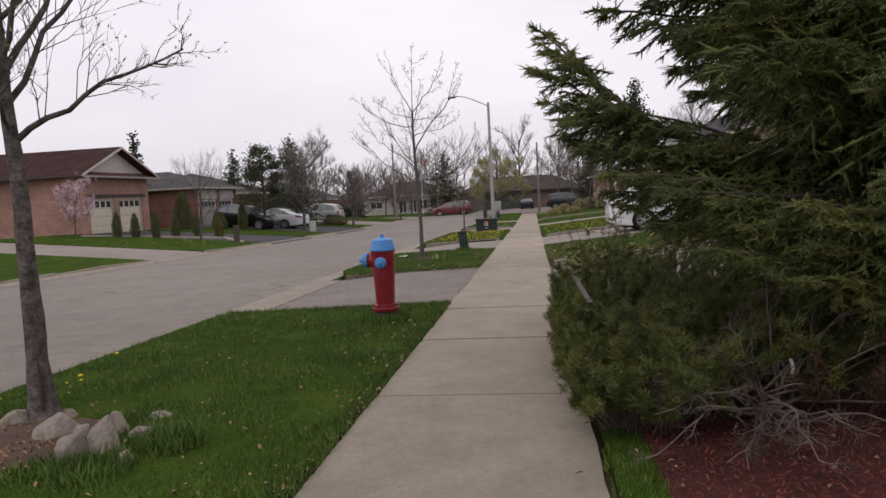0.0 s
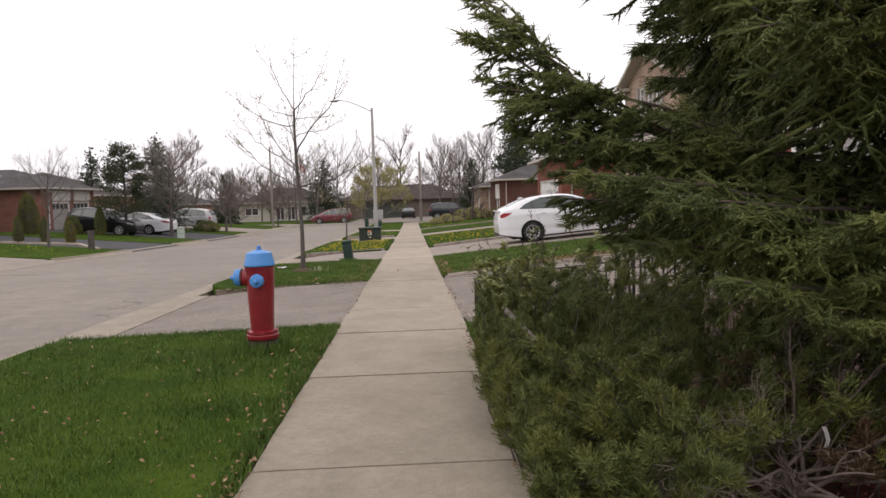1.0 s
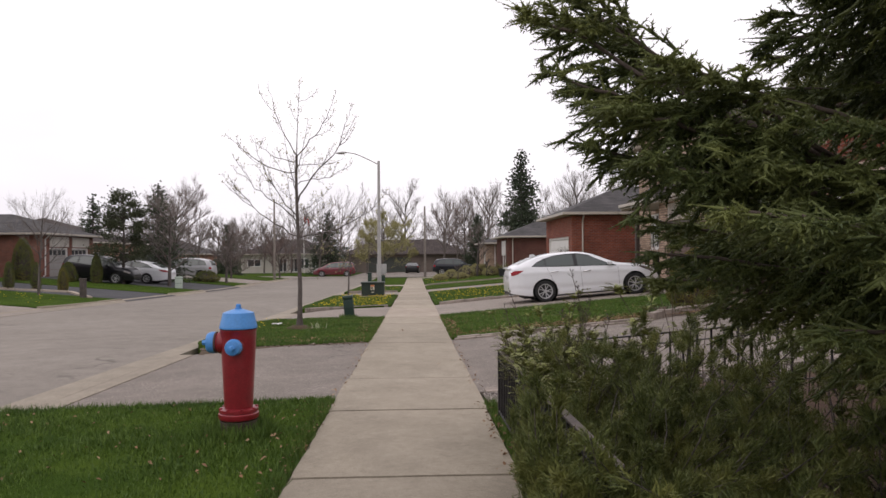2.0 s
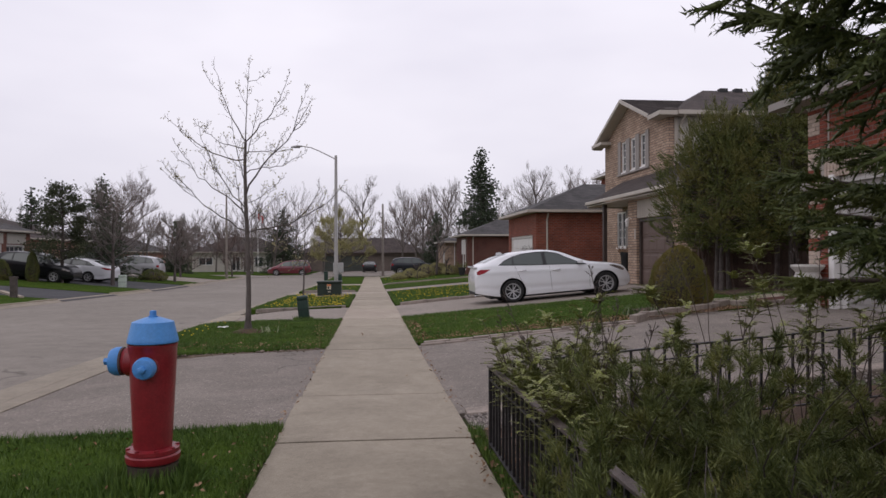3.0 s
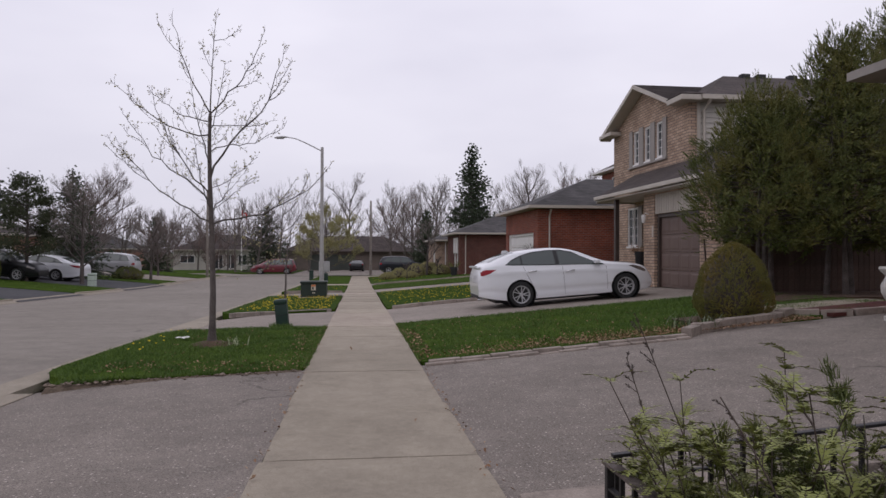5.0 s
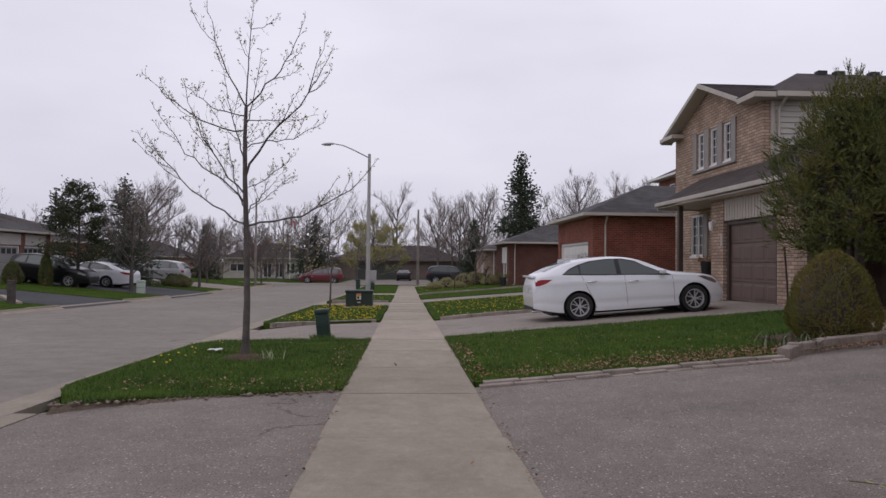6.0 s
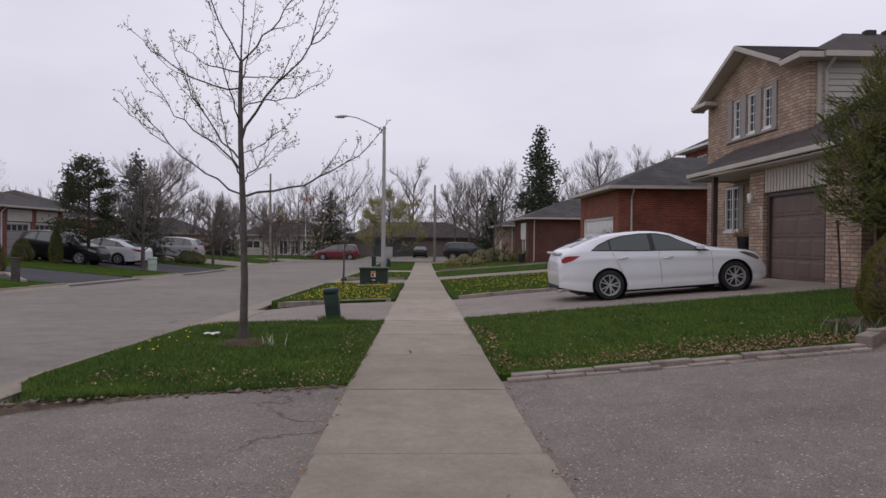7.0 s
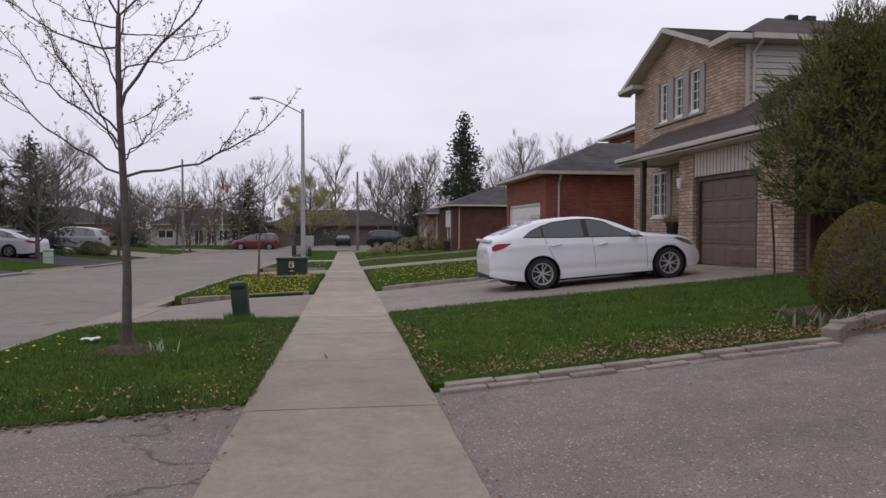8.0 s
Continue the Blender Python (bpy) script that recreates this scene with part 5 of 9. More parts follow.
# across the road: the pink brick house with a gable over two cream garage doors
def pink_house():
    X = -23.5
    z0 = gz(X, 38)
    h = world_thing("house", (X, 38, z0), "pink brick house with red-brown roof and two cream garage doors", "house", "houses across the road")
    doors = [(35.25, 37.55, z0, 2.2), (38.05, 40.45, z0, 2.2)]
    part("wall", wall_x(bmesh.new(), X, -0.22, 34.8, 41.2, z0 - 0.3, 3.45, doors), PINK_BRICK, h, "pink brick garage front")
    part("wall", boxed(X - 14, X - 0.221, 34.8, 35.0, z0 - 0.5, 3.45), PINK_BRICK, h, "pink brick side wall")
    part("wall", boxed(X - 14, X - 0.221, 41.0, 41.2, z0 - 0.5, 3.45), PINK_BRICK, h)
    part("wall", boxed(X - 14, X - 13.8, 35.01, 40.99, z0 - 0.5, 3.45), PINK_BRICK, h)
    part("room_wall", boxed(X - 3, X - 2.9, 35.2, 40.9, z0, 3.3), ROOM_SHADE, h)
    for a, b, c, d in doors:
        garage_door(h, X - 0.08, 1, a + 0.1, b - 0.1, c, d - 0.1, DOOR_CREAM, 4, 4, TRIM_CREAM, True, "cream garage door with a row of small panes")
    part("lintel", boxed(X + 0.002, X + 0.04, 35.0, 40.8, 2.25, 2.42), DARK_TRIM_AND_SHADE, h)
    yc, top = 38.0, 5.15
    gab = bmesh.new()
    prism(gab, [(X - 0.1, 35.0, 3.66), (X - 0.1, 41.0, 3.66), (X - 0.1, yc, top - 0.15)], (-0.15, 0, 0))
    part("gable", gab, SIDING, h, "white siding gable")
    roof = bmesh.new()
    for s in (-1, 1):
        f = [roof.verts.new(p) for p in ((X + 0.45, yc, top), (X + 0.45, yc + s * 3.75, 3.5), (X - 14.4, yc + s * 3.75, 3.5), (X - 14.4, yc, top))]
        roof.faces.new(f)
    bmesh.ops.solidify(roof, geom=roof.faces[:], thickness=0.08)
    r = part("roof", roof, ROOF_RED, h, "red-brown shingle gable roof")
    rake = bmesh.new()
    for s in (-1, 1):
        prism(rake, [(X + 0.46, yc, top - 0.02), (X + 0.46, yc + s * 3.8, 3.48), (X + 0.46, yc + s * 3.8, 3.36), (X + 0.46, yc, top - 0.14)], (0.05, 0, 0))
    part("rake_board", rake, TRIM_CREAM, r)
    pent = bmesh.new()
    prism(pent, [(X + 0.5, 34.3, 3.42), (X - 0.05, 34.3, 3.66), (X - 0.05, 34.3, 3.40), (X + 0.5, 34.3, 3.36)], (0, 7.4, 0))
    part("pent_roof", pent, ROOF_RED, r)
    part("gutter", boxed(X - 14, X + 0.4, 34.16, 34.24, 3.36, 3.52), DARK_TRIM_AND_SHADE, r)
    part("gutter", boxed(X + 0.52, X + 0.6, 34.2, 41.8, 3.32, 3.42), SHUTTER, r)


pink_house()
z = gz(-24, 50)
left = bungalow("low brick house with dark hip roof and two grey garage doors", -36, -24.0, 48.0, 55.5, 2.75, 0.34, BROWN_BRICK, ROOF_GREY, [(49.3, 51.8, z, 1.95, "garage", DOOR_GREY, 1), (52.3, 54.8, z, 1.95, "garage", DOOR_GREY, 1)], TRIM_CREAM, group="houses across the road", facing=1)
part("panel", boxed(-23.998, -23.95, 49.3, 51.8, 2.0, 2.7), SIDING, left, "beige panel over the garage door")
part("panel", boxed(-23.998, -23.95, 52.3, 54.8, 2.0, 2.7), SIDING, left, "beige panel over the garage door")
downspout(left, -23.9, 48.6, z, 2.8, TRIM_WHITE, (0.3, 0))
bungalow("brick bungalow half hidden behind spruces", -38, -26.0, 58, 70, 2.4, 0.34, PINK_BRICK, ROOF_BROWN, [(60, 62, 0.4, 1.7, "window"), (65, 67, 0.4, 1.7, "window")], TRIM_CREAM, group="houses across the road", facing=1)


def far_house(label, x0, x1, y, high, top, wall, roof, openings, trim=None):
    """A house that closes the street, its front turned to the camera."""
    z0 = gz(x0, y) - 0.1
    h = world_thing("house", ((x0 + x1) / 2, y, z0), label, "house", "houses at the end of the street")
    xs = sorted({x0, x1, *[o[0] for o in openings], *[o[1] for o in openings]})
    bm = bmesh.new()
    for a, b in zip(xs, xs[1:]):
        o = next((o for o in openings if o[0] < (a + b) / 2 < o[1]), None)
        if o:
            box(bm, a, b, y, y + 0.2, z0, max(z0 + 0.01, o[2]))
            box(bm, a, b, y, y + 0.2, o[3], high)
        else:
            box(bm, a, b, y, y + 0.2, z0, high)
    part("wall", bm, wall, h)
    part("wall", boxed(x0, x0 + 0.2, y + 0.201, y + 9, z0, high), wall, h)
    part("wall", boxed(x1 - 0.2, x1, y + 0.201, y + 9, z0, high), wall, h)
    part("wall", boxed(x0 + 0.201, x1 - 0.201, y + 8.8, y + 9, z0, high), wall, h)
    part("room_wall", boxed(x0 + 0.3, x1 - 0.3, y + 2, y + 2.1, z0, high - 0.05), ROOM_SHADE, h)
    for a, b, c, d, m in openings:
        w = part("door" if m is not None else "window", boxed(a, b, y + 0.06, y + 0.10, c, d), m or FAR_GLASS, h)
        if m is None:
            fr = bmesh.new()
            for q in ((a, a + 0.09, c, d), (b - 0.09, b, c, d), (a, b, d - 0.09, d), (a, b, c, c + 0.09), ((a + b) / 2 - 0.05, (a + b) / 2 + 0.05, c, d)):
                box(fr, q[0], q[1], y - 0.02, y + 0.059, q[2], q[3])
            part("window_frame", fr, TRIM_WHITE, w, "white window frame")
        else:
            for k in range(1, 4):
                part("panel_line", boxed(a, b, y + 0.05, y + 0.059, c + (d - c) * k / 4 - 0.03, c + (d - c) * k / 4), DARK_TRIM_AND_SHADE, w)
    hip_roof(h, x0, x1, y, y + 9, high + 0.1, (top - high) / 5.0, roof, 0.5, 0.16, trim or DARK_TRIM_AND_SHADE, "low shingle roof")
    return h


GARAGE_DARK = mat("dark_green_garage_paint", (0.055, 0.062, 0.052), (0.07, 0.078, 0.066), 0.6, 0.8, 20.0, 0.1, 0.03)
FAR_WALL = mat("brown_render", (0.13, 0.105, 0.09), (0.17, 0.135, 0.115), 0.9, 0.6, 12.0, 0.2, 0.2)
far_house("long low house with a dark double garage", -10.5, 8.0, 107, 1.35, 3.6, FAR_WALL, ROOF_BROWN, [(-7.2, -0.6, -1.25, 0.95, GARAGE_DARK)])
far_house("bungalow with a row of white windows and a porch", -25.5, -12.5, 106, 1.5, 3.7, SIDING, ROOF_BROWN, [(-24.6, -22.6, -0.3, 0.8, None), (-20.0, -18.8, -1.1, 0.9, None), (-18.4, -17.2, -1.1, 0.9, None), (-16.8, -15.6, -0.6, 0.9, None), (-15.2, -14.0, -0.6, 0.9, None)], TRIM_CREAM)
far_house("grey bungalow behind bare trees", -46, -31, 104, 1.6, 3.8, PINK_BRICK, ROOF_GREY, [(-44, -42, -0.2, 0.9, None), (-38, -36, -0.2, 0.9, None)], TRIM_CREAM)
far_house("brick bungalow beyond the junction", 14, 28, 106, 1.5, 3.7, PINK_BRICK, ROOF_BROWN, [(16, 18, -0.3, 0.8, None), (22, 24, -0.3, 0.8, None)], TRIM_CREAM)


# wooden fence behind the cedars
def fence():
    f = world_thing("fence", (9.6, 21.4, gz(9.6, 21.4)), "tall dark-stained wooden board fence beside the brick house", "fence")
    n = 44
    me = mesh_of("board", boxed(-0.066, 0.066, -0.011, 0.011, 0, 1.62, bevel=0.004), FENCE_WOOD)
    r = random.Random(8)
    for k in range(n):
        x = 8.95 + k * 0.142
        piece("board", me, f, (x, 21.9, gz(x, 21.9) + 0.02), (0, 0, r.uniform(-0.02, 0.02)), (1, 1, r.uniform(0.98, 1.02)))
    for k in range(4):
        x = 8.95 + k * 2.1
        part("post", boxed(x - 0.05, x + 0.05, 21.92, 22.02, gz(x, 22) - 0.1, gz(x, 22) + 1.75, bevel=0.01), FENCE_WOOD, f)
    part("rail", boxed(8.9, 15.2, 21.915, 21.955, gz(9.6, 22) + 1.3, gz(9.6, 22) + 1.4), FENCE_WOOD, f)


fence()

# ---------------------------------------------------------------- plants
def unit(v):
    return v / np.maximum(np.linalg.norm(v, axis=-1, keepdims=True), 1e-9)


def brush(heap, rs, S, D, L, n, long, wide, spread=0.85, flat=0.0, pairs=False):
    """Needles or leaflets, n of them, set round every shoot that starts at S and runs L along D."""
    S, D, L = np.asarray(S, float), unit(np.asarray(D, float)), np.asarray(L, float)
    m = len(S)
    a = np.cross(D, np.array([0.13, 0.21, 0.97]))
    a = unit(a)
    b = np.cross(D, a)
    t = (np.arange(n) + 0.5) / n
    phi = np.arange(n) * 2.39996 + rs.uniform(0, 6.28, (m, 1))
    if pairs:
        t, phi = (np.arange(n) // 2 + 0.5) / (n / 2), np.arange(n) * math.pi + rs.normal(0, 0.1, (m, 1))
    q = np.sin(phi) * (1 - flat)
    rad = np.cos(phi)[..., None] * a[:, None] + q[..., None] * b[:, None]
    tt = np.clip(t[None] + rs.uniform(-0.03, 0.03, (m, n)), 0, 1)
    base = S[:, None] + D[:, None] * (L[:, None] * tt)[..., None]
    way = unit(D[:, None] * math.cos(spread) + rad * math.sin(spread) + rs.normal(0, 0.12, (m, n, 3)))
    size = long * rs.uniform(0.7, 1.15, (m, n)) * (1 - 0.35 * tt)
    tip = base + way * size[..., None]
    side = unit(D[:, None] - way * (way * D[:, None]).sum(2, keepdims=True) if pairs else np.cross(way, D[:, None] + 1e-3)) * wide * 0.5
    mid = base + way * (size * 0.35)[..., None]
    heap.add(np.stack([base, mid - side, tip, mid + side], 2).reshape(-1, 3), (4 * np.arange(m * n)[:, None, None] + np.array([[0, 1, 2], [0, 2, 3]])).reshape(-1, 3)) if wide > 0.02 or pairs else heap.add(
        np.stack([base - side, base + side, tip], 2).reshape(-1, 3), np.arange(3 * m * n).reshape(-1, 3))


def rods(heap, A, B, ra, rb, n=3):
    """Straight tapered rods from A to B, all at once."""
    A, B = np.asarray(A, float), np.asarray(B, float)
    ra, rb = np.broadcast_to(ra, len(A)), np.broadcast_to(rb, len(A))
    d = unit(B - A)
    s = unit(np.cross(d, np.array([0.31, 0.17, 0.83])))
    u = np.cross(d, s)
    ang = 2 * math.pi * np.arange(n) / n
    ring = np.cos(ang)[None, :, None] * s[:, None] + np.sin(ang)[None, :, None] * u[:, None]
    pts = np.concatenate([A[:, None] + ra[:, None, None] * ring, B[:, None] + rb[:, None, None] * ring], 1)
    tri = []
    for k in range(n):
        j = (k + 1) % n
        tri += [[k, j, n + j], [k, n + j, n + k]]
    heap.add(pts.reshape(-1, 3), (2 * n * np.arange(len(A))[:, None, None] + np.array(tri)).reshape(-1, 3))


def spikes(heap, A, B, r):
    """Thin pointed twigs from A to B, three sides each."""
    A, B = np.asarray(A, float), np.asarray(B, float)
    r = np.broadcast_to(r, len(A))
    d = unit(B - A)
    s = unit(np.cross(d, np.array([0.31, 0.17, 0.83])))
    u = np.cross(d, s)
    ang = 2 * math.pi * np.arange(3) / 3
    ring = np.cos(ang)[None, :, None] * s[:, None] + np.sin(ang)[None, :, None] * u[:, None]
    pts = np.concatenate([A[:, None] + r[:, None, None] * ring, B[:, None]], 1)
    heap.add(pts.reshape(-1, 3), (4 * np.arange(len(A))[:, None, None] + np.array([[0, 1, 3], [1, 2, 3], [2, 0, 3]])).reshape(-1, 3))


def limb(heap, path, r0, r1, n=7, flare=0.0, rough=0.0):
    """A round, tapering limb along a path, one closed skin, with a flared foot and uneven bark if asked."""
    P = np.asarray(path, float)
    if flare:
        q = np.linspace(0, 1, 60) ** 1.4 * (len(P) - 1)
        P = np.stack([np.interp(q, np.arange(len(P)), P[:, i]) for i in range(3)], 1)
    m = len(P)
    T = unit(np.gradient(P, axis=0))
    s = unit(np.cross(T[0], np.array([0.31, 0.77, 0.23])))
    pts = []
    ang = 2 * math.pi * np.arange(n) / n
    for k in range(m):
        s = unit(s - T[k] * (s @ T[k]))
        u = np.cross(T[k], s)
        r = r0 + (r1 - r0) * (k / (m - 1))
        r += flare * math.exp(-max(0.0, P[k][2]) / 0.12)
        skin = np.array([1 + rough * (noise.noise((2.2 * math.cos(a), 2.2 * math.sin(a), 3.5 * P[k][2])) + 0.6 * noise.noise((7 * math.cos(a), 7 * math.sin(a), 9.0 * P[k][2]))) for a in ang]) if rough else np.ones(n)
        pts.append(P[k] + r * skin[:, None] * (np.cos(ang)[:, None] * s + np.sin(ang)[:, None] * u))
    tri = []
    for k in range(m - 1):
        for i in range(n):
            j = (i + 1) % n
            tri += [[k * n + i, k * n + j, (k + 1) * n + j], [k * n + i, (k + 1) * n + j, (k + 1) * n + i]]
    heap.add(np.concatenate(pts), np.array(tri))


def arc(rs, start, az, e0, e1, length, steps=8, wob=0.05):
    """A bough that leaves at the elevation e0 and ends at e1 (degrees)."""
    p, out = np.array(start, float), []
    out.append(p.copy())
    for k in range(steps):
        e = math.radians(e0 + (e1 - e0) * (k + 0.5) / steps) + rs.normal(0, wob)
        a = math.radians(az) + rs.normal(0, wob)
        p = p + length / steps * np.array([math.cos(e) * math.cos(a), math.cos(e) * math.sin(a), math.sin(e)])
        out.append(p.copy())
    return np.array(out)


def sprout(rs, path, count, s0, length, lift, angle=(35, 60)):
    """Side shoots of a bough: start, direction and length for each."""
    P = np.asarray(path)
    s = np.sort(rs.uniform(s0, 1.0, count)) * (len(P) - 1)
    i = np.minimum(s.astype(int), len(P) - 2)
    f = (s - i)[:, None]
    at = P[i] * (1 - f) + P[i + 1] * f
    d = unit(P[i + 1] - P[i])
    r = unit(rs.normal(0, 1, (count, 3)))
    r = unit(r - d * (r * d).sum(1, keepdims=True))
    a = np.radians(rs.uniform(*angle, count))[:, None]
    way = unit(d * np.cos(a) + r * np.sin(a) + np.array([0, 0, lift]))
    return at, way, length * (1.15 - 0.75 * s / (len(P) - 1)) * rs.uniform(0.6, 1.2, count)


def twigs(heap, rs, at, way, long, r, levels, buds, kids=3, lift=0.25, bend=0.2, coarse=False, fan=0.75, keep=(0.35, 0.65)):
    """Finer and finer twigs from many starts at once; buds collects the tips."""
    for lv in range(levels):
        n = len(at)
        mid = at + way * (0.5 * long)[:, None]
        way2 = unit(way + rs.normal(0, bend, (n, 3)) + np.array([0, 0, lift * 0.5]))
        end = mid + way2 * (0.5 * long)[:, None]
        if coarse:
            spikes(heap, at, end, r)
        else:
            rods(heap, at, mid, r, r * 0.75)
            spikes(heap, mid, end, r * 0.75)
        buds.append((end, way2))
        if lv == levels - 1:
            break
        rep = np.repeat(np.arange(n), kids)
        f = rs.uniform(0.3, 1.0, len(rep))[:, None]
        first = f < 0.5
        p = np.where(first, at[rep] + (mid - at)[rep] * (2 * f), mid[rep] + (end - mid)[rep] * (2 * f - 1))
        buds.append((p[::2], way2[rep][::2]))
        k = unit(rs.normal(0, 1, (len(rep), 3)))
        way = unit(way2[rep] * 0.9 + k * fan + np.array([0, 0, lift]))
        long = long[rep] * rs.uniform(*keep, len(rep))
        at, r = p, r[rep] * 0.6


def young_tree():
    """The thin street tree on the verge, with swelling buds on every twig."""
    rs = np.random.RandomState(3)
    z0 = gz(-2.49, 18)
    t = thing("tree", (-2.49, 18.0, z0), "slender young street tree, bare but for opening pale buds", "tree", "street trees")
    stem, fine, buds = Heap(), Heap(), []
    trunk = np.array([[0.0, 0, -0.05], [0, 0, 0.25], [0.01, 0.0, 0.9], [-0.02, 0.02, 1.9], [-0.05, 0.0, 2.7], [-0.07, 0.03, 3.4], [-0.05, 0.0, 3.85]])
    limb(stem, trunk, 0.066, 0.026, 14, 0.045, 0.10)

    def bough(start, az, slopes, length, r, deep=0):
        """A kinked, rising bough with side boughs and twigs of its own."""
        steps = 11
        p, path, yaw = np.array(start, float), [np.array(start, float)], math.radians(az)
        kink = rs.normal(0, 0.13, steps)
        for k in range(steps):
            e = math.radians(np.interp(k / (steps - 1), np.linspace(0, 1, len(slopes)), slopes)) + kink[k] - (kink[k - 1] if k else 0) * 0.7
            a = yaw + rs.normal(0, 0.10)
            p = p + length / steps * np.array([math.cos(e) * math.cos(a), math.cos(e) * math.sin(a), math.sin(e)])
            path.append(p.copy())
        path = np.array(path)
        own = Heap()
        limb(own, path, r, 0.0028, 6)
        own.part("bough", BARK, t, "", True)
        if not deep:
            for k in range(int(1.5 * length)):
                i = rs.randint(3, 9)
                side = rs.choice([-1, 1])
                bough(path[i], az + side * rs.uniform(25, 65), (rs.uniform(10, 45), rs.uniform(45, 70)), length * rs.uniform(0.25, 0.42), r * 0.42, 1)
        at, way, long = sprout(rs, path, int((9 if deep else 10) * length) + 2, 0.22, 0.17 if deep else 0.24, 0.35, (30, 65))
        twigs(fine, rs, at, way, long, np.full(len(at), 0.0030), 2, buds, 2, 0.35, 0.22)
        buds.append((path[-2:], unit(np.diff(path[-3:], axis=0))))

    # height on the stem, heading, slopes along it, length, thickness
    boughs = [(2.02, 4, (6, 24, 30, 62), 2.35, 0.024), (2.05, 178, (28, 38, 44, 50), 2.6, 0.021), (2.35, 170, (52, 34, 38, 44), 2.45, 0.021), (2.5, 195, (44, 62, 74), 2.3, 0.020), (2.75, 352, (62, 50, 46, 74, 76), 3.0, 0.031), (3.2, 355, (30, 2, 20, 50), 1.7, 0.014), (3.5, 182, (6, 20, 44, 36), 2.1, 0.018), (3.72, 160, (4, 30, 48), 1.6, 0.015), (3.65, 20, (8, 4, 24), 1.35, 0.012), (3.85, 176, (58, 70, 78), 2.05, 0.020), (3.85, 80, (86, 84, 80), 2.0, 0.019), (3.85, 4, (46, 58, 74), 2.0, 0.021), (2.2, 80, (25, 40, 60), 1.7, 0.016), (2.3, 268, (22, 42, 62), 1.7, 0.016), (2.9, 100, (30, 48, 65), 1.8, 0.016), (3.0, 262, (34, 50, 66), 1.8, 0.016), (3.5, 300, (40, 60, 70), 1.5, 0.014), (1.95, 5, (-42, -6, 12, 40), 1.75, 0.011), (1.5, 350, (-38, -18, 18, 30), 1.45, 0.009), (2.25, 15, (30, 45, 50), 1.0, 0.009), (2.6, 10, (25, 40, 45), 1.1, 0.009)]
    for h, az, slopes, length, r in boughs:
        bough((np.interp(h, trunk[:, 2], trunk[:, 0]), np.interp(h, trunk[:, 2], trunk[:, 1]), h), az, slopes, length if h < 2.03 else 0.87 * length, r * 0.72)
    leaf = Heap()
    p, d = np.concatenate([b[0] for b in buds]), np.concatenate([b[1] for b in buds])
    keep = rs.uniform(0, 1, len(p)) < 0.30
    p, d = p[keep], d[keep]
    brush(leaf, rs, p, unit(d + rs.normal(0, 0.6, d.shape) + [0, 0, -0.5]), np.full(len(p), 0.03), 3, 0.042, 0.018, 0.6)
    stem.part("trunk", BARK, t, "smooth grey-brown trunk and boughs", True)
    fine.part("twig_crown", TWIG, t)
    leaf.part("bud_growth", BUD, t, "small pale yellow-green buds")
    soil = bmesh.new()
    lathe(soil, [(0.42, 0.0), (0.30, 0.05), (0.10, 0.09), (0.02, 0.09)], 18)
    for v in soil.verts:
        v.co += 0.04 * Vector((noise.noise(v.co * 5), noise.noise(v.co * 5 + Vector((3, 0, 0))), 0))
    part("earth_mound", soil, BARK_BED, t, "bare earth ring round the trunk", True)


young_tree()


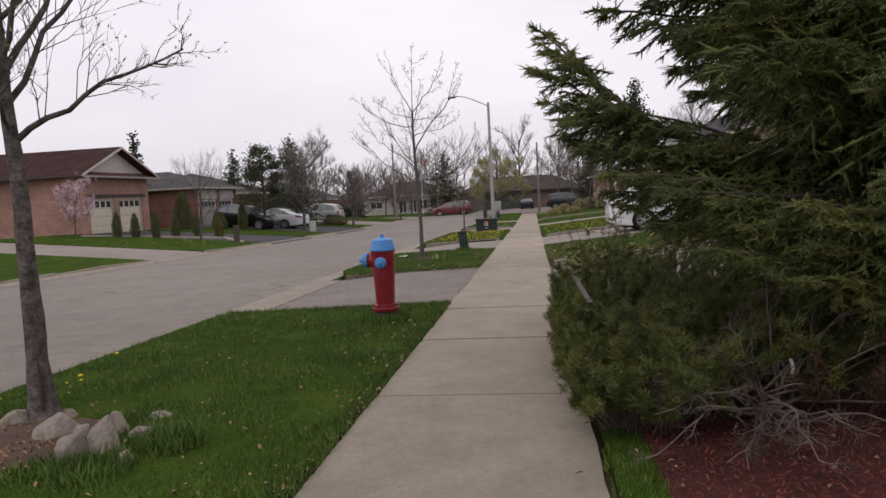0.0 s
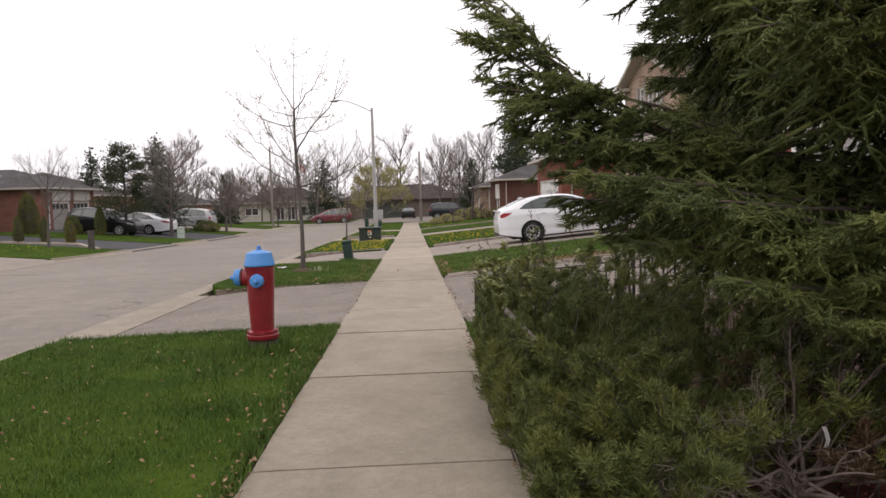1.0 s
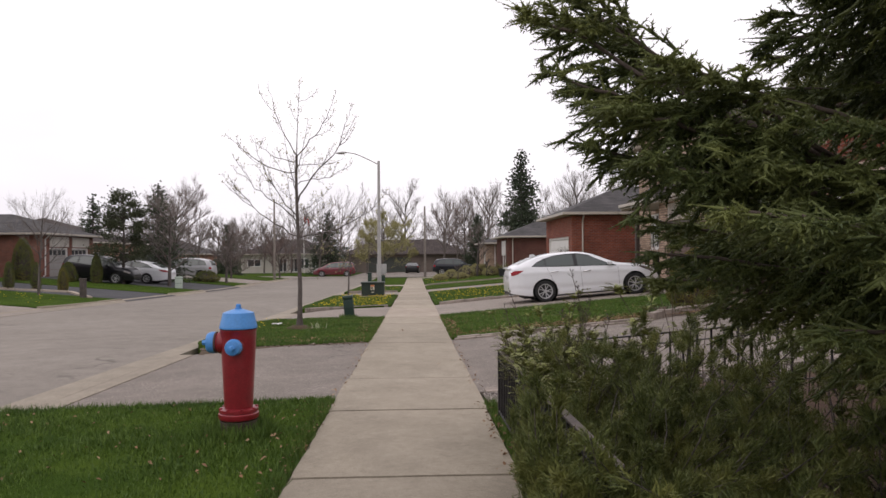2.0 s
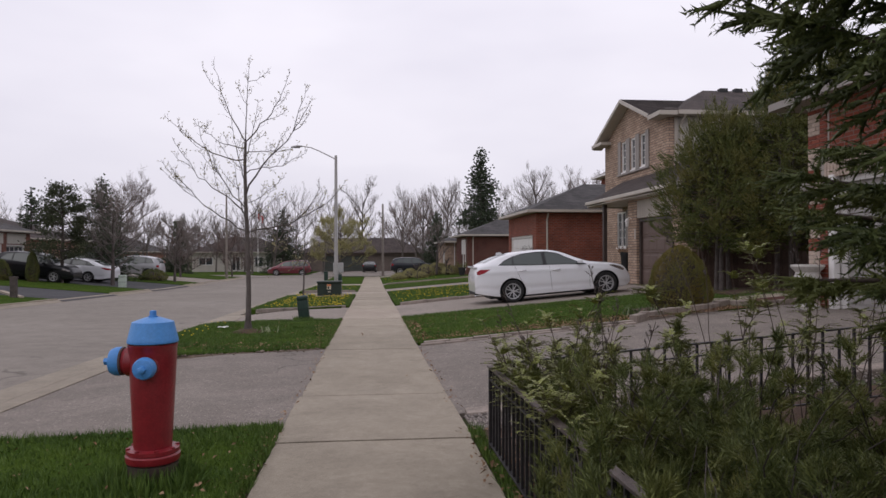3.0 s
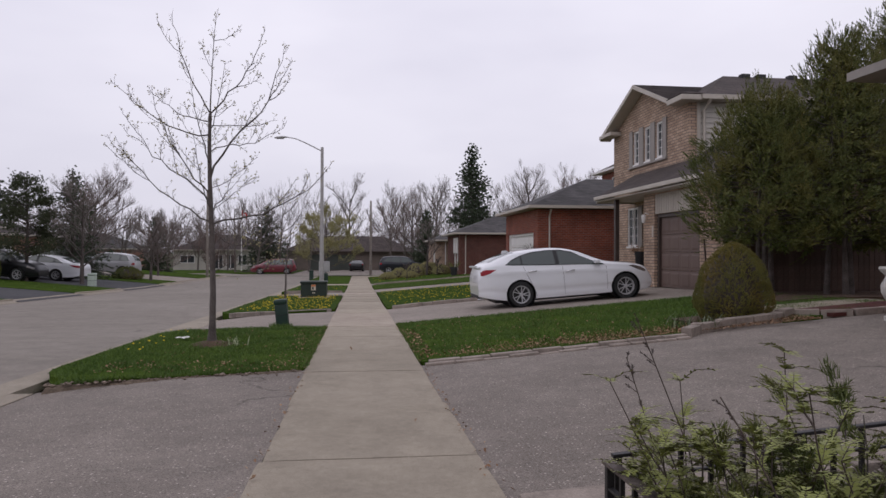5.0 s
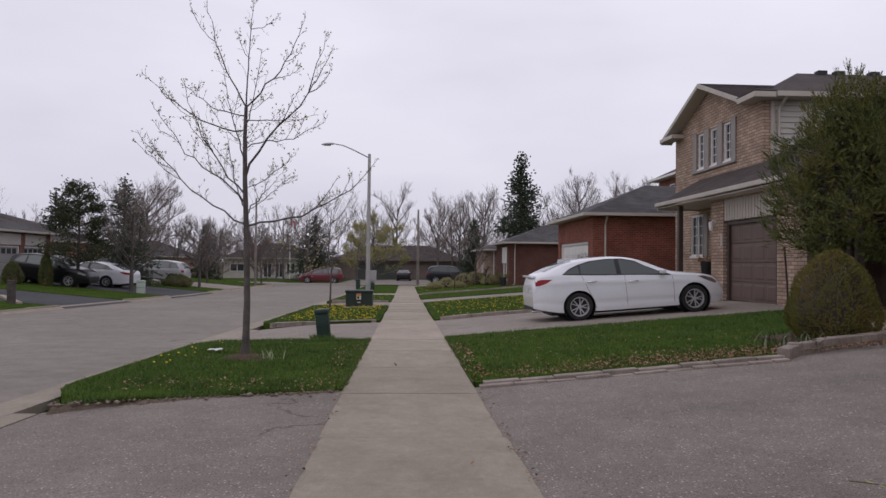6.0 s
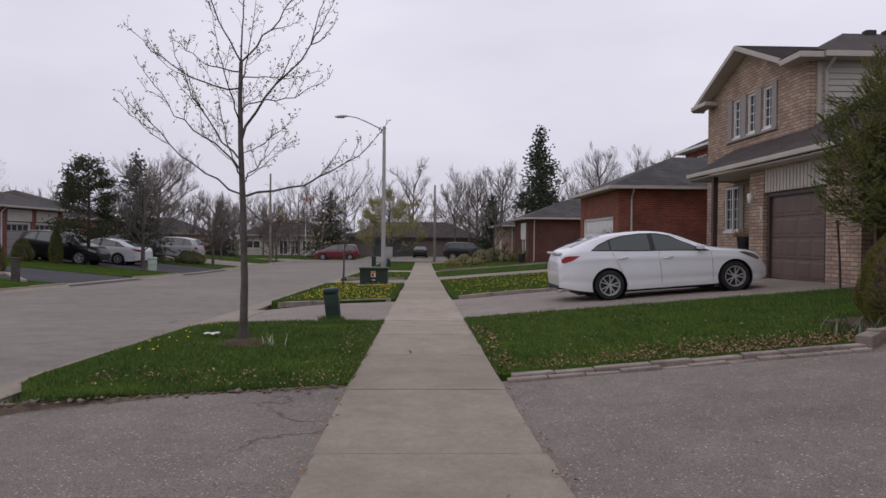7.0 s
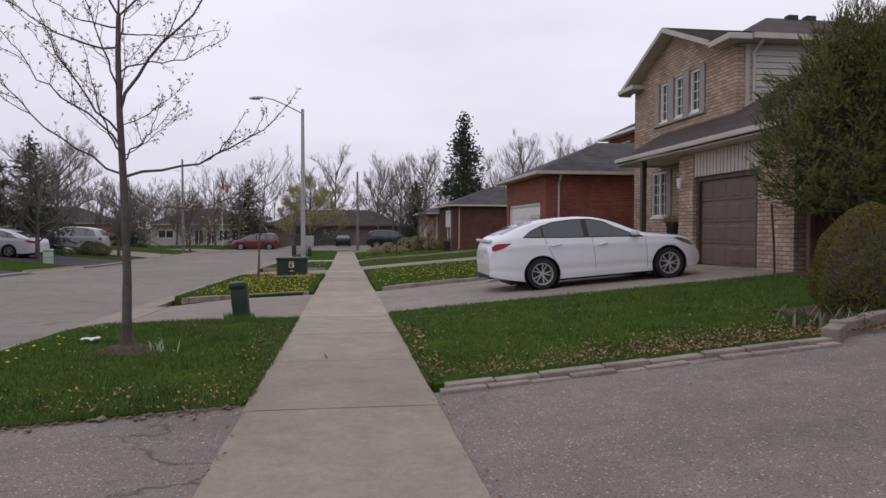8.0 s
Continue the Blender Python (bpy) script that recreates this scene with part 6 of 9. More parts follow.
def corner_tree():
    """The rough-barked tree with a ring of stones that the walk begins beside."""
    rs = np.random.RandomState(8)
    z0 = gz(-3.02, 4.3)
    t = thing("tree", (-3.02, 4.3, z0), "street tree with furrowed grey bark, bare with opening buds", "tree", "street trees")
    stem, fine, buds = Heap(), Heap(), []
    trunk = np.array([[0.04, 0, -0.05], [0.03, 0, 0.1], [0.02, 0, 0.5], [0.0, 0.02, 1.1], [0.0, 0.02, 1.7], [-0.03, 0.0, 2.3], [-0.06, 0.02, 3.2], [-0.1, 0.05, 4.2], [-0.1, 0.05, 5.6]])
    limb(stem, trunk, 0.090, 0.025, 22, 0.05, 0.20)
    for h, az, e0, e1, length, r in ((1.93, 8, 42, 16, 1.35, 0.024), (1.99, 300, 40, 62, 1.2, 0.016), (2.25, 190, 30, 55, 2.0, 0.026), (2.2, 40, 58, 52, 1.7, 0.024), (2.4, 75, 58, 62, 1.9, 0.026), (2.5, 335, 50, 50, 1.5, 0.022), (2.7, 260, 30, 50, 2.0, 0.025), (2.75, 12, 45, 30, 1.3, 0.02), (3.1, 120, 35, 50, 2.0, 0.024), (3.5, 35, 45, 50, 1.8, 0.022), (3.8, 200, 45, 55, 1.7, 0.02), (4.2, 340, 50, 60, 1.5, 0.018)):
        k = np.interp(h, trunk[:, 2], trunk[:, 0])
        path = arc(rs, (k, 0.02, h), az, e0, e1, length, 9, 0.12)
        limb(stem, path, r, 0.006, 7)
        at, way, long = sprout(rs, path, int(15 * length), 0.15, 0.34 * length, 0.3)
        twigs(fine, rs, at, way, long, np.full(len(at), 0.0048), 3, buds, 3, 0.3)
    leaf = Heap()
    p, d = np.concatenate([b[0] for b in buds]), np.concatenate([b[1] for b in buds])
    keep = rs.uniform(0, 1, len(p)) < 0.14
    brush(leaf, rs, p[keep], d[keep], np.full(keep.sum(), 0.02), 2, 0.026, 0.016, 0.5)
    ROUGH = mat("furrowed_bark", (0.052, 0.043, 0.038), (0.155, 0.130, 0.115), 0.95, 14.0, 45.0, 0.6, 1.0)
    stem.part("trunk", ROUGH, t, "furrowed trunk with a long dark scar", True)
    scar = bmesh.new()
    tube(scar, [(0.088, -0.074, 0.09), (0.080, -0.070, 0.2), (0.076, -0.068, 0.32), (0.068, -0.062, 0.5)], [0.004, 0.017, 0.013, 0.003], 8)
    part("bark_scar", scar, DARK_TRIM_AND_SHADE, t, "dark split in the bark", True)
    fine.part("twig_crown", TWIG, t)
    leaf.part("bud_growth", BUD, t)


corner_tree()


def spruce():
    """The large spruce beside the footpath: drooping boughs of needle-clad shoots over the walk."""
    rs = np.random.RandomState(17)
    cx, cy = 3.15, 4.55
    z0 = gz(cx, cy)
    t = thing("spruce_tree", (cx, cy, z0), "large dark green spruce whose boughs reach over the footpath", "tree")
    trunk = Heap()
    limb(trunk, [[0, 0, -0.1], [0.02, 0, 1.5], [0, 0.03, 4.0], [0, 0, 8.6]], 0.17, 0.02, 14)
    trunk.part("trunk", BARK_DARK, t, "", True)
    inner, inner_leaf = Heap(), Heap()

    def bough(path, r, twig, fine, droop=1.0, needles=12):
        wood, leaf = (Heap(), Heap()) if fine else (inner, inner_leaf)
        limb(wood, path, r, 0.005, 6)
        P = np.asarray(path)
        run = np.r_[0, np.cumsum(np.linalg.norm(np.diff(P, axis=0), axis=1))]
        total = run[-1]
        sp = np.arange((0.30 if fine else 0.20) * total, total, 0.042 if fine else 0.07)
        m = len(sp)
        at = np.stack([np.interp(sp, run, P[:, k]) for k in range(3)], 1)
        d = unit(np.stack([np.gradient(np.interp(sp, run, P[:, k])) for k in range(3)], 1))
        side = unit(np.cross(d, [0, 0, 1.0])) * np.where(np.arange(m) % 2, 1, -1)[:, None]
        u = sp / total
        long = (twig * np.minimum(1.0, 2.2 * (1.02 - u)) + 0.07) * rs.uniform(0.6, 1.15, m)
        hang = droop * np.where(rs.uniform(0, 1, m) < 0.72, rs.uniform(0.4, 1.5, m), rs.uniform(-0.15, 0.3, m)) * np.minimum(1, 2.2 * (1.02 - u))
        way = unit(d * 0.6 + side * rs.uniform(0.35, 1.05, (m, 1)) - np.array([0, 0, 1.0]) * hang[:, None] + rs.normal(0, 0.14, d.shape))
        S, D, L = [at[-1:]], [d[-1:]], [np.array([0.14])]
        pos, w = at.copy(), way.copy()
        steps = 5 if fine else 3
        for k in range(steps):
            nxt = pos + w * (long / steps)[:, None]
            S.append(pos), D.append(w), L.append(long / steps * 1.1)
            hor = unit(np.cross(w, [0.1, 0.05, 1.0]))
            for sgn in (-1, 1, -1, 1):
                ok = rs.uniform(0, 1, m) < ((0.92 if k else 0.5) if fine else 0.4)
                f = rs.uniform(0.1, 0.9, (m, 1))
                S.append((pos + (nxt - pos) * f)[ok])
                D.append(unit(w * 0.8 + sgn * hor * rs.uniform(0.3, 1.0, (m, 1)) + [0, 0, -0.08] + rs.normal(0, 0.28, w.shape))[ok])
                L.append(((0.055 + 0.065 * rs.uniform(0, 1, m)) * (1.12 - 0.11 * k))[ok])
            pos = nxt
            w = unit(w + np.array([0, 0, -0.08]) + 0.10 * d)
        S, D, L = np.concatenate(S), np.concatenate(D), np.concatenate(L)
        if fine:
            spikes(leaf, S, S + unit(D) * (L * 1.0)[:, None], 0.0075)
            brush(leaf, rs, S, D, L, needles, 0.0215, 0.0056 * math.sqrt(16 / needles), 0.95)
            ob = wood.part("bough", TWIG, t, "thin dark brown bough")
            leaf.part("foliage", SPRUCE, ob, "dark green needles with lighter tips")
        else:
            spikes(leaf, S, S + unit(D) * (L * 1.1)[:, None], 0.013)
            brush(leaf, rs, S, D, L, 6, 0.034, 0.011, 0.9)

    def reach(az, h, length, rise, tip, twig, fine, r=0.022):
        a = math.radians(az)
        s = np.linspace(0, 1, 12)
        p = np.stack([length * s * math.cos(a), length * s * math.sin(a) + 0.10 * np.sin(5 * s), h + rise * s + tip * s**2.4 - 0.12 * np.sin(math.pi * s)], 1)
        bough(p + rs.normal(0, 0.012, p.shape), r, twig, fine)

    def grow(root, x, y, z, sag=0.08, twig=0.44, droop=1.0, r=0.020, needles=12, start=(0, 0)):
        s = np.linspace(0, 1, 12)
        e = np.array([x - cx, y - cy, z - z0])
        p = np.array([*start, root]) * (1 - s)[:, None] + e * s[:, None]
        p[:, 2] -= sag * np.sin(math.pi * s**0.8)
        p[:, 1] += 0.05 * np.sin(5 * s + x)
        bough(p + rs.normal(0, 0.010, p.shape), r, twig, True, droop, needles)

    # the long bough that reaches over the footpath and turns up at its tip
    k = np.array([[3.15, 4.55, 1.32], [2.5, 4.58, 1.38], [1.9, 4.62, 1.48], [1.5, 4.66, 1.60], [1.15, 4.75, 1.80], [0.92, 4.92, 2.06], [0.72, 5.08, 2.32], [0.56, 5.25, 2.52]])
    s = np.linspace(0, 7, 22)
    bough(np.stack([np.interp(s, np.arange(8), k[:, i]) for i in range(3)], 1) - [cx, cy, z0] + rs.normal(0, 0.006, (22, 3)), 0.026, 0.5, True, 0.9)
    # its forks
    for x0, y0, h0, x, y, z in ((1.3, 4.7, 1.72, 0.50, 4.88, 2.16), (1.5, 4.66, 1.6, 0.60, 4.80, 1.92), (1.45, 4.66, 1.62, 0.70, 4.6, 1.78), (1.0, 4.82, 1.92, 0.82, 5.3, 2.30), (1.2, 4.74, 1.78, 0.64, 4.95, 2.30), (1.7, 4.64, 1.54, 0.85, 4.5, 1.90), (1.6, 4.65, 1.57, 0.75, 4.95, 1.92)):
        grow(h0 - z0, x, y, z, 0.0, 0.34, 0.9, 0.012, 13, (x0 - cx, y0 - cy))
    # boughs below it: height on the trunk, tip
    for root, x, y, z, droop in ((1.15, 0.72, 4.85, 1.70, 1.0), (1.25, 0.80, 4.55, 1.60, 1.0), (1.25, 0.90, 4.2, 1.44, 1.0), (1.3, 0.95, 4.45, 1.85, 1.0), (1.2, 0.98, 3.95, 1.40, 0.9), (1.15, 1.2, 3.72, 1.28, 0.9), (1.0, 1.15, 4.15, 1.12, 0.8), (0.9, 1.35, 3.62, 0.98, 0.6), (1.1, 1.65, 3.35, 1.22, 0.8), (0.85, 1.75, 3.5, 0.85, 0.6), (1.25, 1.95, 3.05, 1.35, 0.8), (1.0, 2.25, 2.9, 1.05, 0.7), (1.2, 1.05, 5.3, 1.45, 1.0), (1.15, 1.0, 5.0, 1.32, 1.2), (1.1, 1.15, 5.45, 1.2, 1.2), (1.2, 1.3, 5.65, 1.38, 1.2), (1.3, 1.45, 5.7, 1.6, 1.0), (1.45, 1.35, 4.35, 1.55, 1.0), (1.1, 1.5, 4.8, 1.2, 0.8), (0.9, 1.9, 4.0, 0.95, 0.7), (1.35, 2.6, 2.6, 1.5, 0.9)):
        grow(root, x, y, z, 0.10, 0.42, droop)
        grow(root + rs.uniform(-0.15, 0.15), x + rs.uniform(0.12, 0.5), y + rs.uniform(-0.2, 0.2), z + rs.uniform(-0.22, 0.04), 0.10, 0.42, droop, 0.016, 6)
    # boughs of the upper crown
    for root, x, y, z in ((2.0, 0.88, 4.28, 2.38), (1.95, 1.15, 4.05, 2.22), (1.9, 1.32, 3.8, 2.14), (1.75, 1.35, 3.5, 1.9), (1.8, 1.65, 3.3, 1.95), (1.7, 1.95, 3.05, 1.75), (1.9, 2.4, 2.8, 2.0), (2.3, 0.98, 4.45, 2.6), (2.2, 0.9, 4.1, 2.6), (2.2, 1.1, 3.7, 2.55), (2.2, 1.4, 3.35, 2.5), (2.3, 1.8, 3.0, 2.6), (2.3, 2.4, 2.7, 2.6), (2.7, 1.2, 4.2, 3.0), (2.7, 1.3, 3.7, 3.05), (2.8, 1.7, 3.25, 3.1), (2.9, 2.2, 2.95, 3.2), (3.2, 1.5, 4.3, 3.5), (3.3, 2.0, 3.5, 3.6), (2.4, 1.35, 4.9, 2.75), (1.6, 2.7, 2.35, 1.75), (2.0, 3.0, 2.2, 2.3), (2.5, 2.7, 2.3, 2.9), (1.75, 1.6, 5.2, 2.0), (1.9, 1.7, 5.5, 2.2), (2.0, 1.65, 5.0, 2.35), (1.8, 1.85, 5.85, 2.05), (2.2, 1.9, 5.6, 2.6), (1.9, 2.3, 6.2, 2.2), (1.9, 1.46, 5.0, 2.14), (2.0, 1.52, 4.85, 2.3), (2.05, 1.58, 5.3, 2.32), (1.95, 1.48, 4.7, 2.2)):
        grow(root, x, y, z, 0.02, 0.48, 1.7, 0.02, 9)
        grow(root + rs.uniform(-0.05, 0.25), x + rs.uniform(0.15, 0.5), y + rs.uniform(-0.25, 0.2), z + rs.uniform(-0.05, 0.25), 0.02, 0.48, 1.7, 0.016, 6)
    for az in range(200, 272, 6):
        for h in (1.55, 1.95, 2.4, 2.9, 3.4):
            reach(az + rs.uniform(-4, 4), h + rs.uniform(-0.15, 0.15), rs.uniform(1.3, 1.95), 0.15, 0.1, 0.5, False)
    for h in np.arange(0.95, 8.3, 0.30):
        for k in range(5):
            az = rs.uniform(0, 360)
            long = 0.9 if 135 < az < 215 and 1.3 < h < 2.3 else (2.0 if 135 < az < 262 else 2.3 - 0.26 * max(0.0, h - 1.2)) * rs.uniform(0.6, 0.9)
            reach(az, h + rs.uniform(-0.1, 0.1), long, 0.1 + 0.1 * (h > 2), 0.15, 0.45, False)
    inner.part("inner_branchwork", BARK_DARK, t)
    inner_leaf.part("inner_foliage", SPRUCE, t)


spruce()


def juniper(name_label, spots, seed, count, material=None):
    """A sprawling juniper: arching stems clad in feathery scale-leaf shoots."""
    rs = np.random.RandomState(seed)
    x0, y0 = spots[0][0], spots[0][1]
    t = thing("juniper_shrub", (x0, y0, gz(x0, y0)), name_label, "shrub", "junipers beside the footpath")
    wood, leaf = Heap(), Heap()
    S, D, L = [], [], []
    for sx, sy, spread, high in spots:
        for k in range(count):
            a = rs.uniform(0, 2 * math.pi)
            q = spread * math.sqrt(rs.uniform(0, 0.8))
            bx, by = sx + 0.55 * q * math.cos(a), sy + 0.55 * q * math.sin(a)
            reach = rs.uniform(0.35, 0.95) * (0.6 + 0.4 * spread)
            path = arc(rs, (bx, by, gz(bx, by)), math.degrees(a) + rs.normal(0, 25), rs.uniform(48, 82), rs.uniform(8, 48), reach * (0.62 + 0.55 * high), 6, 0.10)
            path[:, 2] = np.minimum(path[:, 2], gz(bx, by) + high * (1.02 + 0.1 * rs.normal()))
            lo = (0.58 if by < 6.2 else 0.88) + rs.uniform(0, 0.12)
            path[:, 0] = np.maximum(path[:, 0], lo)
            limb(wood, path - [x0, y0, gz(x0, y0)], 0.006, 0.002, 3)
            at, way, long = sprout(rs, path, 9, 0.30, 0.10, 0.45, (12, 60))
            S.append(at + way * (0.3 * long)[:, None]), D.append(way), L.append(long)
    S, D, L = np.concatenate(S) - [x0, y0, gz(x0, y0)], np.concatenate(D), np.concatenate(L)
    # each tuft is a spray of cord-like shoots, forked near the tips
    near = x0 < 1.5
    k = 28 if near else 18
    own = np.repeat(np.arange(len(S)), k)
    f = rs.uniform(0, 1, len(own))
    A = S[own] + D[own] * (f * L[own] * 0.7)[:, None] + rs.normal(0, 0.010, (len(own), 3))
    W = unit(D[own] + rs.normal(0, 0.40, (len(own), 3)) * (1.1 - 0.6 * f)[:, None])
    B = A + W * (0.038 + 0.034 * rs.uniform(0, 1, len(own)))[:, None]
    side = unit(np.cross(W, rs.normal(0, 1, W.shape)))
    w = 0.0025 if near else 0.0036
    tri = [np.stack([A - side * w, A + side * w, B], 1)]
    for sg in (-1, 1):
        C = A + (B - A) * rs.uniform(0.35, 0.7, (len(own), 1))
        E = C + unit(W + sg * side * 0.7 + rs.normal(0, 0.15, W.shape)) * 0.030
        n = unit(np.cross(W, side)) * w * 0.9
        tri.append(np.stack([C - n, C + n, E], 1))
    V = np.concatenate(tri).reshape(-1, 3)
    leaf.add(V, np.arange(len(V)).reshape(-1, 3))
    wood.part("branchwork", BARK_DARK, t, "thin brown stems")
    leaf.part("foliage", material or JUNIPER, t, "browned dry foliage" if material else "feathery olive green foliage")


juniper("sprawling olive green juniper beside the footpath", [(1.35, 4.45, 0.85, 0.85), (1.15, 5.3, 0.8, 1.0), (1.05, 4.0, 0.5, 0.5)], 31, 72)
juniper("dense green juniper spilling on to the footpath", [(1.25, 6.2, 0.85, 1.15), (1.0, 6.9, 0.65, 1.25), (1.2, 7.6, 0.65, 1.35), (1.9, 7.1, 0.8, 1.35), (0.86, 4.75, 0.42, 1.3), (0.84, 5.2, 0.42, 1.35), (0.86, 5.7, 0.4, 1.3)], 32, 58)
juniper("green juniper in the bed behind the railing", [(2.5, 5.4, 1.0, 0.85), (2.7, 6.7, 0.95, 0.85)], 33, 38)
juniper("low juniper in the bed under the spruce", [(3.7, 6.9, 0.9, 0.8)], 34, 32)


BROWNED = leaf_mat("browned_juniper", (0.060, 0.034, 0.020), (0.125, 0.072, 0.040), (0.075, 0.060, 0.024), 0.8, 2.5)
juniper("dark juniper in the shade of the spruce", [(1.75, 4.35, 0.7, 0.85), (2.35, 4.5, 0.7, 0.8)], 35, 46)
juniper("browned half-dead juniper on the mulch", [(2.15, 3.95, 0.6, 0.5), (2.9, 3.9, 0.7, 0.62)], 36, 34, BROWNED)


def dead_branches():
    """Grey dead juniper limbs that fan out from one stump over the mulch."""
    rs = np.random.RandomState(6)
    x0, y0 = 1.62, 3.86
    t = thing("dead_branches", (x0, y0, gz(x0, y0)), "tangle of bleached dead juniper twigs on the mulch", "dead shrub")
    h, tips = Heap(), []
    fan = [(178, 20, -12, 0.78), (192, 30, -25, 0.85), (205, 12, 4, 0.72), (222, 25, -22, 0.95), (236, 8, 6, 0.9), (248, 32, -30, 0.85), (262, 15, 0, 0.75), (276, 35, -28, 0.8), (292, 18, 5, 0.8), (308, 40, -20, 0.85), (325, 20, 10, 0.8), (345, 35, 20, 0.95), (5, 40, 15, 1.05), (20, 25, 20, 1.0), (150, 30, 0, 0.7), (230, 55, 10, 0.6), (285, 60, 25, 0.55), (200, 50, 0, 0.65)]
    for a, e0, e1, long in fan:
        st = np.array([rs.normal(0, 0.09), rs.normal(-0.05, 0.09), rs.uniform(0.03, 0.14)])
        path = arc(rs, st, a, e0, e1, long, 8, 0.16)
        path[:, 2] = np.maximum(path[:, 2], 0.012 + 0.082 * np.maximum(path[:, 0] + 0.02, -0.9))
        limb(h, path, rs.uniform(0.007, 0.013), 0.003, 6)
        for b, way, L in zip(*sprout(rs, path, 4, 0.25, 0.36, 0.1, (25, 50))):
            sub = arc(rs, b, math.degrees(math.atan2(way[1], way[0])), math.degrees(math.asin(way[2])), rs.uniform(-10, 40), L, 6, 0.2)
            sub[:, 2] = np.maximum(sub[:, 2], 0.012 + 0.082 * np.maximum(sub[:, 0], -0.9))
            limb(h, sub, 0.0048, 0.0018, 5)
            at, d, q = sprout(rs, sub, 9, 0.2, 0.12, 0.1)
            twigs(h, rs, at, d, q, np.full(len(at), 0.0018), 3, tips, 2, 0.05, 0.25)
    h.part("twig_crown", DEAD_WOOD, t)
    up = Heap()
    for dx, dy, a, e0, e1, long in ((0.12, 0.0, 120, 84, 70, 0.85), (0.18, 0.05, 30, 80, 55, 0.8), (0.05, -0.05, 200, 78, 62, 0.6), (0.75, 0.25, 350, 70, 25, 1.0), (1.0, 0.2, 20, 65, 20, 1.0), (0.5, 0.3, 80, 80, 60, 0.9)):
        path = arc(rs, (dx, dy, 0.02 + 0.08 * dx), a, e0, e1, long, 7, 0.15)
        limb(up, path, 0.011, 0.003, 6)
        at, way, L = sprout(rs, path, 16, 0.45, 0.22, 0.25)
        twigs(up, rs, at, way, L, np.full(len(at), 0.0026), 3, tips, 2, 0.1, 0.3)
    up.part("bare_branchwork", DEAD_WOOD, t, "brown upright dead stems")


dead_branches()


def spirea():
    """Leggy shrub with new pinnate leaves and last year's dark seed heads, inside the railing."""
    rs = np.random.RandomState(12)
    x0, y0 = 1.9, 7.9
    g0 = gz(x0, y0)
    t = thing("leafy_shrub", (x0, y0, g0), "leggy shrub with fresh feathery green leaves and dark seed heads", "shrub")
    wood, leaf, seed = Heap(), Heap(), Heap()
    for k in range(80):
        x = max(1.0, rs.normal(1.16, 0.16)) if k < 22 else 0.95 + 3.4 * rs.beta(1.1, 1.2)
        y = rs.uniform(7.2, 8.42)
        tall = rs.uniform(0.6, 0.98) + 0.10 * min(x, 3) - 0.05 + (0.12 if x > 1.9 else 0.0)
        dry = rs.uniform() < 0.34
        az, last = rs.uniform(0, 360), rs.uniform(55, 82)
        if 22 <= k < 38:
            x, y, tall, az, last, dry = 0.96 + rs.uniform(0, 0.06), rs.uniform(6.3, 8.3), rs.uniform(0.55, 0.8), rs.uniform(140, 220), rs.uniform(58, 72), False
        path = arc(rs, (x - x0, y - y0, gz(x, y) - g0), az, 86, last, tall * (1.25 if dry else 1), 7, 0.06)
        limb(wood, path, 0.0042, 0.0018, 5)
        if dry:
            at, way, long = sprout(rs, path, 7, 0.8, 0.10, 0.3)
            rods(wood, at, at + way * long[:, None], 0.002, 0.0012)
            brush(seed, rs, at + way * (0.5 * long)[:, None], way, long * 0.6, 9, 0.014, 0.008, 1.0)
            continue
        arms = [path]
        for b, way, long in zip(*sprout(rs, path, 2, 0.35, 0.34, 0.35, (25, 45))):
            arms.append(arc(rs, b, math.degrees(math.atan2(way[1], way[0])), 50, 65, long, 5, 0.1))
            limb(wood, arms[-1], 0.003, 0.0014, 4)
        # leaves in whorls towards the ends of the stems
        for n, P in enumerate(arms):
            node, d, _ = sprout(rs, P, 5 if n == 0 else 3, 0.5 if n == 0 else 0.35, 0.1, 0.0)
            at = np.repeat(np.concatenate([node, P[-1:]]), 3, 0)
            q = rs.uniform(0, 6.283, len(at))
            way = unit(np.stack([np.cos(q), np.sin(q), rs.uniform(0.1, 0.9, len(at))], 1))
            long = rs.uniform(0.08, 0.15, len(at))
            mid = at + way * (0.5 * long)[:, None]
            way2 = unit(way * [1, 1, 0.5] - [0, 0, 0.22])
            rods(wood, at, mid, 0.0013, 0.001)
            rods(wood, mid, mid + way2 * (0.5 * long)[:, None], 0.001, 0.0006)
            brush(leaf, rs, at, way, long * 0.5, 10, 0.029, 0.0100, 1.0, 0.5, True)
            brush(leaf, rs, mid, way2, long * 0.52, 10, 0.026, 0.0095, 0.9, 0.5, True)
    wood.part("branchwork", TWIG, t, "thin brown stems")
    leaf.part("foliage", NEW_LEAF, t, "fresh yellow-green feathery leaves")
    seed.part("seed_growth", DARK_TRIM_AND_SHADE, t, "dark dry seed heads")


spirea()


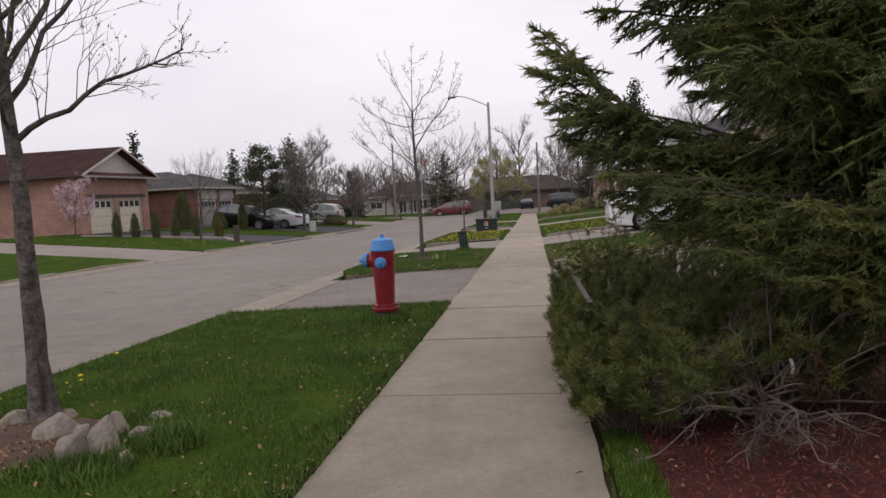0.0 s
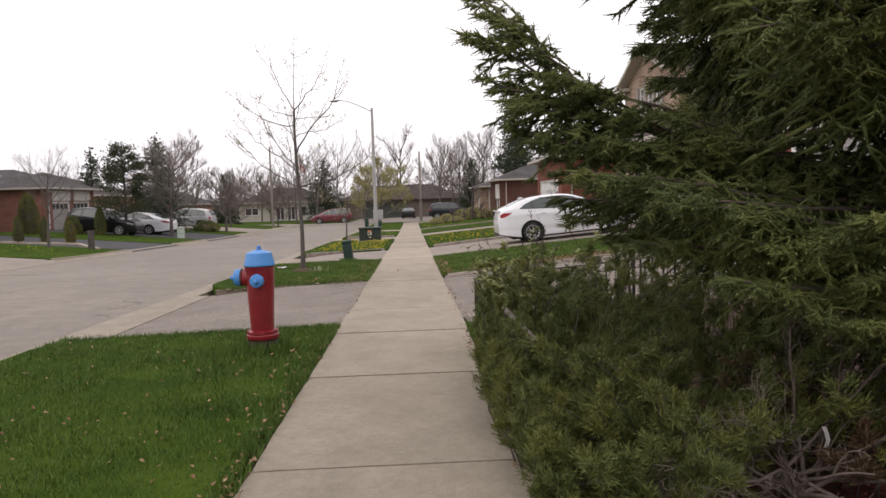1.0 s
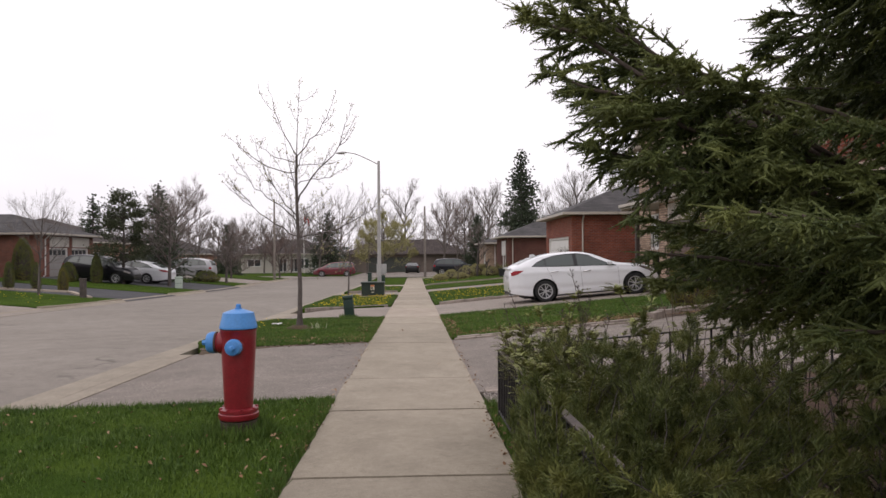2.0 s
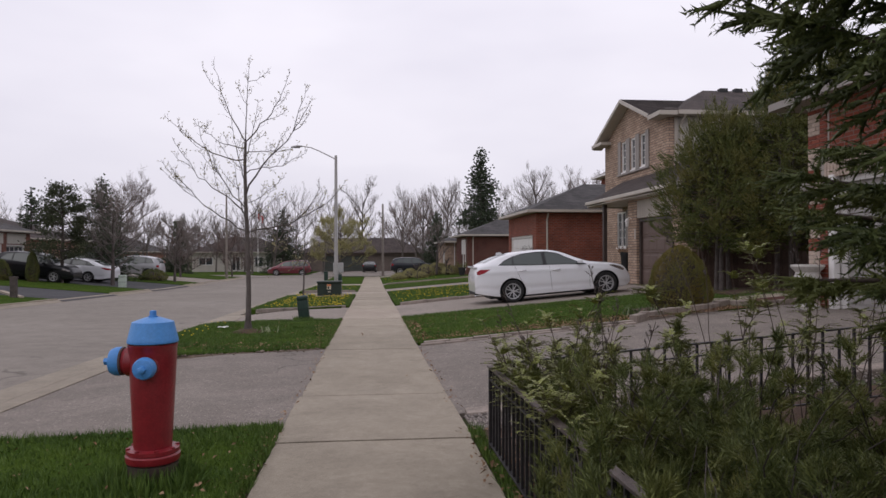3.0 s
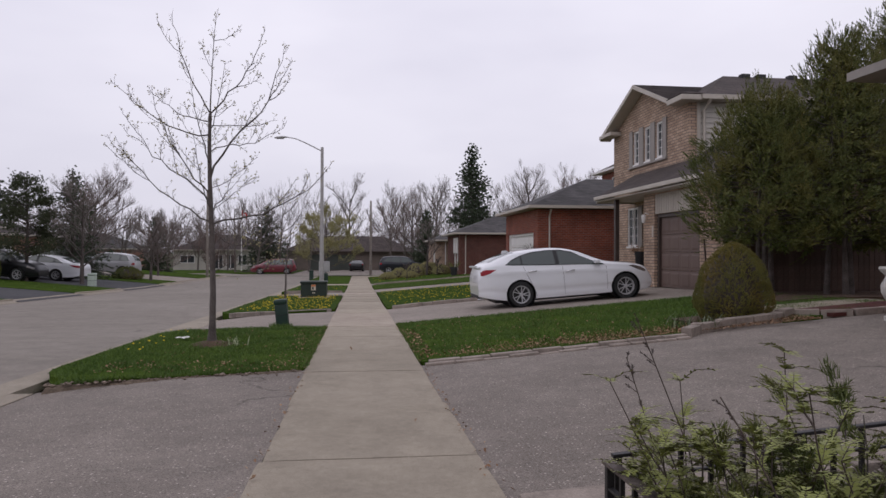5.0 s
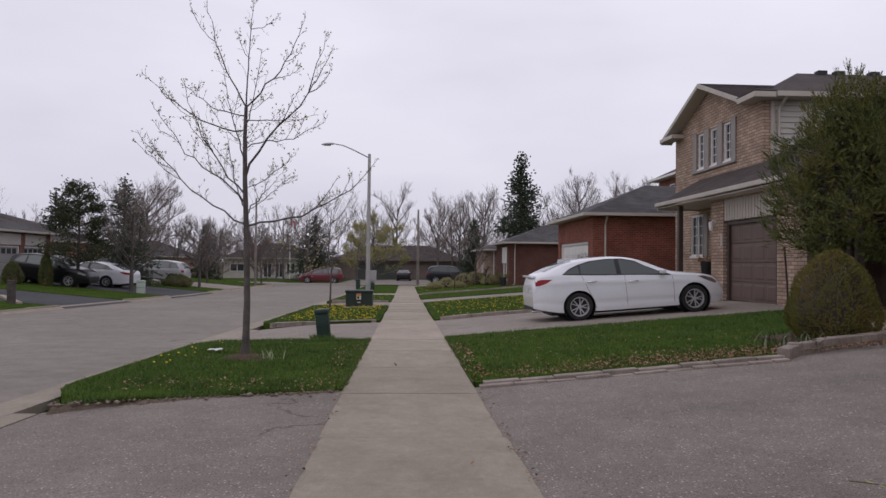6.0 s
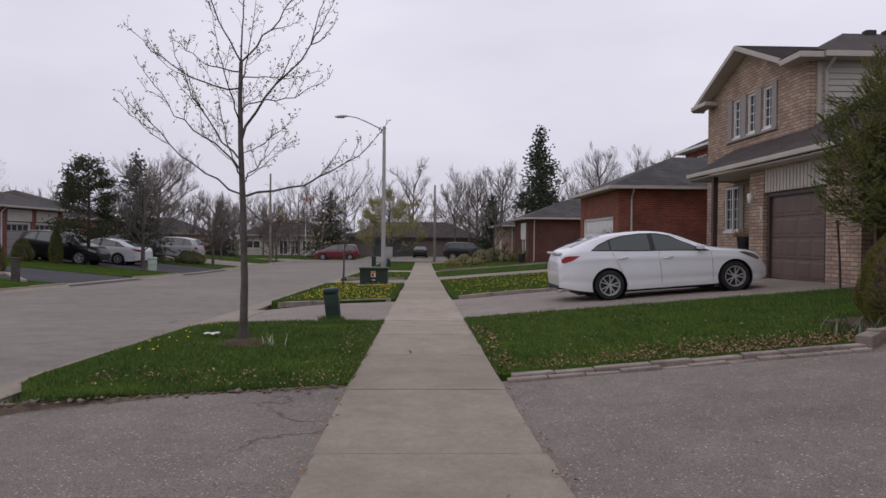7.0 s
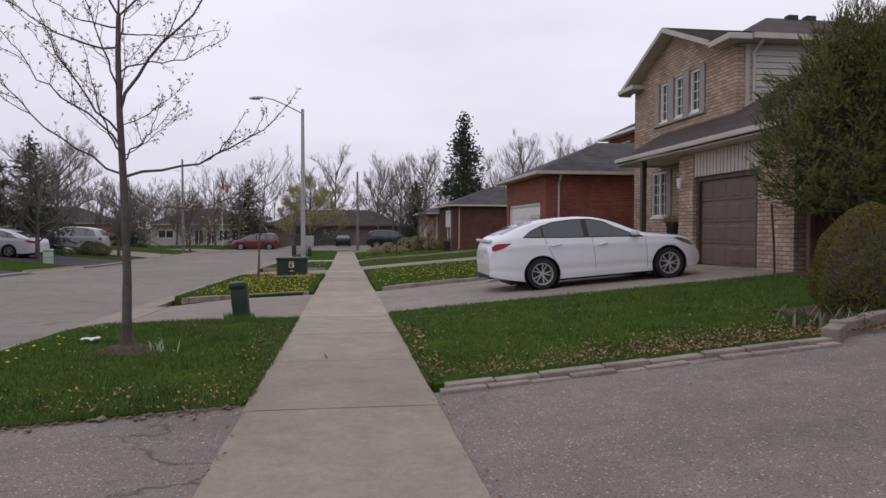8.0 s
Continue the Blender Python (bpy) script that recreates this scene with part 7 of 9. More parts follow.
def cedar(x, y, high, r, seed, lift=1.3, n=300, label="tall dense dark green cedar beside the brick house"):
    """A dense cedar: a skin of rising plumes, each a bundle of flat sprays, over a dark inside."""
    rs = np.random.RandomState(seed)
    t = thing("cedar_tree", (x, y, gz(x, y)), label, "tree", "cedars beside the house")
    stem, leaf, inside = Heap(), Heap(), Heap()
    for k in range(3):
        a = rs.uniform(0, 6.28)
        limb(stem, [[0.25 * math.cos(a), 0.25 * math.sin(a), -0.1], [0.2 * math.cos(a), 0.2 * math.sin(a), lift], [0.1 * math.cos(a), 0.1 * math.sin(a), high * 0.9]], 0.07, 0.02, 8)
    prof = lambda u: np.clip(1 - u, 0, 1) ** 0.62 * np.clip(0.66 + 1.5 * u, 0, 1) * 1.12
    u = rs.uniform(0, 1, n) ** 1.05
    az = 2.39996 * np.arange(n) + rs.normal(0, 0.3, n)
    lump = np.array([noise.noise((1.6 * math.cos(a), 1.6 * math.sin(a), 2.6 * q + seed)) for a, q in zip(az, u)])
    rad = r * prof(u) * (1 + 0.34 * lump) * rs.uniform(0.72, 1.0, n) + 0.03
    foot = np.stack([rad * np.cos(az), rad * np.sin(az), lift * (0.8 + 0.25 * rs.uniform(0, 1, n)) + (high - lift - 0.25) * u], 1)
    axis = unit(np.stack([np.cos(az) * (0.75 - 0.6 * u), np.sin(az) * (0.75 - 0.6 * u), 0.35 + 0.9 * u], 1) + rs.normal(0, 0.22, (n, 3)))
    tall = rs.uniform(0.30, 0.62, n)
    k = 22
    own = np.repeat(np.arange(n), k)
    f = rs.uniform(0, 1, len(own))
    S = foot[own] + axis[own] * (f * tall[own])[:, None] + rs.normal(0, 1, (len(own), 3)) * (0.125 * (1.08 - f))[:, None]
    away = unit(S - foot[own] - axis[own] * ((f - 0.35) * tall[own])[:, None])
    D = unit(axis[own] * 0.8 + away * 0.8 + rs.normal(0, 0.25, S.shape))
    brush(leaf, rs, S, D, rs.uniform(0.10, 0.22, len(own)), 9, 0.07, 0.0195, 0.6, 0.75)
    rods(stem, foot * [0.3, 0.3, 0.97], foot, 0.014, 0.006)
    q = rs.randint(0, n, 900)
    brush(inside, rs, foot[q] * [0.70, 0.70, 0.97], unit(rs.normal(0, 1, (900, 3))), np.full(900, 0.25), 8, 0.16, 0.05, 0.9)
    stem.part("trunk", BARK, t, "bare grey-brown stems", True)
    leaf.part("foliage", CEDAR, t, "dark green flat sprays")
    inside.part("inner_foliage", CEDAR, t)


cedar(8.85, 20.6, 4.6, 1.62, 41)
cedar(10.3, 20.1, 5.7, 1.6, 42)
cedar(12.0, 20.5, 6.6, 1.8, 43)


def dome(name, x, y, high, r, seed, n, material, label, category, group="", cone=0.5, leaf=0.035, wide=0.012, lift=0.0):
    """A clipped shrub: a dense skin of short shoots over a solid coloured dark as inner shade."""
    rs = np.random.RandomState(seed)
    t = thing(name, (x, y, gz(x, y) + lift), label, category, group)
    u = rs.uniform(0, 1, n)
    az = rs.uniform(0, 6.283, n)
    prof = lambda q: np.power(np.clip(1 - q ** (1.6 + cone), 0, 1), 0.62) * np.clip(0.80 + 0.9 * q, 0, 1)
    lump = np.array([noise.noise((2 * math.cos(a), 2 * math.sin(a), 3 * q + seed)) for a, q in zip(az, u)])
    R = r * prof(u) * (1 + 0.16 * lump)
    S = np.stack([R * np.cos(az), R * np.sin(az), 0.03 + high * u * 0.97], 1)
    D = unit(np.stack([np.cos(az), np.sin(az), 0.25 + 1.2 * u], 1) + rs.normal(0, 0.3, (n, 3)))
    h = Heap()
    brush(h, rs, S - D * 0.06, D, np.full(n, leaf * 2.2), 8, leaf, wide, 0.7)
    # dark brown solid stands in for the shade between the shoots
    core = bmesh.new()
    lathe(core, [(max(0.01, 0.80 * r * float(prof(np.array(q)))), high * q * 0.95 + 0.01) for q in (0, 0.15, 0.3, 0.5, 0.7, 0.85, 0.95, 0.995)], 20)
    part("core", core, DARK_TRIM_AND_SHADE, t, "smooth core coloured dark for the shade inside the shrub", True)
    h.part("foliage", material, t)
    return t


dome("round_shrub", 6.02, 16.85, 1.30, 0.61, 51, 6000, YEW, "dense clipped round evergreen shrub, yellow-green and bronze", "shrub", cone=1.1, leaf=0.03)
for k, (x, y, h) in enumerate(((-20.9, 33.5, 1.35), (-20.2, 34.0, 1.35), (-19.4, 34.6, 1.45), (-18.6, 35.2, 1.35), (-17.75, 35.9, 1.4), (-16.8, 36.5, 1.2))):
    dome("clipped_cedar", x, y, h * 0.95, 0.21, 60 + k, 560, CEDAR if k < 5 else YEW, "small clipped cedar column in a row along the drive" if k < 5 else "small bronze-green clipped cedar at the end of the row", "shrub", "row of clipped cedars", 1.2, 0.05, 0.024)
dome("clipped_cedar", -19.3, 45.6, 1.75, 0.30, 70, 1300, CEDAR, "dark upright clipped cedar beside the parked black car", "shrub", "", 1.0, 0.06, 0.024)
dome("round_shrub", -20.7, 45.0, 1.15, 0.48, 73, 1100, CEDAR, "dark rounded evergreen shrub beside the parked black car", "shrub", "", 0.6, 0.06, 0.026)
dome("evergreen_shrub", -22.2, 42.9, 2.4, 0.55, 72, 1500, CEDAR, "tall dark evergreen between two houses", "shrub", "", 0.8, 0.07, 0.03)
for k, (x, y, h, r) in enumerate(((3.2, 62.5, 0.7, 0.7), (4.6, 63.5, 0.95, 0.8), (5.6, 64.5, 1.0, 0.8), (6.6, 62.0, 0.7, 0.7), (2.2, 61.0, 0.45, 0.6), (6.2, 66.0, 0.9, 0.6), (3.9, 60.3, 0.4, 0.6))):
    dome("golden_shrub", x, y, h, r, 80 + k, 450, WILLOW, "low yellow-green shrub in the corner garden", "shrub", "golden shrubs", 0.2, 0.09, 0.04)
dome("low_shrub", -16.2, 57.5, 0.8, 1.0, 90, 700, CEDAR, "low dark shrub in front of the parked cars", "shrub", "", 0.2, 0.09, 0.04)


def far_conifer(name, x, y, high, r, seed, label, material=None, pine=False, n=1500):
    rs = np.random.RandomState(seed)
    t = thing(name, (x, y, gz(x, y)), label, "tree", "evergreens along the street")
    stem, leaf = Heap(), Heap()
    limb(stem, [[0, 0, -0.1], [0.05, 0, high * 0.5], [0, 0, high * 0.97]], 0.03 * high * 0.6, 0.02, 8)
    if pine:
        k = 84
        q = rs.uniform(0.24, 0.97, k)
        a = 2.39996 * np.arange(k) + rs.uniform(-0.4, 0.4, k)
        rr = r * np.interp(q, [0.24, 0.36, 0.6, 0.85, 1.0], [0.72, 1.0, 0.72, 0.50, 0.22]) * rs.uniform(0.45, 1.0, k) ** 0.6
        c = np.stack([rr * np.cos(a), rr * np.sin(a), high * q], 1)
        rods(stem, np.stack([0 * q, 0 * q, c[:, 2] - 0.3], 1), c, 0.035, 0.012)
        S = np.repeat(c, 56, 0) + rs.normal(0, 0.175, (56 * k, 3)) * [1.2, 1.2, 0.7]
        D = unit(rs.normal(0, 1, S.shape) + [0, 0, 0.6])
        brush(leaf, rs, S, D, np.full(len(S), 0.09), 6, 0.13, 0.036, 0.7)
    else:
        tiers = 13 + int(high)
        arms = tiers * 11
        q = ((np.arange(arms) // 11 + rs.uniform(0.1, 0.9, arms)) / tiers) ** 1.05
        a = rs.uniform(0, 6.283, arms)
        reach = (r * np.clip(1.02 - q, 0, 1)  ** 1.05 + 0.05) * rs.uniform(0.62, 1.18, arms)
        rise = np.interp(q, [0, 0.5, 1], [-0.32, -0.08, 0.9])
        foot = np.stack([0 * a, 0 * a, high * (0.05 + 0.93 * q)], 1)
        out = unit(np.stack([np.cos(a), np.sin(a), rise], 1))
        rods(stem, foot, foot + out * (0.8 * reach)[:, None], 0.004 * high, 0.01)
        own = rs.choice(arms, n, p=reach / reach.sum())
        f = rs.uniform(0.03, 1.0, n) ** 0.8
        side = np.stack([-np.sin(a[own]), np.cos(a[own]), 0 * f], 1) * rs.choice([-1, 1], n)[:, None]
        S = foot[own] + out[own] * (f * reach[own])[:, None] + rs.normal(0, 0.018 * high, (n, 3)) * [1, 1, 0.7] + np.array([0, 0, 0.10]) * (f**3)[:, None]
        D = unit(out[own] * (0.45 + 0.7 * f)[:, None] + side * (0.95 - 0.6 * f)[:, None] - np.array([0, 0, 0.22]) + rs.normal(0, 0.2, (n, 3)))
        L = (0.14 + 0.26 * reach[own] * (1.1 - f)) * rs.uniform(0.6, 1.1, n)
        g = max(1.0, high / 9.0)
        brush(leaf, rs, S, D, L, 8, 0.16 * g, 0.075 * g, 0.8, 0.3)
    stem.part("trunk", BARK_DARK, t, "", True)
    leaf.part("crown", material or SPRUCE_FAR, t, "dark green needle crown")
    return t


far_conifer("pine_tree", -18.2, 46.8, 6.0, 1.75, 101, "dark pine with clumped crown beside the parked cars", PINE_FAR, True)
far_conifer("spruce_tree", -19.2, 55.5, 7.3, 2.9, 102, "dark spruce behind the parked white car", n=2000)
far_conifer("spruce_tree", -27.6, 63.4, 6.8, 2.1, 103, "pointed spruce above the roofs across the road")
far_conifer("spruce_tree", -11.2, 93.0, 8.3, 3.9, 104, "broad blue-green spruce at the end of the street", n=3800)
far_conifer("spruce_tree", 12.6, 84.0, 14.8, 4.7, 105, "tall dark spruce behind the bungalows", n=4600)
far_conifer("spruce_tree", 6.8, 77.0, 6.4, 2.2, 106, "dark spruce at the corner garden", n=2600)
far_conifer("spruce_tree", -26.9, 45.8, 6.8, 0.75, 107, "narrow spruce rising behind the pink brick house")
far_conifer("spruce_tree", -19.5, 76.0, 5.4, 2.0, 109, "dark spruce near the junction")


def bare_tree(name, x, y, high, spread, seed, label, material=None, trunk_m=None, n=8, fork=0.3, group="bare trees along the street", leaves=None, fine=0.014, levels=4, kids=3, flare=0):
    """A leafless tree: trunk, ascending boughs, and a haze of fine twigs."""
    rs = np.random.RandomState(seed)
    t = thing(name, (x, y, gz(x, y)), label, "tree", group)
    stem, twig, tips = Heap(), Heap(), []
    fine *= 1.5 if 55 < y < 80 else 1.0
    trunk = arc(rs, (0, 0, -0.1), rs.uniform(0, 360), 88, 86, high * 0.72, 7, 0.03)
    slim = 0.62 if y < 40 else 1.0
    limb(stem, trunk, (0.016 * high + 0.02) * slim, 0.012, 8)
    for k in range(n):
        h = fork + (0.95 - fork) * k / n
        i = h * 0.98 * (len(trunk) - 1)
        p = trunk[int(i)] + (trunk[min(int(i) + 1, len(trunk) - 1)] - trunk[int(i)]) * (i - int(i))
        path = arc(rs, p, 137.5 * k + rs.uniform(-25, 25), rs.uniform(22, 44) + 22 * h - flare, rs.uniform(38, 70) - flare, spread * rs.uniform(0.8, 1.15) * (1.2 - 0.45 * h), 7, 0.09)
        limb(stem, path, (0.006 * high + 0.004) * slim, 0.008 * slim, 5)
        at, way, long = sprout(rs, path, 12, 0.2, 0.40 * spread, 0.4, (25, 50))
        twigs(twig, rs, at, way, long, np.full(len(at), fine), levels, tips, kids, 0.34, 0.13, y > 40, 0.62, (0.42, 0.72))
    stem.part("trunk", trunk_m or BARK, t, "", True)
    twig.part("twig_crown", material or TWIG_GREY, t, "fine bare twigs")
    if leaves is not None:
        m, size, share, droop = leaves
        h = Heap()
        p, d = np.concatenate([b[0] for b in tips]), np.concatenate([b[1] for b in tips])
        ok = rs.uniform(0, 1, len(p)) < share
        brush(h, rs, p[ok], unit(d[ok] + rs.normal(0, 0.5, d[ok].shape) + [0, 0, -droop]), np.full(ok.sum(), size * 2), 4, size, size * 0.55, 0.8)
        h.part("crown", m, t, "thin spring crown")
    return t


bare_tree("tree", -16.2, 33.2, 5.0, 2.0, 201, "small bare tree on the lawn across the road", TWIG_GREY, n=12, fine=0.0055, flare=4)
bare_tree("magnolia_tree", -22.6, 32.6, 3.1, 1.45, 202, "small magnolia in pale pink blossom", TWIG, n=9, fork=0.12, leaves=(BLOSSOM, 0.075, 0.5, 0.0), fine=0.006, levels=3)
bare_tree("tree", -15.9, 48.4, 6.9, 2.8, 203, "bare street tree beside the pale green pedestal", TWIG_GREY, n=16, fork=0.22, fine=0.011, kids=4, flare=12)
bare_tree("tree", -14.7, 57.6, 5.8, 2.2, 204, "bare street tree beside the road", TWIG_GREY, n=13, fork=0.26, fine=0.010, kids=4, flare=12)
bare_tree("tree", -21.0, 64.0, 8.6, 3.9, 205, "large bare tree behind the parked cars", TWIG_RED, n=20, fine=0.013, kids=4, flare=14)
bare_tree("tree", -16.5, 66.0, 5.0, 2.4, 206, "spreading reddish bare tree near the junction", TWIG_RED, n=14, fork=0.15, kids=4, fine=0.011, flare=16)
bare_tree("tree", -13.8, 74.5, 4.6, 2.3, 207, "low reddish bare tree at the corner", TWIG_RED, n=14, fork=0.15, kids=4, fine=0.011, flare=16)
bare_tree("tree", -2.94, 33.8, 3.4, 0.6, 208, "thin dark sapling beside the service box", TWIG, n=6, fork=0.45, fine=0.006, levels=3, kids=2, group="street trees")
bare_tree("willow_tree", -3.4, 76.4, 7.4, 3.3, 209, "willow hazed with yellow-green catkins at the junction", WILLOW, n=16, fork=0.18, leaves=(WILLOW, 0.085, 0.85, 1.1), fine=0.012, flare=22)
bare_tree("tree", 5.5, 63.2, 5.6, 1.7, 210, "pale bare tree in the corner garden", TWIG_GREY, n=8, fork=0.3)
bare_tree("tree", 6.3, 90.5, 11.5, 4.4, 211, "large bare tree beyond the junction", TWIG_RED, n=12, fork=0.2)
bare_tree("tree", -1.6, 118.0, 17.0, 5.6, 212, "tall bare tree behind the far garage", TWIG_GREY, n=12, fork=0.25, fine=0.034)
bare_tree("tree", 5.0, 120.0, 13.5, 5.2, 213, "bare tree behind the far garage", TWIG_RED, n=12, fork=0.2, fine=0.034)
bare_tree("tree", 11.5, 113.0, 16.5, 5.4, 214, "tall bare tree beyond the corner", TWIG_GREY, n=12, fine=0.034)
bare_tree("tree", 19.0, 84.0, 14.6, 4.4, 215, "bare tree behind the brick houses", TWIG_GREY, n=14, fine=0.022, kids=4)
bare_tree("tree", 23.5, 82.0, 14.0, 4.4, 216, "bare tree behind the brick houses", TWIG_RED, n=14, fine=0.022, kids=4)
bare_tree("tree", 28.0, 80.0, 12.2, 4.2, 217, "bare tree above the roof of the red house", TWIG_GREY, n=14, fine=0.022, kids=4)
bare_tree("pruned_tree", 3.5, 57.9, 1.7, 0.5, 218, "small knobbly pruned tree in the corner garden", BARK_DARK, BARK_DARK, 6, 0.5, fine=0.02, levels=2, kids=2)
bare_tree("pruned_tree", 6.0, 60.2, 1.9, 0.5, 219, "small knobbly pruned tree near the bungalow", BARK_DARK, BARK_DARK, 6, 0.5, fine=0.02, levels=2, kids=2)
bare_tree("shrub", 6.9, 34.2, 1.9, 0.9, 220, "bare brown shrub against the red brick wall", TWIG, n=9, fork=0.08, group="shrubs", fine=0.006)


def far_wood():
    """The bare wood beyond the houses: many trees, too far off to count."""
    rs = np.random.RandomState(77)
    for m, name, lo, hi, count, s in ((TWIG_GREY, "grey", 116, 150, 28, 0), (TWIG_RED, "reddish brown", 113, 138, 28, 1)):
        h, tips = Heap(), []
        for k in range(count):
            y = rs.uniform(lo, hi)
            x = -105 + 165 * (k + rs.uniform(0, 1)) / count
            if x < -32:
                y -= 30
            tall = rs.uniform(9, 14) if s == 0 else rs.uniform(7, 11)
            trunk = arc(rs, (x, y, gz(x, y)), rs.uniform(0, 360), 88, 84, tall * 0.66, 5, 0.03)
            limb(h, trunk, 0.15, 0.03, 4)
            for i in range(8):
                p = trunk[1 + i // 3] + (trunk[2 + i // 3] - trunk[1 + i // 3]) * rs.uniform(0, 1)
                path = arc(rs, p, 137 * i + rs.uniform(-30, 30), 38, 62, tall * 0.40, 4, 0.12)
                limb(h, path, 0.05, 0.015, 3)
                at, way, long = sprout(rs, path, 8, 0.15, tall * 0.19, 0.3)
                twigs(h, rs, at, way, long, np.full(len(at), 0.042), 3, tips, 3, 0.35, 0.12, True, 0.6, (0.45, 0.75))
        ob = h.part("far_trees", m)
        tagged(ob, f"{name} bare trees massed beyond the houses", "woodland", kind="stuff")
    near = Heap()
    for k in range(42):
        x, y = (3.5 + 1.9 * k + rs.uniform(-0.8, 0.8), rs.uniform(90, 101)) if k < 20 else (-47 + 2.0 * (k - 20) + rs.uniform(-1, 1), rs.uniform(88, 103))
        tall = rs.uniform(11.5, 15.0) if k < 20 else rs.uniform(10, 13.5) if x > -15 else rs.uniform(7.5, 10.5)
        trunk = arc(rs, (x, y, gz(x, y)), rs.uniform(0, 360), 88, 84, tall * 0.66, 5, 0.03)
        limb(near, trunk, 0.15, 0.03, 5)
        for i in range(9):
            p = trunk[1 + i // 3] + (trunk[2 + i // 3] - trunk[1 + i // 3]) * rs.uniform(0, 1)
            path = arc(rs, p, 137 * i + rs.uniform(-30, 30), 42, 68, tall * 0.38, 4, 0.12)
            limb(near, path, 0.05, 0.015, 4)
            at, way, long = sprout(rs, path, 6, 0.15, tall * 0.17, 0.35)
            twigs(near, rs, at, way, long, np.full(len(at), 0.028), 3, [], 4, 0.4, 0.12, True, 0.6, (0.45, 0.75))
    tagged(near.part("far_trees", TWIG_GREY), "grey-brown bare trees massed behind the bungalows", "woodland", kind="stuff")
    hedge = Heap()
    n = 7500
    x = rs.uniform(-110, 70, n)
    y = np.where(x < -34, 92, 121) + rs.uniform(-2, 6, n)
    z = land(x, y) + rs.uniform(0, 1, n) ** 1.1 * (5.2 + 1.5 * np.sin(x * 0.21) + 1.0 * np.sin(x * 0.63))
    D = unit(rs.normal(0, 1, (n, 3)) + [0, 0, 1.2])
    brush(hedge, rs, np.stack([x, y, z], 1), D, np.full(n, 1.0), 5, 1.0, 0.075, 0.6)
    tagged(hedge.part("far_undergrowth", TWIG_RED), "tangle of brown undergrowth along the far gardens", "undergrowth", kind="stuff")


far_wood()

# ---------------------------------------------------------------- cars
def lerp(table, u):
    return float(np.interp(u, [p[0] for p in table], [p[1] for p in table]))


def inside(u, z, poly):
    hit, n = False, len(poly)
    for i in range(n):
        (xa, za), (xb, zb) = poly[i], poly[(i + 1) % n]
        if (za > z) != (zb > z) and u < (xb - xa) * (z - za) / (zb - za) + xa:
            hit = not hit
    return hit


def wheel(parent, x, y, r, wide, spokes, out):
    """A tyre with its rim and spokes, out: which way it faces along y."""
    turn = Matrix.Translation((x, y, r)) @ Matrix.Rotation(radians(-90) * out, 4, "X")
    w = wide / 2
    bm = lathe(bmesh.new(), [(r * 0.66, -w), (r * 0.92, -w), (r * 0.985, -w * 0.75), (r, -w * 0.3), (r, w * 0.3), (r * 0.985, w * 0.75), (r * 0.92, w), (r * 0.70, w * 0.98), (r * 0.66, w * 0.8)], 36, turn, False)
    tyre = part("wheel", bm, TYRE, parent, "black tyre on an alloy rim", True)
    rim = lathe(bmesh.new(), [(r * 0.70, w * 0.85), (r * 0.69, w * 1.0), (r * 0.64, w * 0.98), (r * 0.61, w * 0.3), (0.02, w * 0.2)], 36, turn, False)
    part("rim", rim, ALLOY, tyre, "silver alloy rim", True)
    # black disc in place of the shade behind the spokes
    hole = lathe(bmesh.new(), [(r * 0.60, w * 0.35), (r * 0.60, w * 0.37), (0.01, w * 0.38)], 24, turn)
    part("brake_shadow", hole, BLACK_PLASTIC, tyre)
    for k in range(spokes):
        for q in (-0.24, 0.24):
            a = 2 * math.pi * k / spokes
            bm = bmesh.new()
            pts = []
            for rr, ww, zz in ((0.12 * r, 0.014, w * 0.78), (0.63 * r, 0.011, w * 0.92)):
                aa = a + q * (rr / (0.63 * r))
                for s in (-1, 1):
                    for dz in (-0.02, 0.0):
                        pts.append((rr * math.cos(aa) - s * ww * math.sin(aa), rr * math.sin(aa) + s * ww * math.cos(aa), zz + dz))
            v = [bm.verts.new(turn @ Vector(p)) for p in pts]
            for f in ((0, 1, 3, 2), (4, 6, 7, 5), (0, 4, 5, 1), (2, 3, 7, 6), (1, 5, 7, 3), (0, 2, 6, 4)):
                bm.faces.new([v[i] for i in f])
            part("spoke", bm, ALLOY, tyre)
    hub = lathe(bmesh.new(), [(0.15 * r, w * 0.7), (0.15 * r, w * 0.86), (0.10 * r, w * 0.9), (0.01, w * 0.9)], 16, turn)
    part("hub", hub, ALLOY, tyre, "", True)


def smooth_line(table, sigma=0.07):
    """A table of (u, z) as a smooth curve."""
    u = np.array([p[0] for p in table])
    z = np.array([p[1] for p in table])
    g = np.linspace(u[0], u[-1], 400)
    f = np.interp(g, u, z)
    step = g[1] - g[0]
    k = np.exp(-0.5 * (np.arange(-40, 41) * step / sigma) ** 2)
    pad = np.r_[np.linspace(2 * f[0] - f[40], f[0], 40, endpoint=False), f, np.linspace(f[-1], 2 * f[-1] - f[-41], 41)[1:]]
    s = np.convolve(pad, k / k.sum(), "valid")
    return lambda q: float(np.interp(q, g, s))


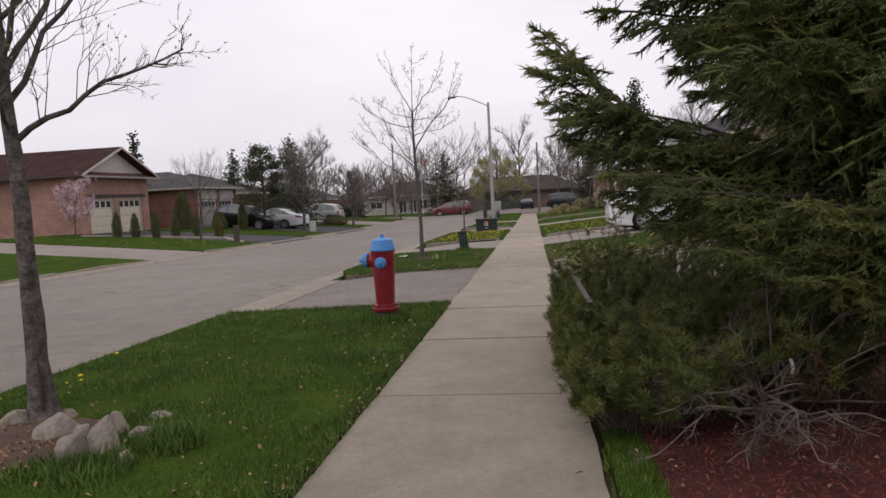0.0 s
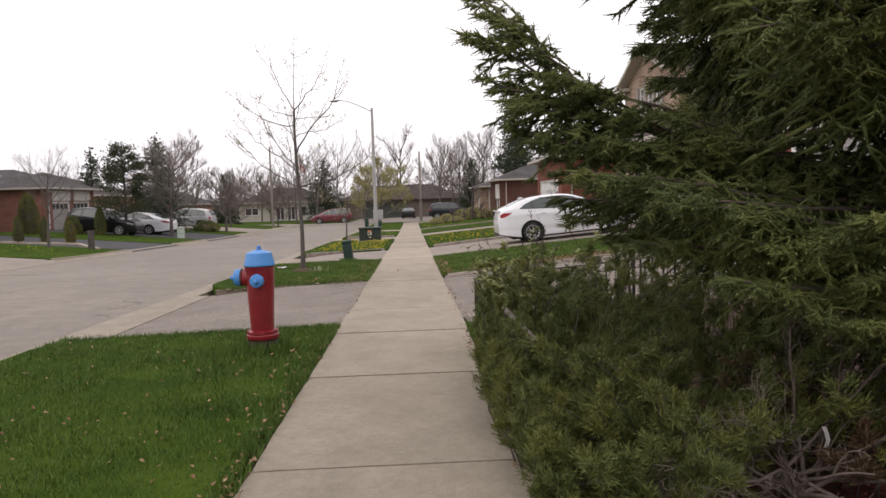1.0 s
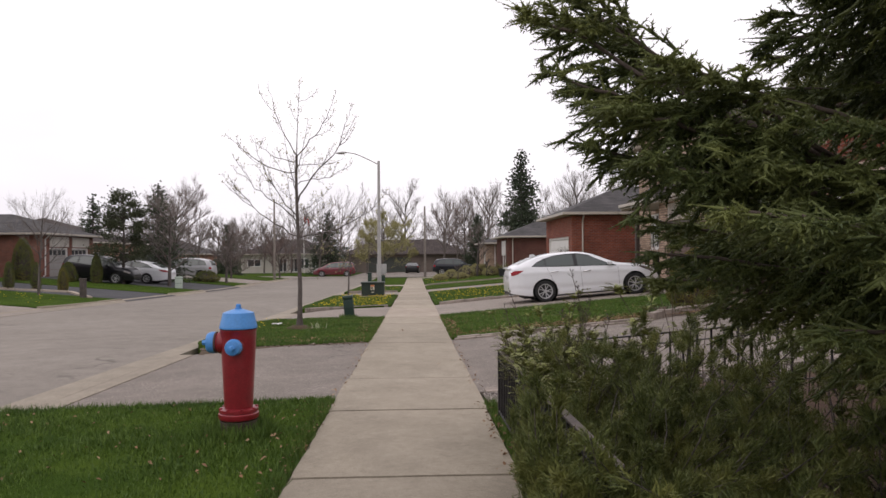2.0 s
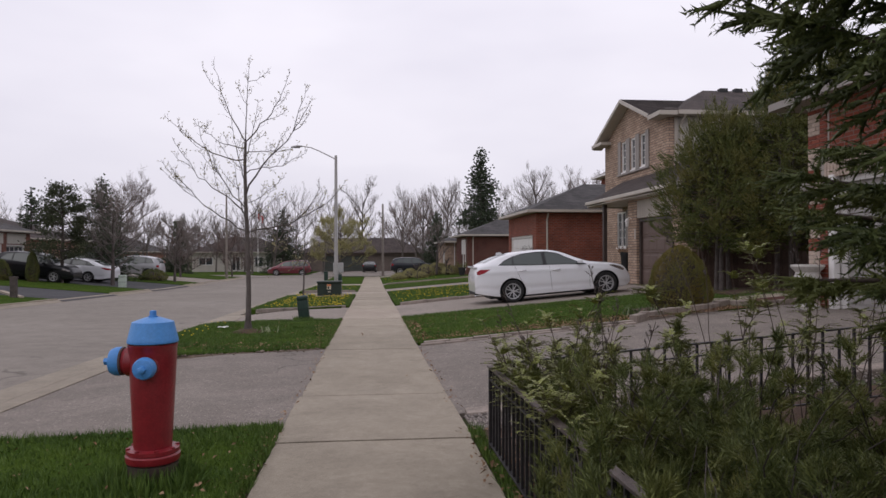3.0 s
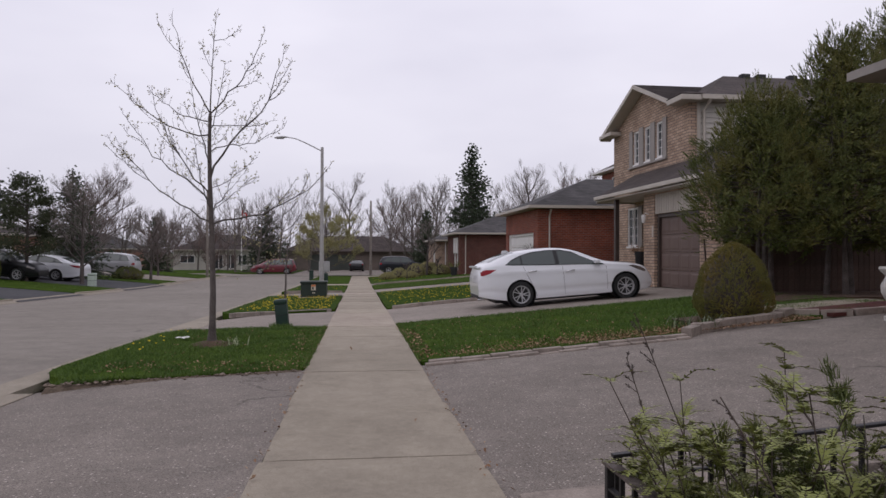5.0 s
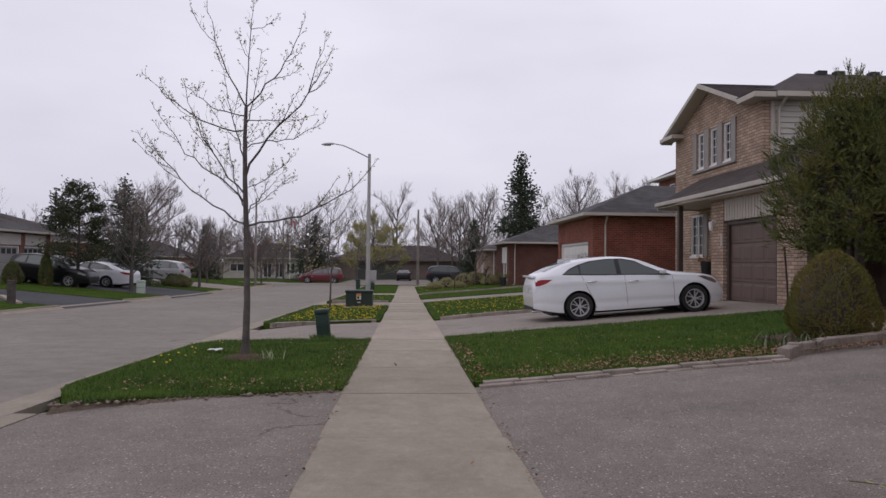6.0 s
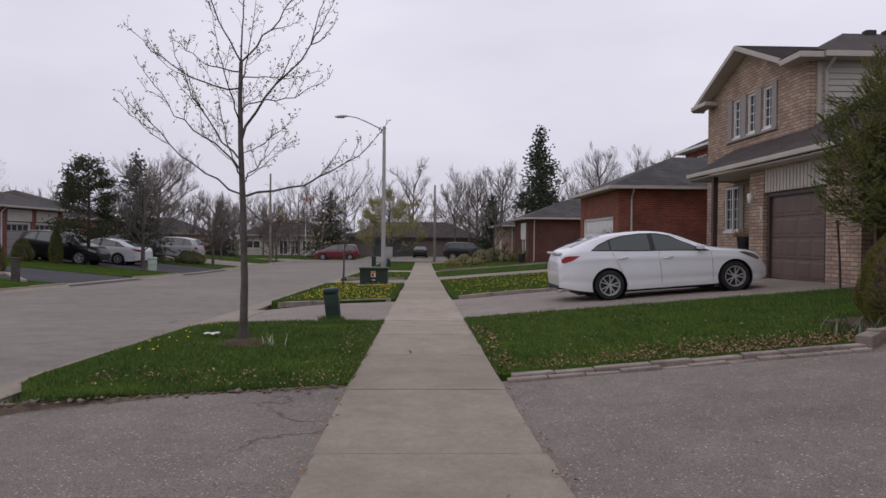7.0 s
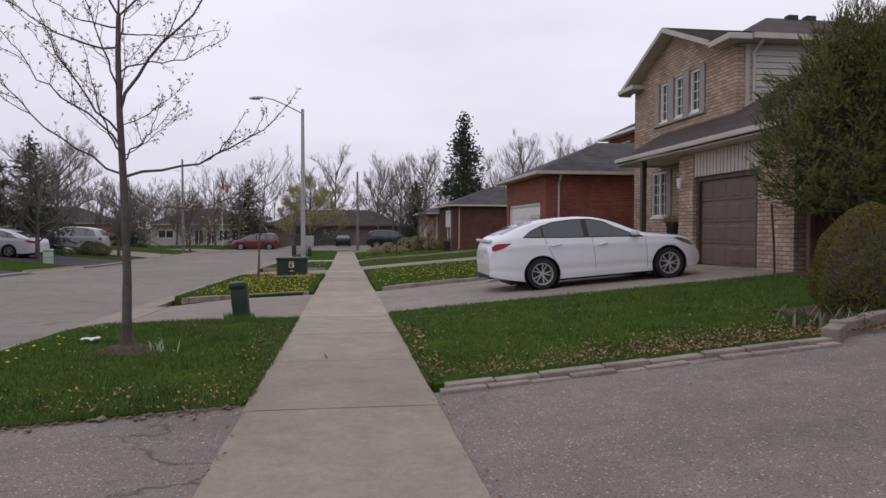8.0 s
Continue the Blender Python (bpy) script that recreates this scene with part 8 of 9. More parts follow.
def car(at, turn, label, colour, top, belt, glass_side, axles, length, half, r_wheel, floor=0.24, pillars=(), rear_glass=None, front_glass=None, tail=None, head=None, spokes=5, detail=0.6, pitch=0.0, doors=(), group="parked cars"):
    """A car lofted along its length: u runs from the tail to the nose, top and belt are its outlines in side view."""
    t = thing("car", at, label, "car", group, 0.0)
    t.matrix_world = Matrix.Translation(at) @ Matrix.Rotation(radians(turn), 4, "Z") @ Matrix.Rotation(radians(-pitch), 4, "Y")
    nu = int(100 * detail) + 1
    us = sorted({*np.linspace(0.0, length, nu).round(4), *np.linspace(0.0, 0.35, 14).round(4), *np.linspace(length - 0.4, length, 14).round(4)})
    arch = r_wheel * 1.16
    top_at, belt_at = smooth_line(top), smooth_line(belt)
    lower, upper = 16, 18

    def ring(u):
        """Half a cross-section, from the floor up the side and over to the middle of the roof."""
        e0, e1 = u, length - u
        w = half * (1 - 0.26 * max(0.0, 1 - e0 / 0.55) ** 2.3 - 0.34 * max(0.0, 1 - e1 / 0.85) ** 2.3)
        zt = top_at(u)
        zb = min(belt_at(u), zt - 0.03)
        z0 = floor + 0.15 * max(0.0, 1 - e0 / 0.75) ** 1.3 + 0.08 * max(0.0, 1 - e1 / 0.30) ** 2
        z0 = min(z0, zb - 0.1)
        pts = [(0.0, z0), (0.82 * w, z0)]
        for k in range(lower + 1):
            q = k / lower
            z = z0 + 0.02 + (zb - z0 - 0.02) * q
            bulge = 1.0 - 0.06 * abs((q - 0.58) / 0.58) ** 2.4 - 0.020 * math.exp(-(((q - 0.24) / 0.07) ** 2)) + 0.014 * math.exp(-(((q - 0.82) / 0.06) ** 2))
            pts.append((w * bulge, z))
        wb, rise = pts[-1][0], zt - zb
        roof = min(wb, max(0.60 * half, wb - 0.50 * rise))
        cab = min(1.0, max(0.0, (rise - 0.06) / 0.25))
        for k in range(1, upper + 1):
            q = k / upper
            if q <= 0.5:
                s = q / 0.5
                y1, z1 = wb + (roof - wb) * s**1.2, zb + (rise - min(0.07, 0.3 * rise)) * s
            else:
                s = (q - 0.5) / 0.5 * math.pi / 2
                y1, z1 = roof * math.cos(s) ** 0.8 if q < 1 else 0.0, zt - min(0.07, 0.3 * rise) * (1 - math.sin(s) ** 0.9)
            a = q * math.pi / 2
            y2, z2 = wb * math.cos(a) ** 0.6 if q < 1 else 0.0, zb + rise * math.sin(a) ** 0.8
            pts.append((y1 * cab + y2 * (1 - cab), z1 * cab + z2 * (1 - cab)))
        return pts

    rings = {u: ring(u) for u in us}

    def side_y(u, z):
        p = ring(u)[1:]
        return float(np.interp(z, [q[1] for q in p], [q[0] for q in p]))

    def over_z(u, y):
        p = ring(u)[lower + 2:][::-1]
        return float(np.interp(abs(y), [q[0] for q in p], [q[1] for q in p]))

    body, seen = bmesh.new(), {}
    for side in (1, -1):
        for ua, ub in zip(us, us[1:]):
            for k in range(lower + upper + 2):
                q = [(ua, *rings[ua][k]), (ub, *rings[ub][k]), (ub, *rings[ub][k + 1]), (ua, *rings[ua][k + 1])]
                cu, cy, cz = (sum(p[j] for p in q) / 4 for j in range(3))
                if k < lower and cy > 0.5 * half and any((cu - a) ** 2 + (cz - r_wheel) ** 2 < arch**2 for a in axles):
                    continue
                vs = []
                for p in q:
                    c = (round(p[0], 4), round(side * p[1], 4), round(p[2], 4))
                    if c not in seen:
                        seen[c] = body.verts.new(c)
                    if seen[c] not in vs:
                        vs.append(seen[c])
                if len(vs) > 2 and not body.faces.get(vs):
                    body.faces.new(vs if side > 0 else vs[::-1])
    for v in body.verts:
        if v.is_boundary and abs(v.co.y) > 0.5 * half:
            for a in axles:
                d = math.hypot(v.co.x - a, v.co.z - r_wheel)
                if d < arch * 1.3 and v.co.z > floor - 0.02:
                    s = arch / max(d, 1e-3)
                    v.co.x, v.co.z = a + (v.co.x - a) * s, max(r_wheel + (v.co.z - r_wheel) * s, floor - 0.03)
    for u in (us[0], us[-1]):
        pts = [(u, y, z) for y, z in rings[u][1:]] + [(u, -y, z) for y, z in rings[u][1:-1][::-1]]
        vs = []
        for p in pts:
            c = tuple(round(q, 4) for q in p)
            if c not in seen:
                seen[c] = body.verts.new(c)
            if seen[c] not in vs:
                vs.append(seen[c])
        body.faces.new(vs)
    part("body", body, colour, t, "", True)

    def side_panel(name, poly, side, material, lift, parent=None, label_="", n=14):
        """A panel with a crisp outline, laid on the side of the body."""
        lo, hi = min(p[0] for p in poly), max(p[0] for p in poly)
        bm, rows = bmesh.new(), []
        m = max(6, int((hi - lo) / 0.05))
        for i in range(m + 1):
            u = lo + 1e-4 + (hi - lo - 2e-4) * i / m
            cut = []
            for (ua, za), (ub, zb_) in zip(poly, poly[1:] + poly[:1]):
                if (ua - u) * (ub - u) <= 0 and ua != ub:
                    cut.append(za + (zb_ - za) * (u - ua) / (ub - ua))
            a, b = min(cut), max(cut)
            rows.append([bm.verts.new((u, side * (side_y(u, a + (b - a) * k / n) + lift), a + (b - a) * k / n)) for k in range(n + 1)])
        for p, q in zip(rows, rows[1:]):
            for k in range(n):
                bm.faces.new((p[k], q[k], q[k + 1], p[k + 1]))
        bmesh.ops.remove_doubles(bm, verts=bm.verts, dist=0.0008)
        return part(name, bm, material, parent or t, label_, True)

    def grow(poly, by):
        cx, cz = sum(p[0] for p in poly) / len(poly), sum(p[1] for p in poly) / len(poly)
        return [(u + by * (u - cx) / max(0.3, abs(u - cx)), z + by * (1 if z > cz else -1)) for u, z in poly]

    edges = [min(p[0] for p in glass_side)] + [x for ab in pillars for x in ab] + [max(p[0] for p in glass_side)]

    def clip(poly, a, b):
        out = []
        for (ua, za), (ub, zb_) in zip(poly, poly[1:] + poly[:1]):
            for x in (a, b):
                pass
            if a <= ua <= b:
                out.append((ua, za))
            for x in sorted((a, b), reverse=ub < ua):
                if (ua - x) * (ub - x) < 0:
                    out.append((x, za + (zb_ - za) * (x - ua) / (ub - ua)))
        return out

    for side in (1, -1):
        fr = side_panel("window_surround", grow(glass_side, 0.022), side, BLACK_PLASTIC, 0.003, label_="black window surround")
        for a, b in zip(edges[::2], edges[1::2]):
            piece_ = clip(glass_side, a, b)
            if len(piece_) > 2:
                side_panel("side_window", piece_, side, CAR_DARK_GLASS, 0.006, fr, "dark tinted glass")
        if tail:
            side_panel("tail_lamp", tail, side, RED_LENS, 0.006, label_="red tail lamp")
        if head:
            side_panel("head_lamp", head, side, CLEAR_LENS, 0.006, label_="clear head lamp")

    def over_panel(name, u0, u1, share0, share1, lift):
        bm, rows = bmesh.new(), []
        for i in range(15):
            u = u0 + (u1 - u0) * i / 14
            w = half * (share0 + (share1 - share0) * i / 14)
            rows.append([bm.verts.new((u, w * (k / 8 - 1), over_z(u, w * (k / 8 - 1)) + lift)) for k in range(17)])
        for p, q in zip(rows, rows[1:]):
            for k in range(16):
                bm.faces.new((p[k], q[k], q[k + 1], p[k + 1]))
        part(name, bm, CAR_DARK_GLASS, t, "dark tinted glass", True)

    if rear_glass:
        over_panel("rear_window", *rear_glass, 0.66, 0.58, 0.006)
    if front_glass:
        over_panel("windscreen", *front_glass, 0.60, 0.72, 0.006)
    for a in axles:
        for s in (-1, 1):
            bm = bmesh.new()
            m = Matrix.Translation((a, s * (half - 0.13), r_wheel)) @ Matrix.Rotation(radians(90), 4, "X")
            lathe(bm, [(arch * 0.99, -0.12 * s), (arch * 0.99, 0.12 * s), (0.05, 0.121 * s)], 28, m, False)
            part("wheel_arch", bm, BLACK_PLASTIC, t)
            wheel(t, a, s * (half - 0.115), r_wheel, 0.21, spokes, s)
    part("underbody", boxed(0.45, length - 0.5, -0.62 * half, 0.62 * half, floor - 0.05, floor + 0.02), BLACK_PLASTIC, t)
    hi = max(p[0] for p in glass_side)
    for s in (-1, 1):
        bm = bmesh.new()
        u = hi - 0.24
        y = s * (half + 0.05)
        box(bm, u - 0.05, u + 0.09, min(y - 0.09, y + 0.09), max(y - 0.09, y + 0.09), belt_at(u) + 0.03, belt_at(u) + 0.135, bevel=0.04)
        part("wing_mirror", bm, colour, t, "", True)
        for u in doors:
            z = belt_at(u) - 0.15
            yy = side_y(u, z)
            bm = bmesh.new()
            tube(bm, [(u - 0.11, s * (yy - 0.004), z), (u - 0.08, s * (yy + 0.022), z + 0.003), (u + 0.08, s * (yy + 0.022), z + 0.006), (u + 0.11, s * (yy - 0.004), z + 0.006)], 0.013, 8)
            part("door_handle", bm, CHROME, t, "chrome door handle", True)
        if detail > 1:
            for a, b in ((axles[0] + 0.42, axles[0] + 0.10), (2.24, 2.20), (axles[1] - 0.49, axles[1] - 0.50)):
                bm = bmesh.new()
                zs = np.linspace(floor + 0.10, belt_at(b) - 0.02, 9)
                tube(bm, [(a + (b - a) * k / 8, s * (side_y(a + (b - a) * k / 8, z) + 0.0005), z) for k, z in enumerate(zs)], 0.0035, 5)
                part("door_seam", bm, BLACK_PLASTIC, t)
    return t


# the white saloon on the drive
SALOON_TOP = [(0.0, 0.72), (0.025, 1.05), (0.08, 1.088), (0.35, 1.098), (0.55, 1.130), (0.8, 1.225), (1.1, 1.335), (1.4, 1.41), (1.8, 1.455), (2.3, 1.475), (2.65, 1.46), (2.95, 1.405), (3.25, 1.28), (3.55, 1.125), (3.75, 1.035), (4.1, 0.985), (4.45, 0.90), (4.68, 0.80), (4.80, 0.66), (4.83, 0.50)]
SALOON_BELT = [(0.0, 0.64), (0.04, 0.99), (0.3, 1.035), (1.0, 1.055), (2.0, 1.02), (3.0, 0.97), (3.6, 0.945), (4.1, 0.90), (4.5, 0.80), (4.75, 0.66), (4.83, 0.46)]
glass = [(1.00, 1.090), (1.18, 1.17), (1.42, 1.265), (1.75, 1.345), (2.15, 1.392), (2.55, 1.398), (2.85, 1.34), (3.15, 1.20), (3.44, 1.010), (2.9, 1.03), (2.0, 1.065), (1.3, 1.085)]
z_rear, z_front = gz(4.1, 24.5), gz(6.9, 24.5)


NEAR_TOP = [(0.0, 0.72), (0.02, 1.06), (0.06, 1.125), (0.2, 1.165), (0.4, 1.25), (0.65, 1.345), (0.93, 1.42), (1.3, 1.465), (1.7, 1.48), (2.05, 1.478), (2.4, 1.44), (2.65, 1.375), (2.9, 1.27), (3.15, 1.15), (3.4, 1.045), (3.7, 0.99), (4.05, 0.945), (4.35, 0.89), (4.55, 0.825), (4.67, 0.72), (4.71, 0.52)]
NEAR_BELT = [(0.0, 0.64), (0.03, 1.0), (0.25, 1.07), (0.8, 1.09), (1.7, 1.04), (2.7, 0.985), (3.3, 0.94), (3.8, 0.90), (4.2, 0.83), (4.5, 0.72), (4.71, 0.46)]
near_glass = [(0.72, 1.135), (0.9, 1.215), (1.15, 1.31), (1.45, 1.375), (1.85, 1.40), (2.2, 1.385), (2.5, 1.31), (2.8, 1.18), (3.1, 1.035), (3.33, 0.955), (2.6, 1.01), (1.7, 1.06), (1.0, 1.11)]
saloon = car((4.1 - 1.07 * 0.998, 24.52, z_rear - 1.07 * 0.079), 0, "white four-door saloon parked nose-in on the drive", WHITE_PAINT, NEAR_TOP, NEAR_BELT, near_glass, (1.07, 3.87), 4.71, 0.925, 0.333, 0.18, ((1.12, 1.16), (2.02, 2.13)), (0.32, 1.02), (2.55, 3.30),
             [(0.02, 0.90), (0.04, 0.99), (0.20, 1.03), (0.46, 1.02), (0.30, 0.93), (0.12, 0.875)], [(3.98, 0.865), (4.12, 0.872), (4.36, 0.80), (4.52, 0.70), (4.46, 0.655), (4.25, 0.735)], 5, 1.4, 4.55, (1.40, 2.40))
part("boot_lip", boxed(0.0, 0.12, -0.60, 0.60, 1.075, 1.128, bevel=0.018), WHITE_PAINT, saloon, "white lip of the boot lid")
for s in (-1, 1):
    lamp = boxed(4.33, 4.60, min(s * 0.58, s * 0.70), max(s * 0.58, s * 0.70), 0.38, 0.50, bevel=0.02)
    part("fog_lamp", lamp, BLACK_PLASTIC, saloon, "black fog lamp recess")
    ex = bmesh.new()
    tube(ex, [(-0.02, s * 0.55, 0.27), (0.25, s * 0.55, 0.28)], 0.04, 10)
    part("exhaust_pipe", ex, CHROME, saloon, "", True)
part("rear_bumper_insert", boxed(-0.012, 0.14, -0.6, 0.6, 0.30, 0.38, bevel=0.02), BLACK_PLASTIC, saloon)
part("plate", boxed(-0.014, -0.002, -0.16, 0.16, 0.72, 0.83, bevel=0.004), SKIRT_PLASTIC, saloon, "blank pale plate")
part("roof_aerial", prism(bmesh.new(), [(0.80, -0.02, 1.37), (1.02, -0.02, 1.42), (0.94, -0.02, 1.485), (0.82, -0.02, 1.48)], (0, 0.04, 0)), WHITE_PAINT, saloon, "white shark-fin aerial")

VAN_TOP = [(0.0, 0.7), (0.04, 1.15), (0.25, 1.55), (0.5, 1.68), (1.2, 1.73), (2.4, 1.70), (3.0, 1.60), (3.5, 1.36), (3.95, 1.10), (4.3, 1.02), (4.7, 0.88), (4.9, 0.62)]
VAN_BELT = [(0.0, 0.62), (0.1, 1.0), (0.5, 1.06), (2.0, 1.03), (3.4, 0.99), (4.2, 0.93), (4.7, 0.75), (4.9, 0.55)]
van_glass = [(0.35, 1.10), (0.45, 1.55), (1.2, 1.62), (2.4, 1.58), (2.95, 1.48), (3.6, 1.08), (2.0, 1.08)]
van_args = (VAN_TOP, VAN_BELT, van_glass, (0.95, 3.85), 4.9, 0.95, 0.34, 0.24, ((1.25, 1.33), (2.2, 2.3)), (0.05, 0.42), (3.05, 3.9), [(0.05, 0.85), (0.06, 1.02), (0.24, 1.04), (0.26, 0.86)], [(4.35, 0.74), (4.4, 0.86), (4.72, 0.76), (4.70, 0.66)], 5, 0.8)
SUV_TOP = [(0.0, 0.75), (0.05, 1.15), (0.2, 1.45), (0.45, 1.62), (1.2, 1.70), (2.3, 1.68), (2.8, 1.58), (3.2, 1.33), (3.5, 1.12), (4.1, 1.04), (4.4, 0.90), (4.55, 0.65)]
SUV_BELT = [(0.0, 0.66), (0.08, 1.0), (0.5, 1.10), (2.0, 1.05), (3.2, 1.02), (4.0, 0.95), (4.4, 0.78), (4.55, 0.55)]
suv_glass = [(0.45, 1.20), (0.75, 1.52), (1.4, 1.60), (2.3, 1.58), (2.75, 1.48), (3.2, 1.12), (2.0, 1.09)]
suv_args = (SUV_TOP, SUV_BELT, suv_glass, (0.88, 3.55), 4.55, 0.91, 0.36, 0.27, ((1.1, 1.17), (2.0, 2.1)), (0.1, 0.42), (2.85, 3.45), [(0.06, 0.88), (0.07, 1.04), (0.25, 1.08), (0.27, 0.9)], [(3.98, 0.78), (4.02, 0.90), (4.40, 0.78), (4.36, 0.68)], 5, 0.8)


def nose_to(x, y, turn, length, pitch=0.0):
    """Base of a car whose middle stands at x, y."""
    a = radians(turn)
    bx, by = x - math.cos(a) * length / 2, y - math.sin(a) * length / 2
    return (bx, by, gz(x, y) + 0.01 - math.sin(radians(pitch)) * length / 2)


car(nose_to(-9.4, 85.0, 180, 4.9), 180, "red minivan parked at the end of the street", RED_PAINT, *van_args)
car(nose_to(4.1, 72.6, 0, 4.55), 0, "dark blue crossover parked near the junction", DARK_PAINT, *suv_args)
car(nose_to(-0.3, 99.5, 88, 4.83), 88, "black saloon parked before the far garage", BLACK_PAINT, SALOON_TOP, SALOON_BELT, glass, (1.37, 4.17), 4.83, 0.925, 0.333, 0.22, ((1.50, 1.56), (2.42, 2.54)), (0.5, 1.25), (2.95, 3.72), [(0.035, 0.86), (0.05, 0.965), (0.40, 0.995), (0.64, 0.985), (0.45, 0.905), (0.25, 0.855)], None, 5, 0.7)
car(nose_to(-19.8, 47.4, -2, 4.55, -4.5), -2, "black crossover parked nose-out on the drive", BLACK_PAINT, *suv_args, pitch=-4.5)
car(nose_to(-18.9, 50.6, 178, 4.83, 4.5), 178, "white saloon parked on the drive across the road", WHITE_PAINT, SALOON_TOP, SALOON_BELT, glass, (1.37, 4.17), 4.83, 0.925, 0.333, 0.22, ((1.50, 1.56), (2.42, 2.54)), (0.5, 1.25), (2.95, 3.72), [(0.035, 0.86), (0.05, 0.965), (0.40, 0.995), (0.64, 0.985), (0.45, 0.905), (0.25, 0.855)], [(4.22, 0.800), (4.34, 0.838), (4.62, 0.755), (4.74, 0.675), (4.66, 0.645), (4.48, 0.70)], 5, 0.9, 4.5)
car(nose_to(-19.0, 61.5, 178, 4.55, 4.5), 178, "silver estate car with dark glass parked across the road", SILVER_PAINT, *suv_args, pitch=4.5)
car(nose_to(-21.5, 58.6, 178, 4.55, 4.5), 178, "black off-roader parked beside a silver estate", BLACK_PAINT, *suv_args, pitch=4.5)

# ---------------------------------------------------------------- street furniture
def hydrant():
    x, y = -1.36, 8.12
    z = -0.035
    h = thing("fire_hydrant", (x, y, z), "red fire hydrant with bright blue bonnet and caps on the verge", "hydrant")
    body = lathe(bmesh.new(), [(0.105, -0.12), (0.108, 0.02), (0.112, 0.115), (0.116, 0.2), (0.130, 0.48), (0.139, 0.66), (0.142, 0.735), (0.146, 0.74), (0.146, 0.752), (0.130, 0.754)], 40)
    b = part("barrel", body, HYD_RED, h, "tapered red barrel", True)
    flange = lathe(bmesh.new(), [(0.10, 0.03), (0.155, 0.035), (0.160, 0.05), (0.160, 0.075), (0.150, 0.085), (0.155, 0.09), (0.155, 0.112), (0.13, 0.118), (0.10, 0.12)], 40)
    f = part("flange", flange, HYD_RED, h, "red bolted flange", True)
    for k in range(8):
        a = 2 * math.pi * (k + 0.5) / 8
        bolt = lathe(bmesh.new(), [(0.015, 0.105), (0.015, 0.122), (0.008, 0.125)], 6, Matrix.Translation((0.143 * math.cos(a), 0.140 * math.sin(a), 0)))
        part("bolt", bolt, HYD_RED, f)
    low = lathe(bmesh.new(), [(0.12, -0.17), (0.145, -0.02), (0.150, 0.022), (0.11, 0.030)], 28)
    part("standpipe", low, RUST, h, "rusty standpipe at the grass", True)
    seam = lathe(bmesh.new(), [(0.120, 0.750), (0.1435, 0.7545), (0.1435, 0.760), (0.120, 0.762)], 40)
    part("seam_ring", seam, RUST, h, "dark seam under the bonnet", True)
    bonnet = lathe(bmesh.new(), [(0.135, 0.759), (0.1485, 0.761), (0.1495, 0.764), (0.1495, 0.774), (0.147, 0.782), (0.1225, 0.884), (0.1215, 0.887), (0.045, 0.914), (0.03, 0.916)], 44)
    c = part("bonnet", bonnet, HYD_BLUE, h, "blue conical bonnet", True)
    nut = lathe(bmesh.new(), [(0.030, 0.912), (0.030, 0.922), (0.022, 0.924), (0.020, 0.952), (0.015, 0.956), (0.004, 0.957)], 5)
    part("operating_nut", nut, HYD_BLUE, c, "worn blue pentagon nut")

    def nozzle(way, zz, r, long, name):
        m = Matrix.Translation((0, 0, zz)) @ Vector(way).to_track_quat("Z", "Y").to_matrix().to_4x4()
        col = lathe(bmesh.new(), [(r * 1.15, 0.06), (r * 1.12, long - 0.025), (r * 1.0, long - 0.015), (r * 0.95, long), (r * 0.6, long + 0.002)], 28, m)
        n = part(name, col, HYD_RED, h, "red outlet collar", True)
        ring = lathe(bmesh.new(), [(r * 0.9, long - 0.004), (r * 1.05, long), (r * 1.05, long + 0.012), (r * 0.9, long + 0.014)], 28, m)
        part("gasket", ring, RUST, n, "", True)
        cap = lathe(bmesh.new(), [(r * 1.04, long + 0.012), (r * 1.08, long + 0.02), (r * 1.06, long + 0.05), (r * 0.92, long + 0.075), (r * 0.5, long + 0.082), (r * 0.3, long + 0.083)], 28, m)
        k = part("cap", cap, HYD_BLUE, n, "blue outlet cap", True)
        tip = lathe(bmesh.new(), [(0.024, long + 0.08), (0.021, long + 0.12), (0.012, long + 0.124), (0.003, long + 0.125)], 5, m)
        part("cap_nut", tip, HYD_BLUE, k)

    nozzle((0.03, -1.0, 0), 0.625, 0.062, 0.150, "outlet")
    nozzle((-1.0, 0.04, 0), 0.645, 0.082, 0.172, "pumper_outlet")


hydrant()


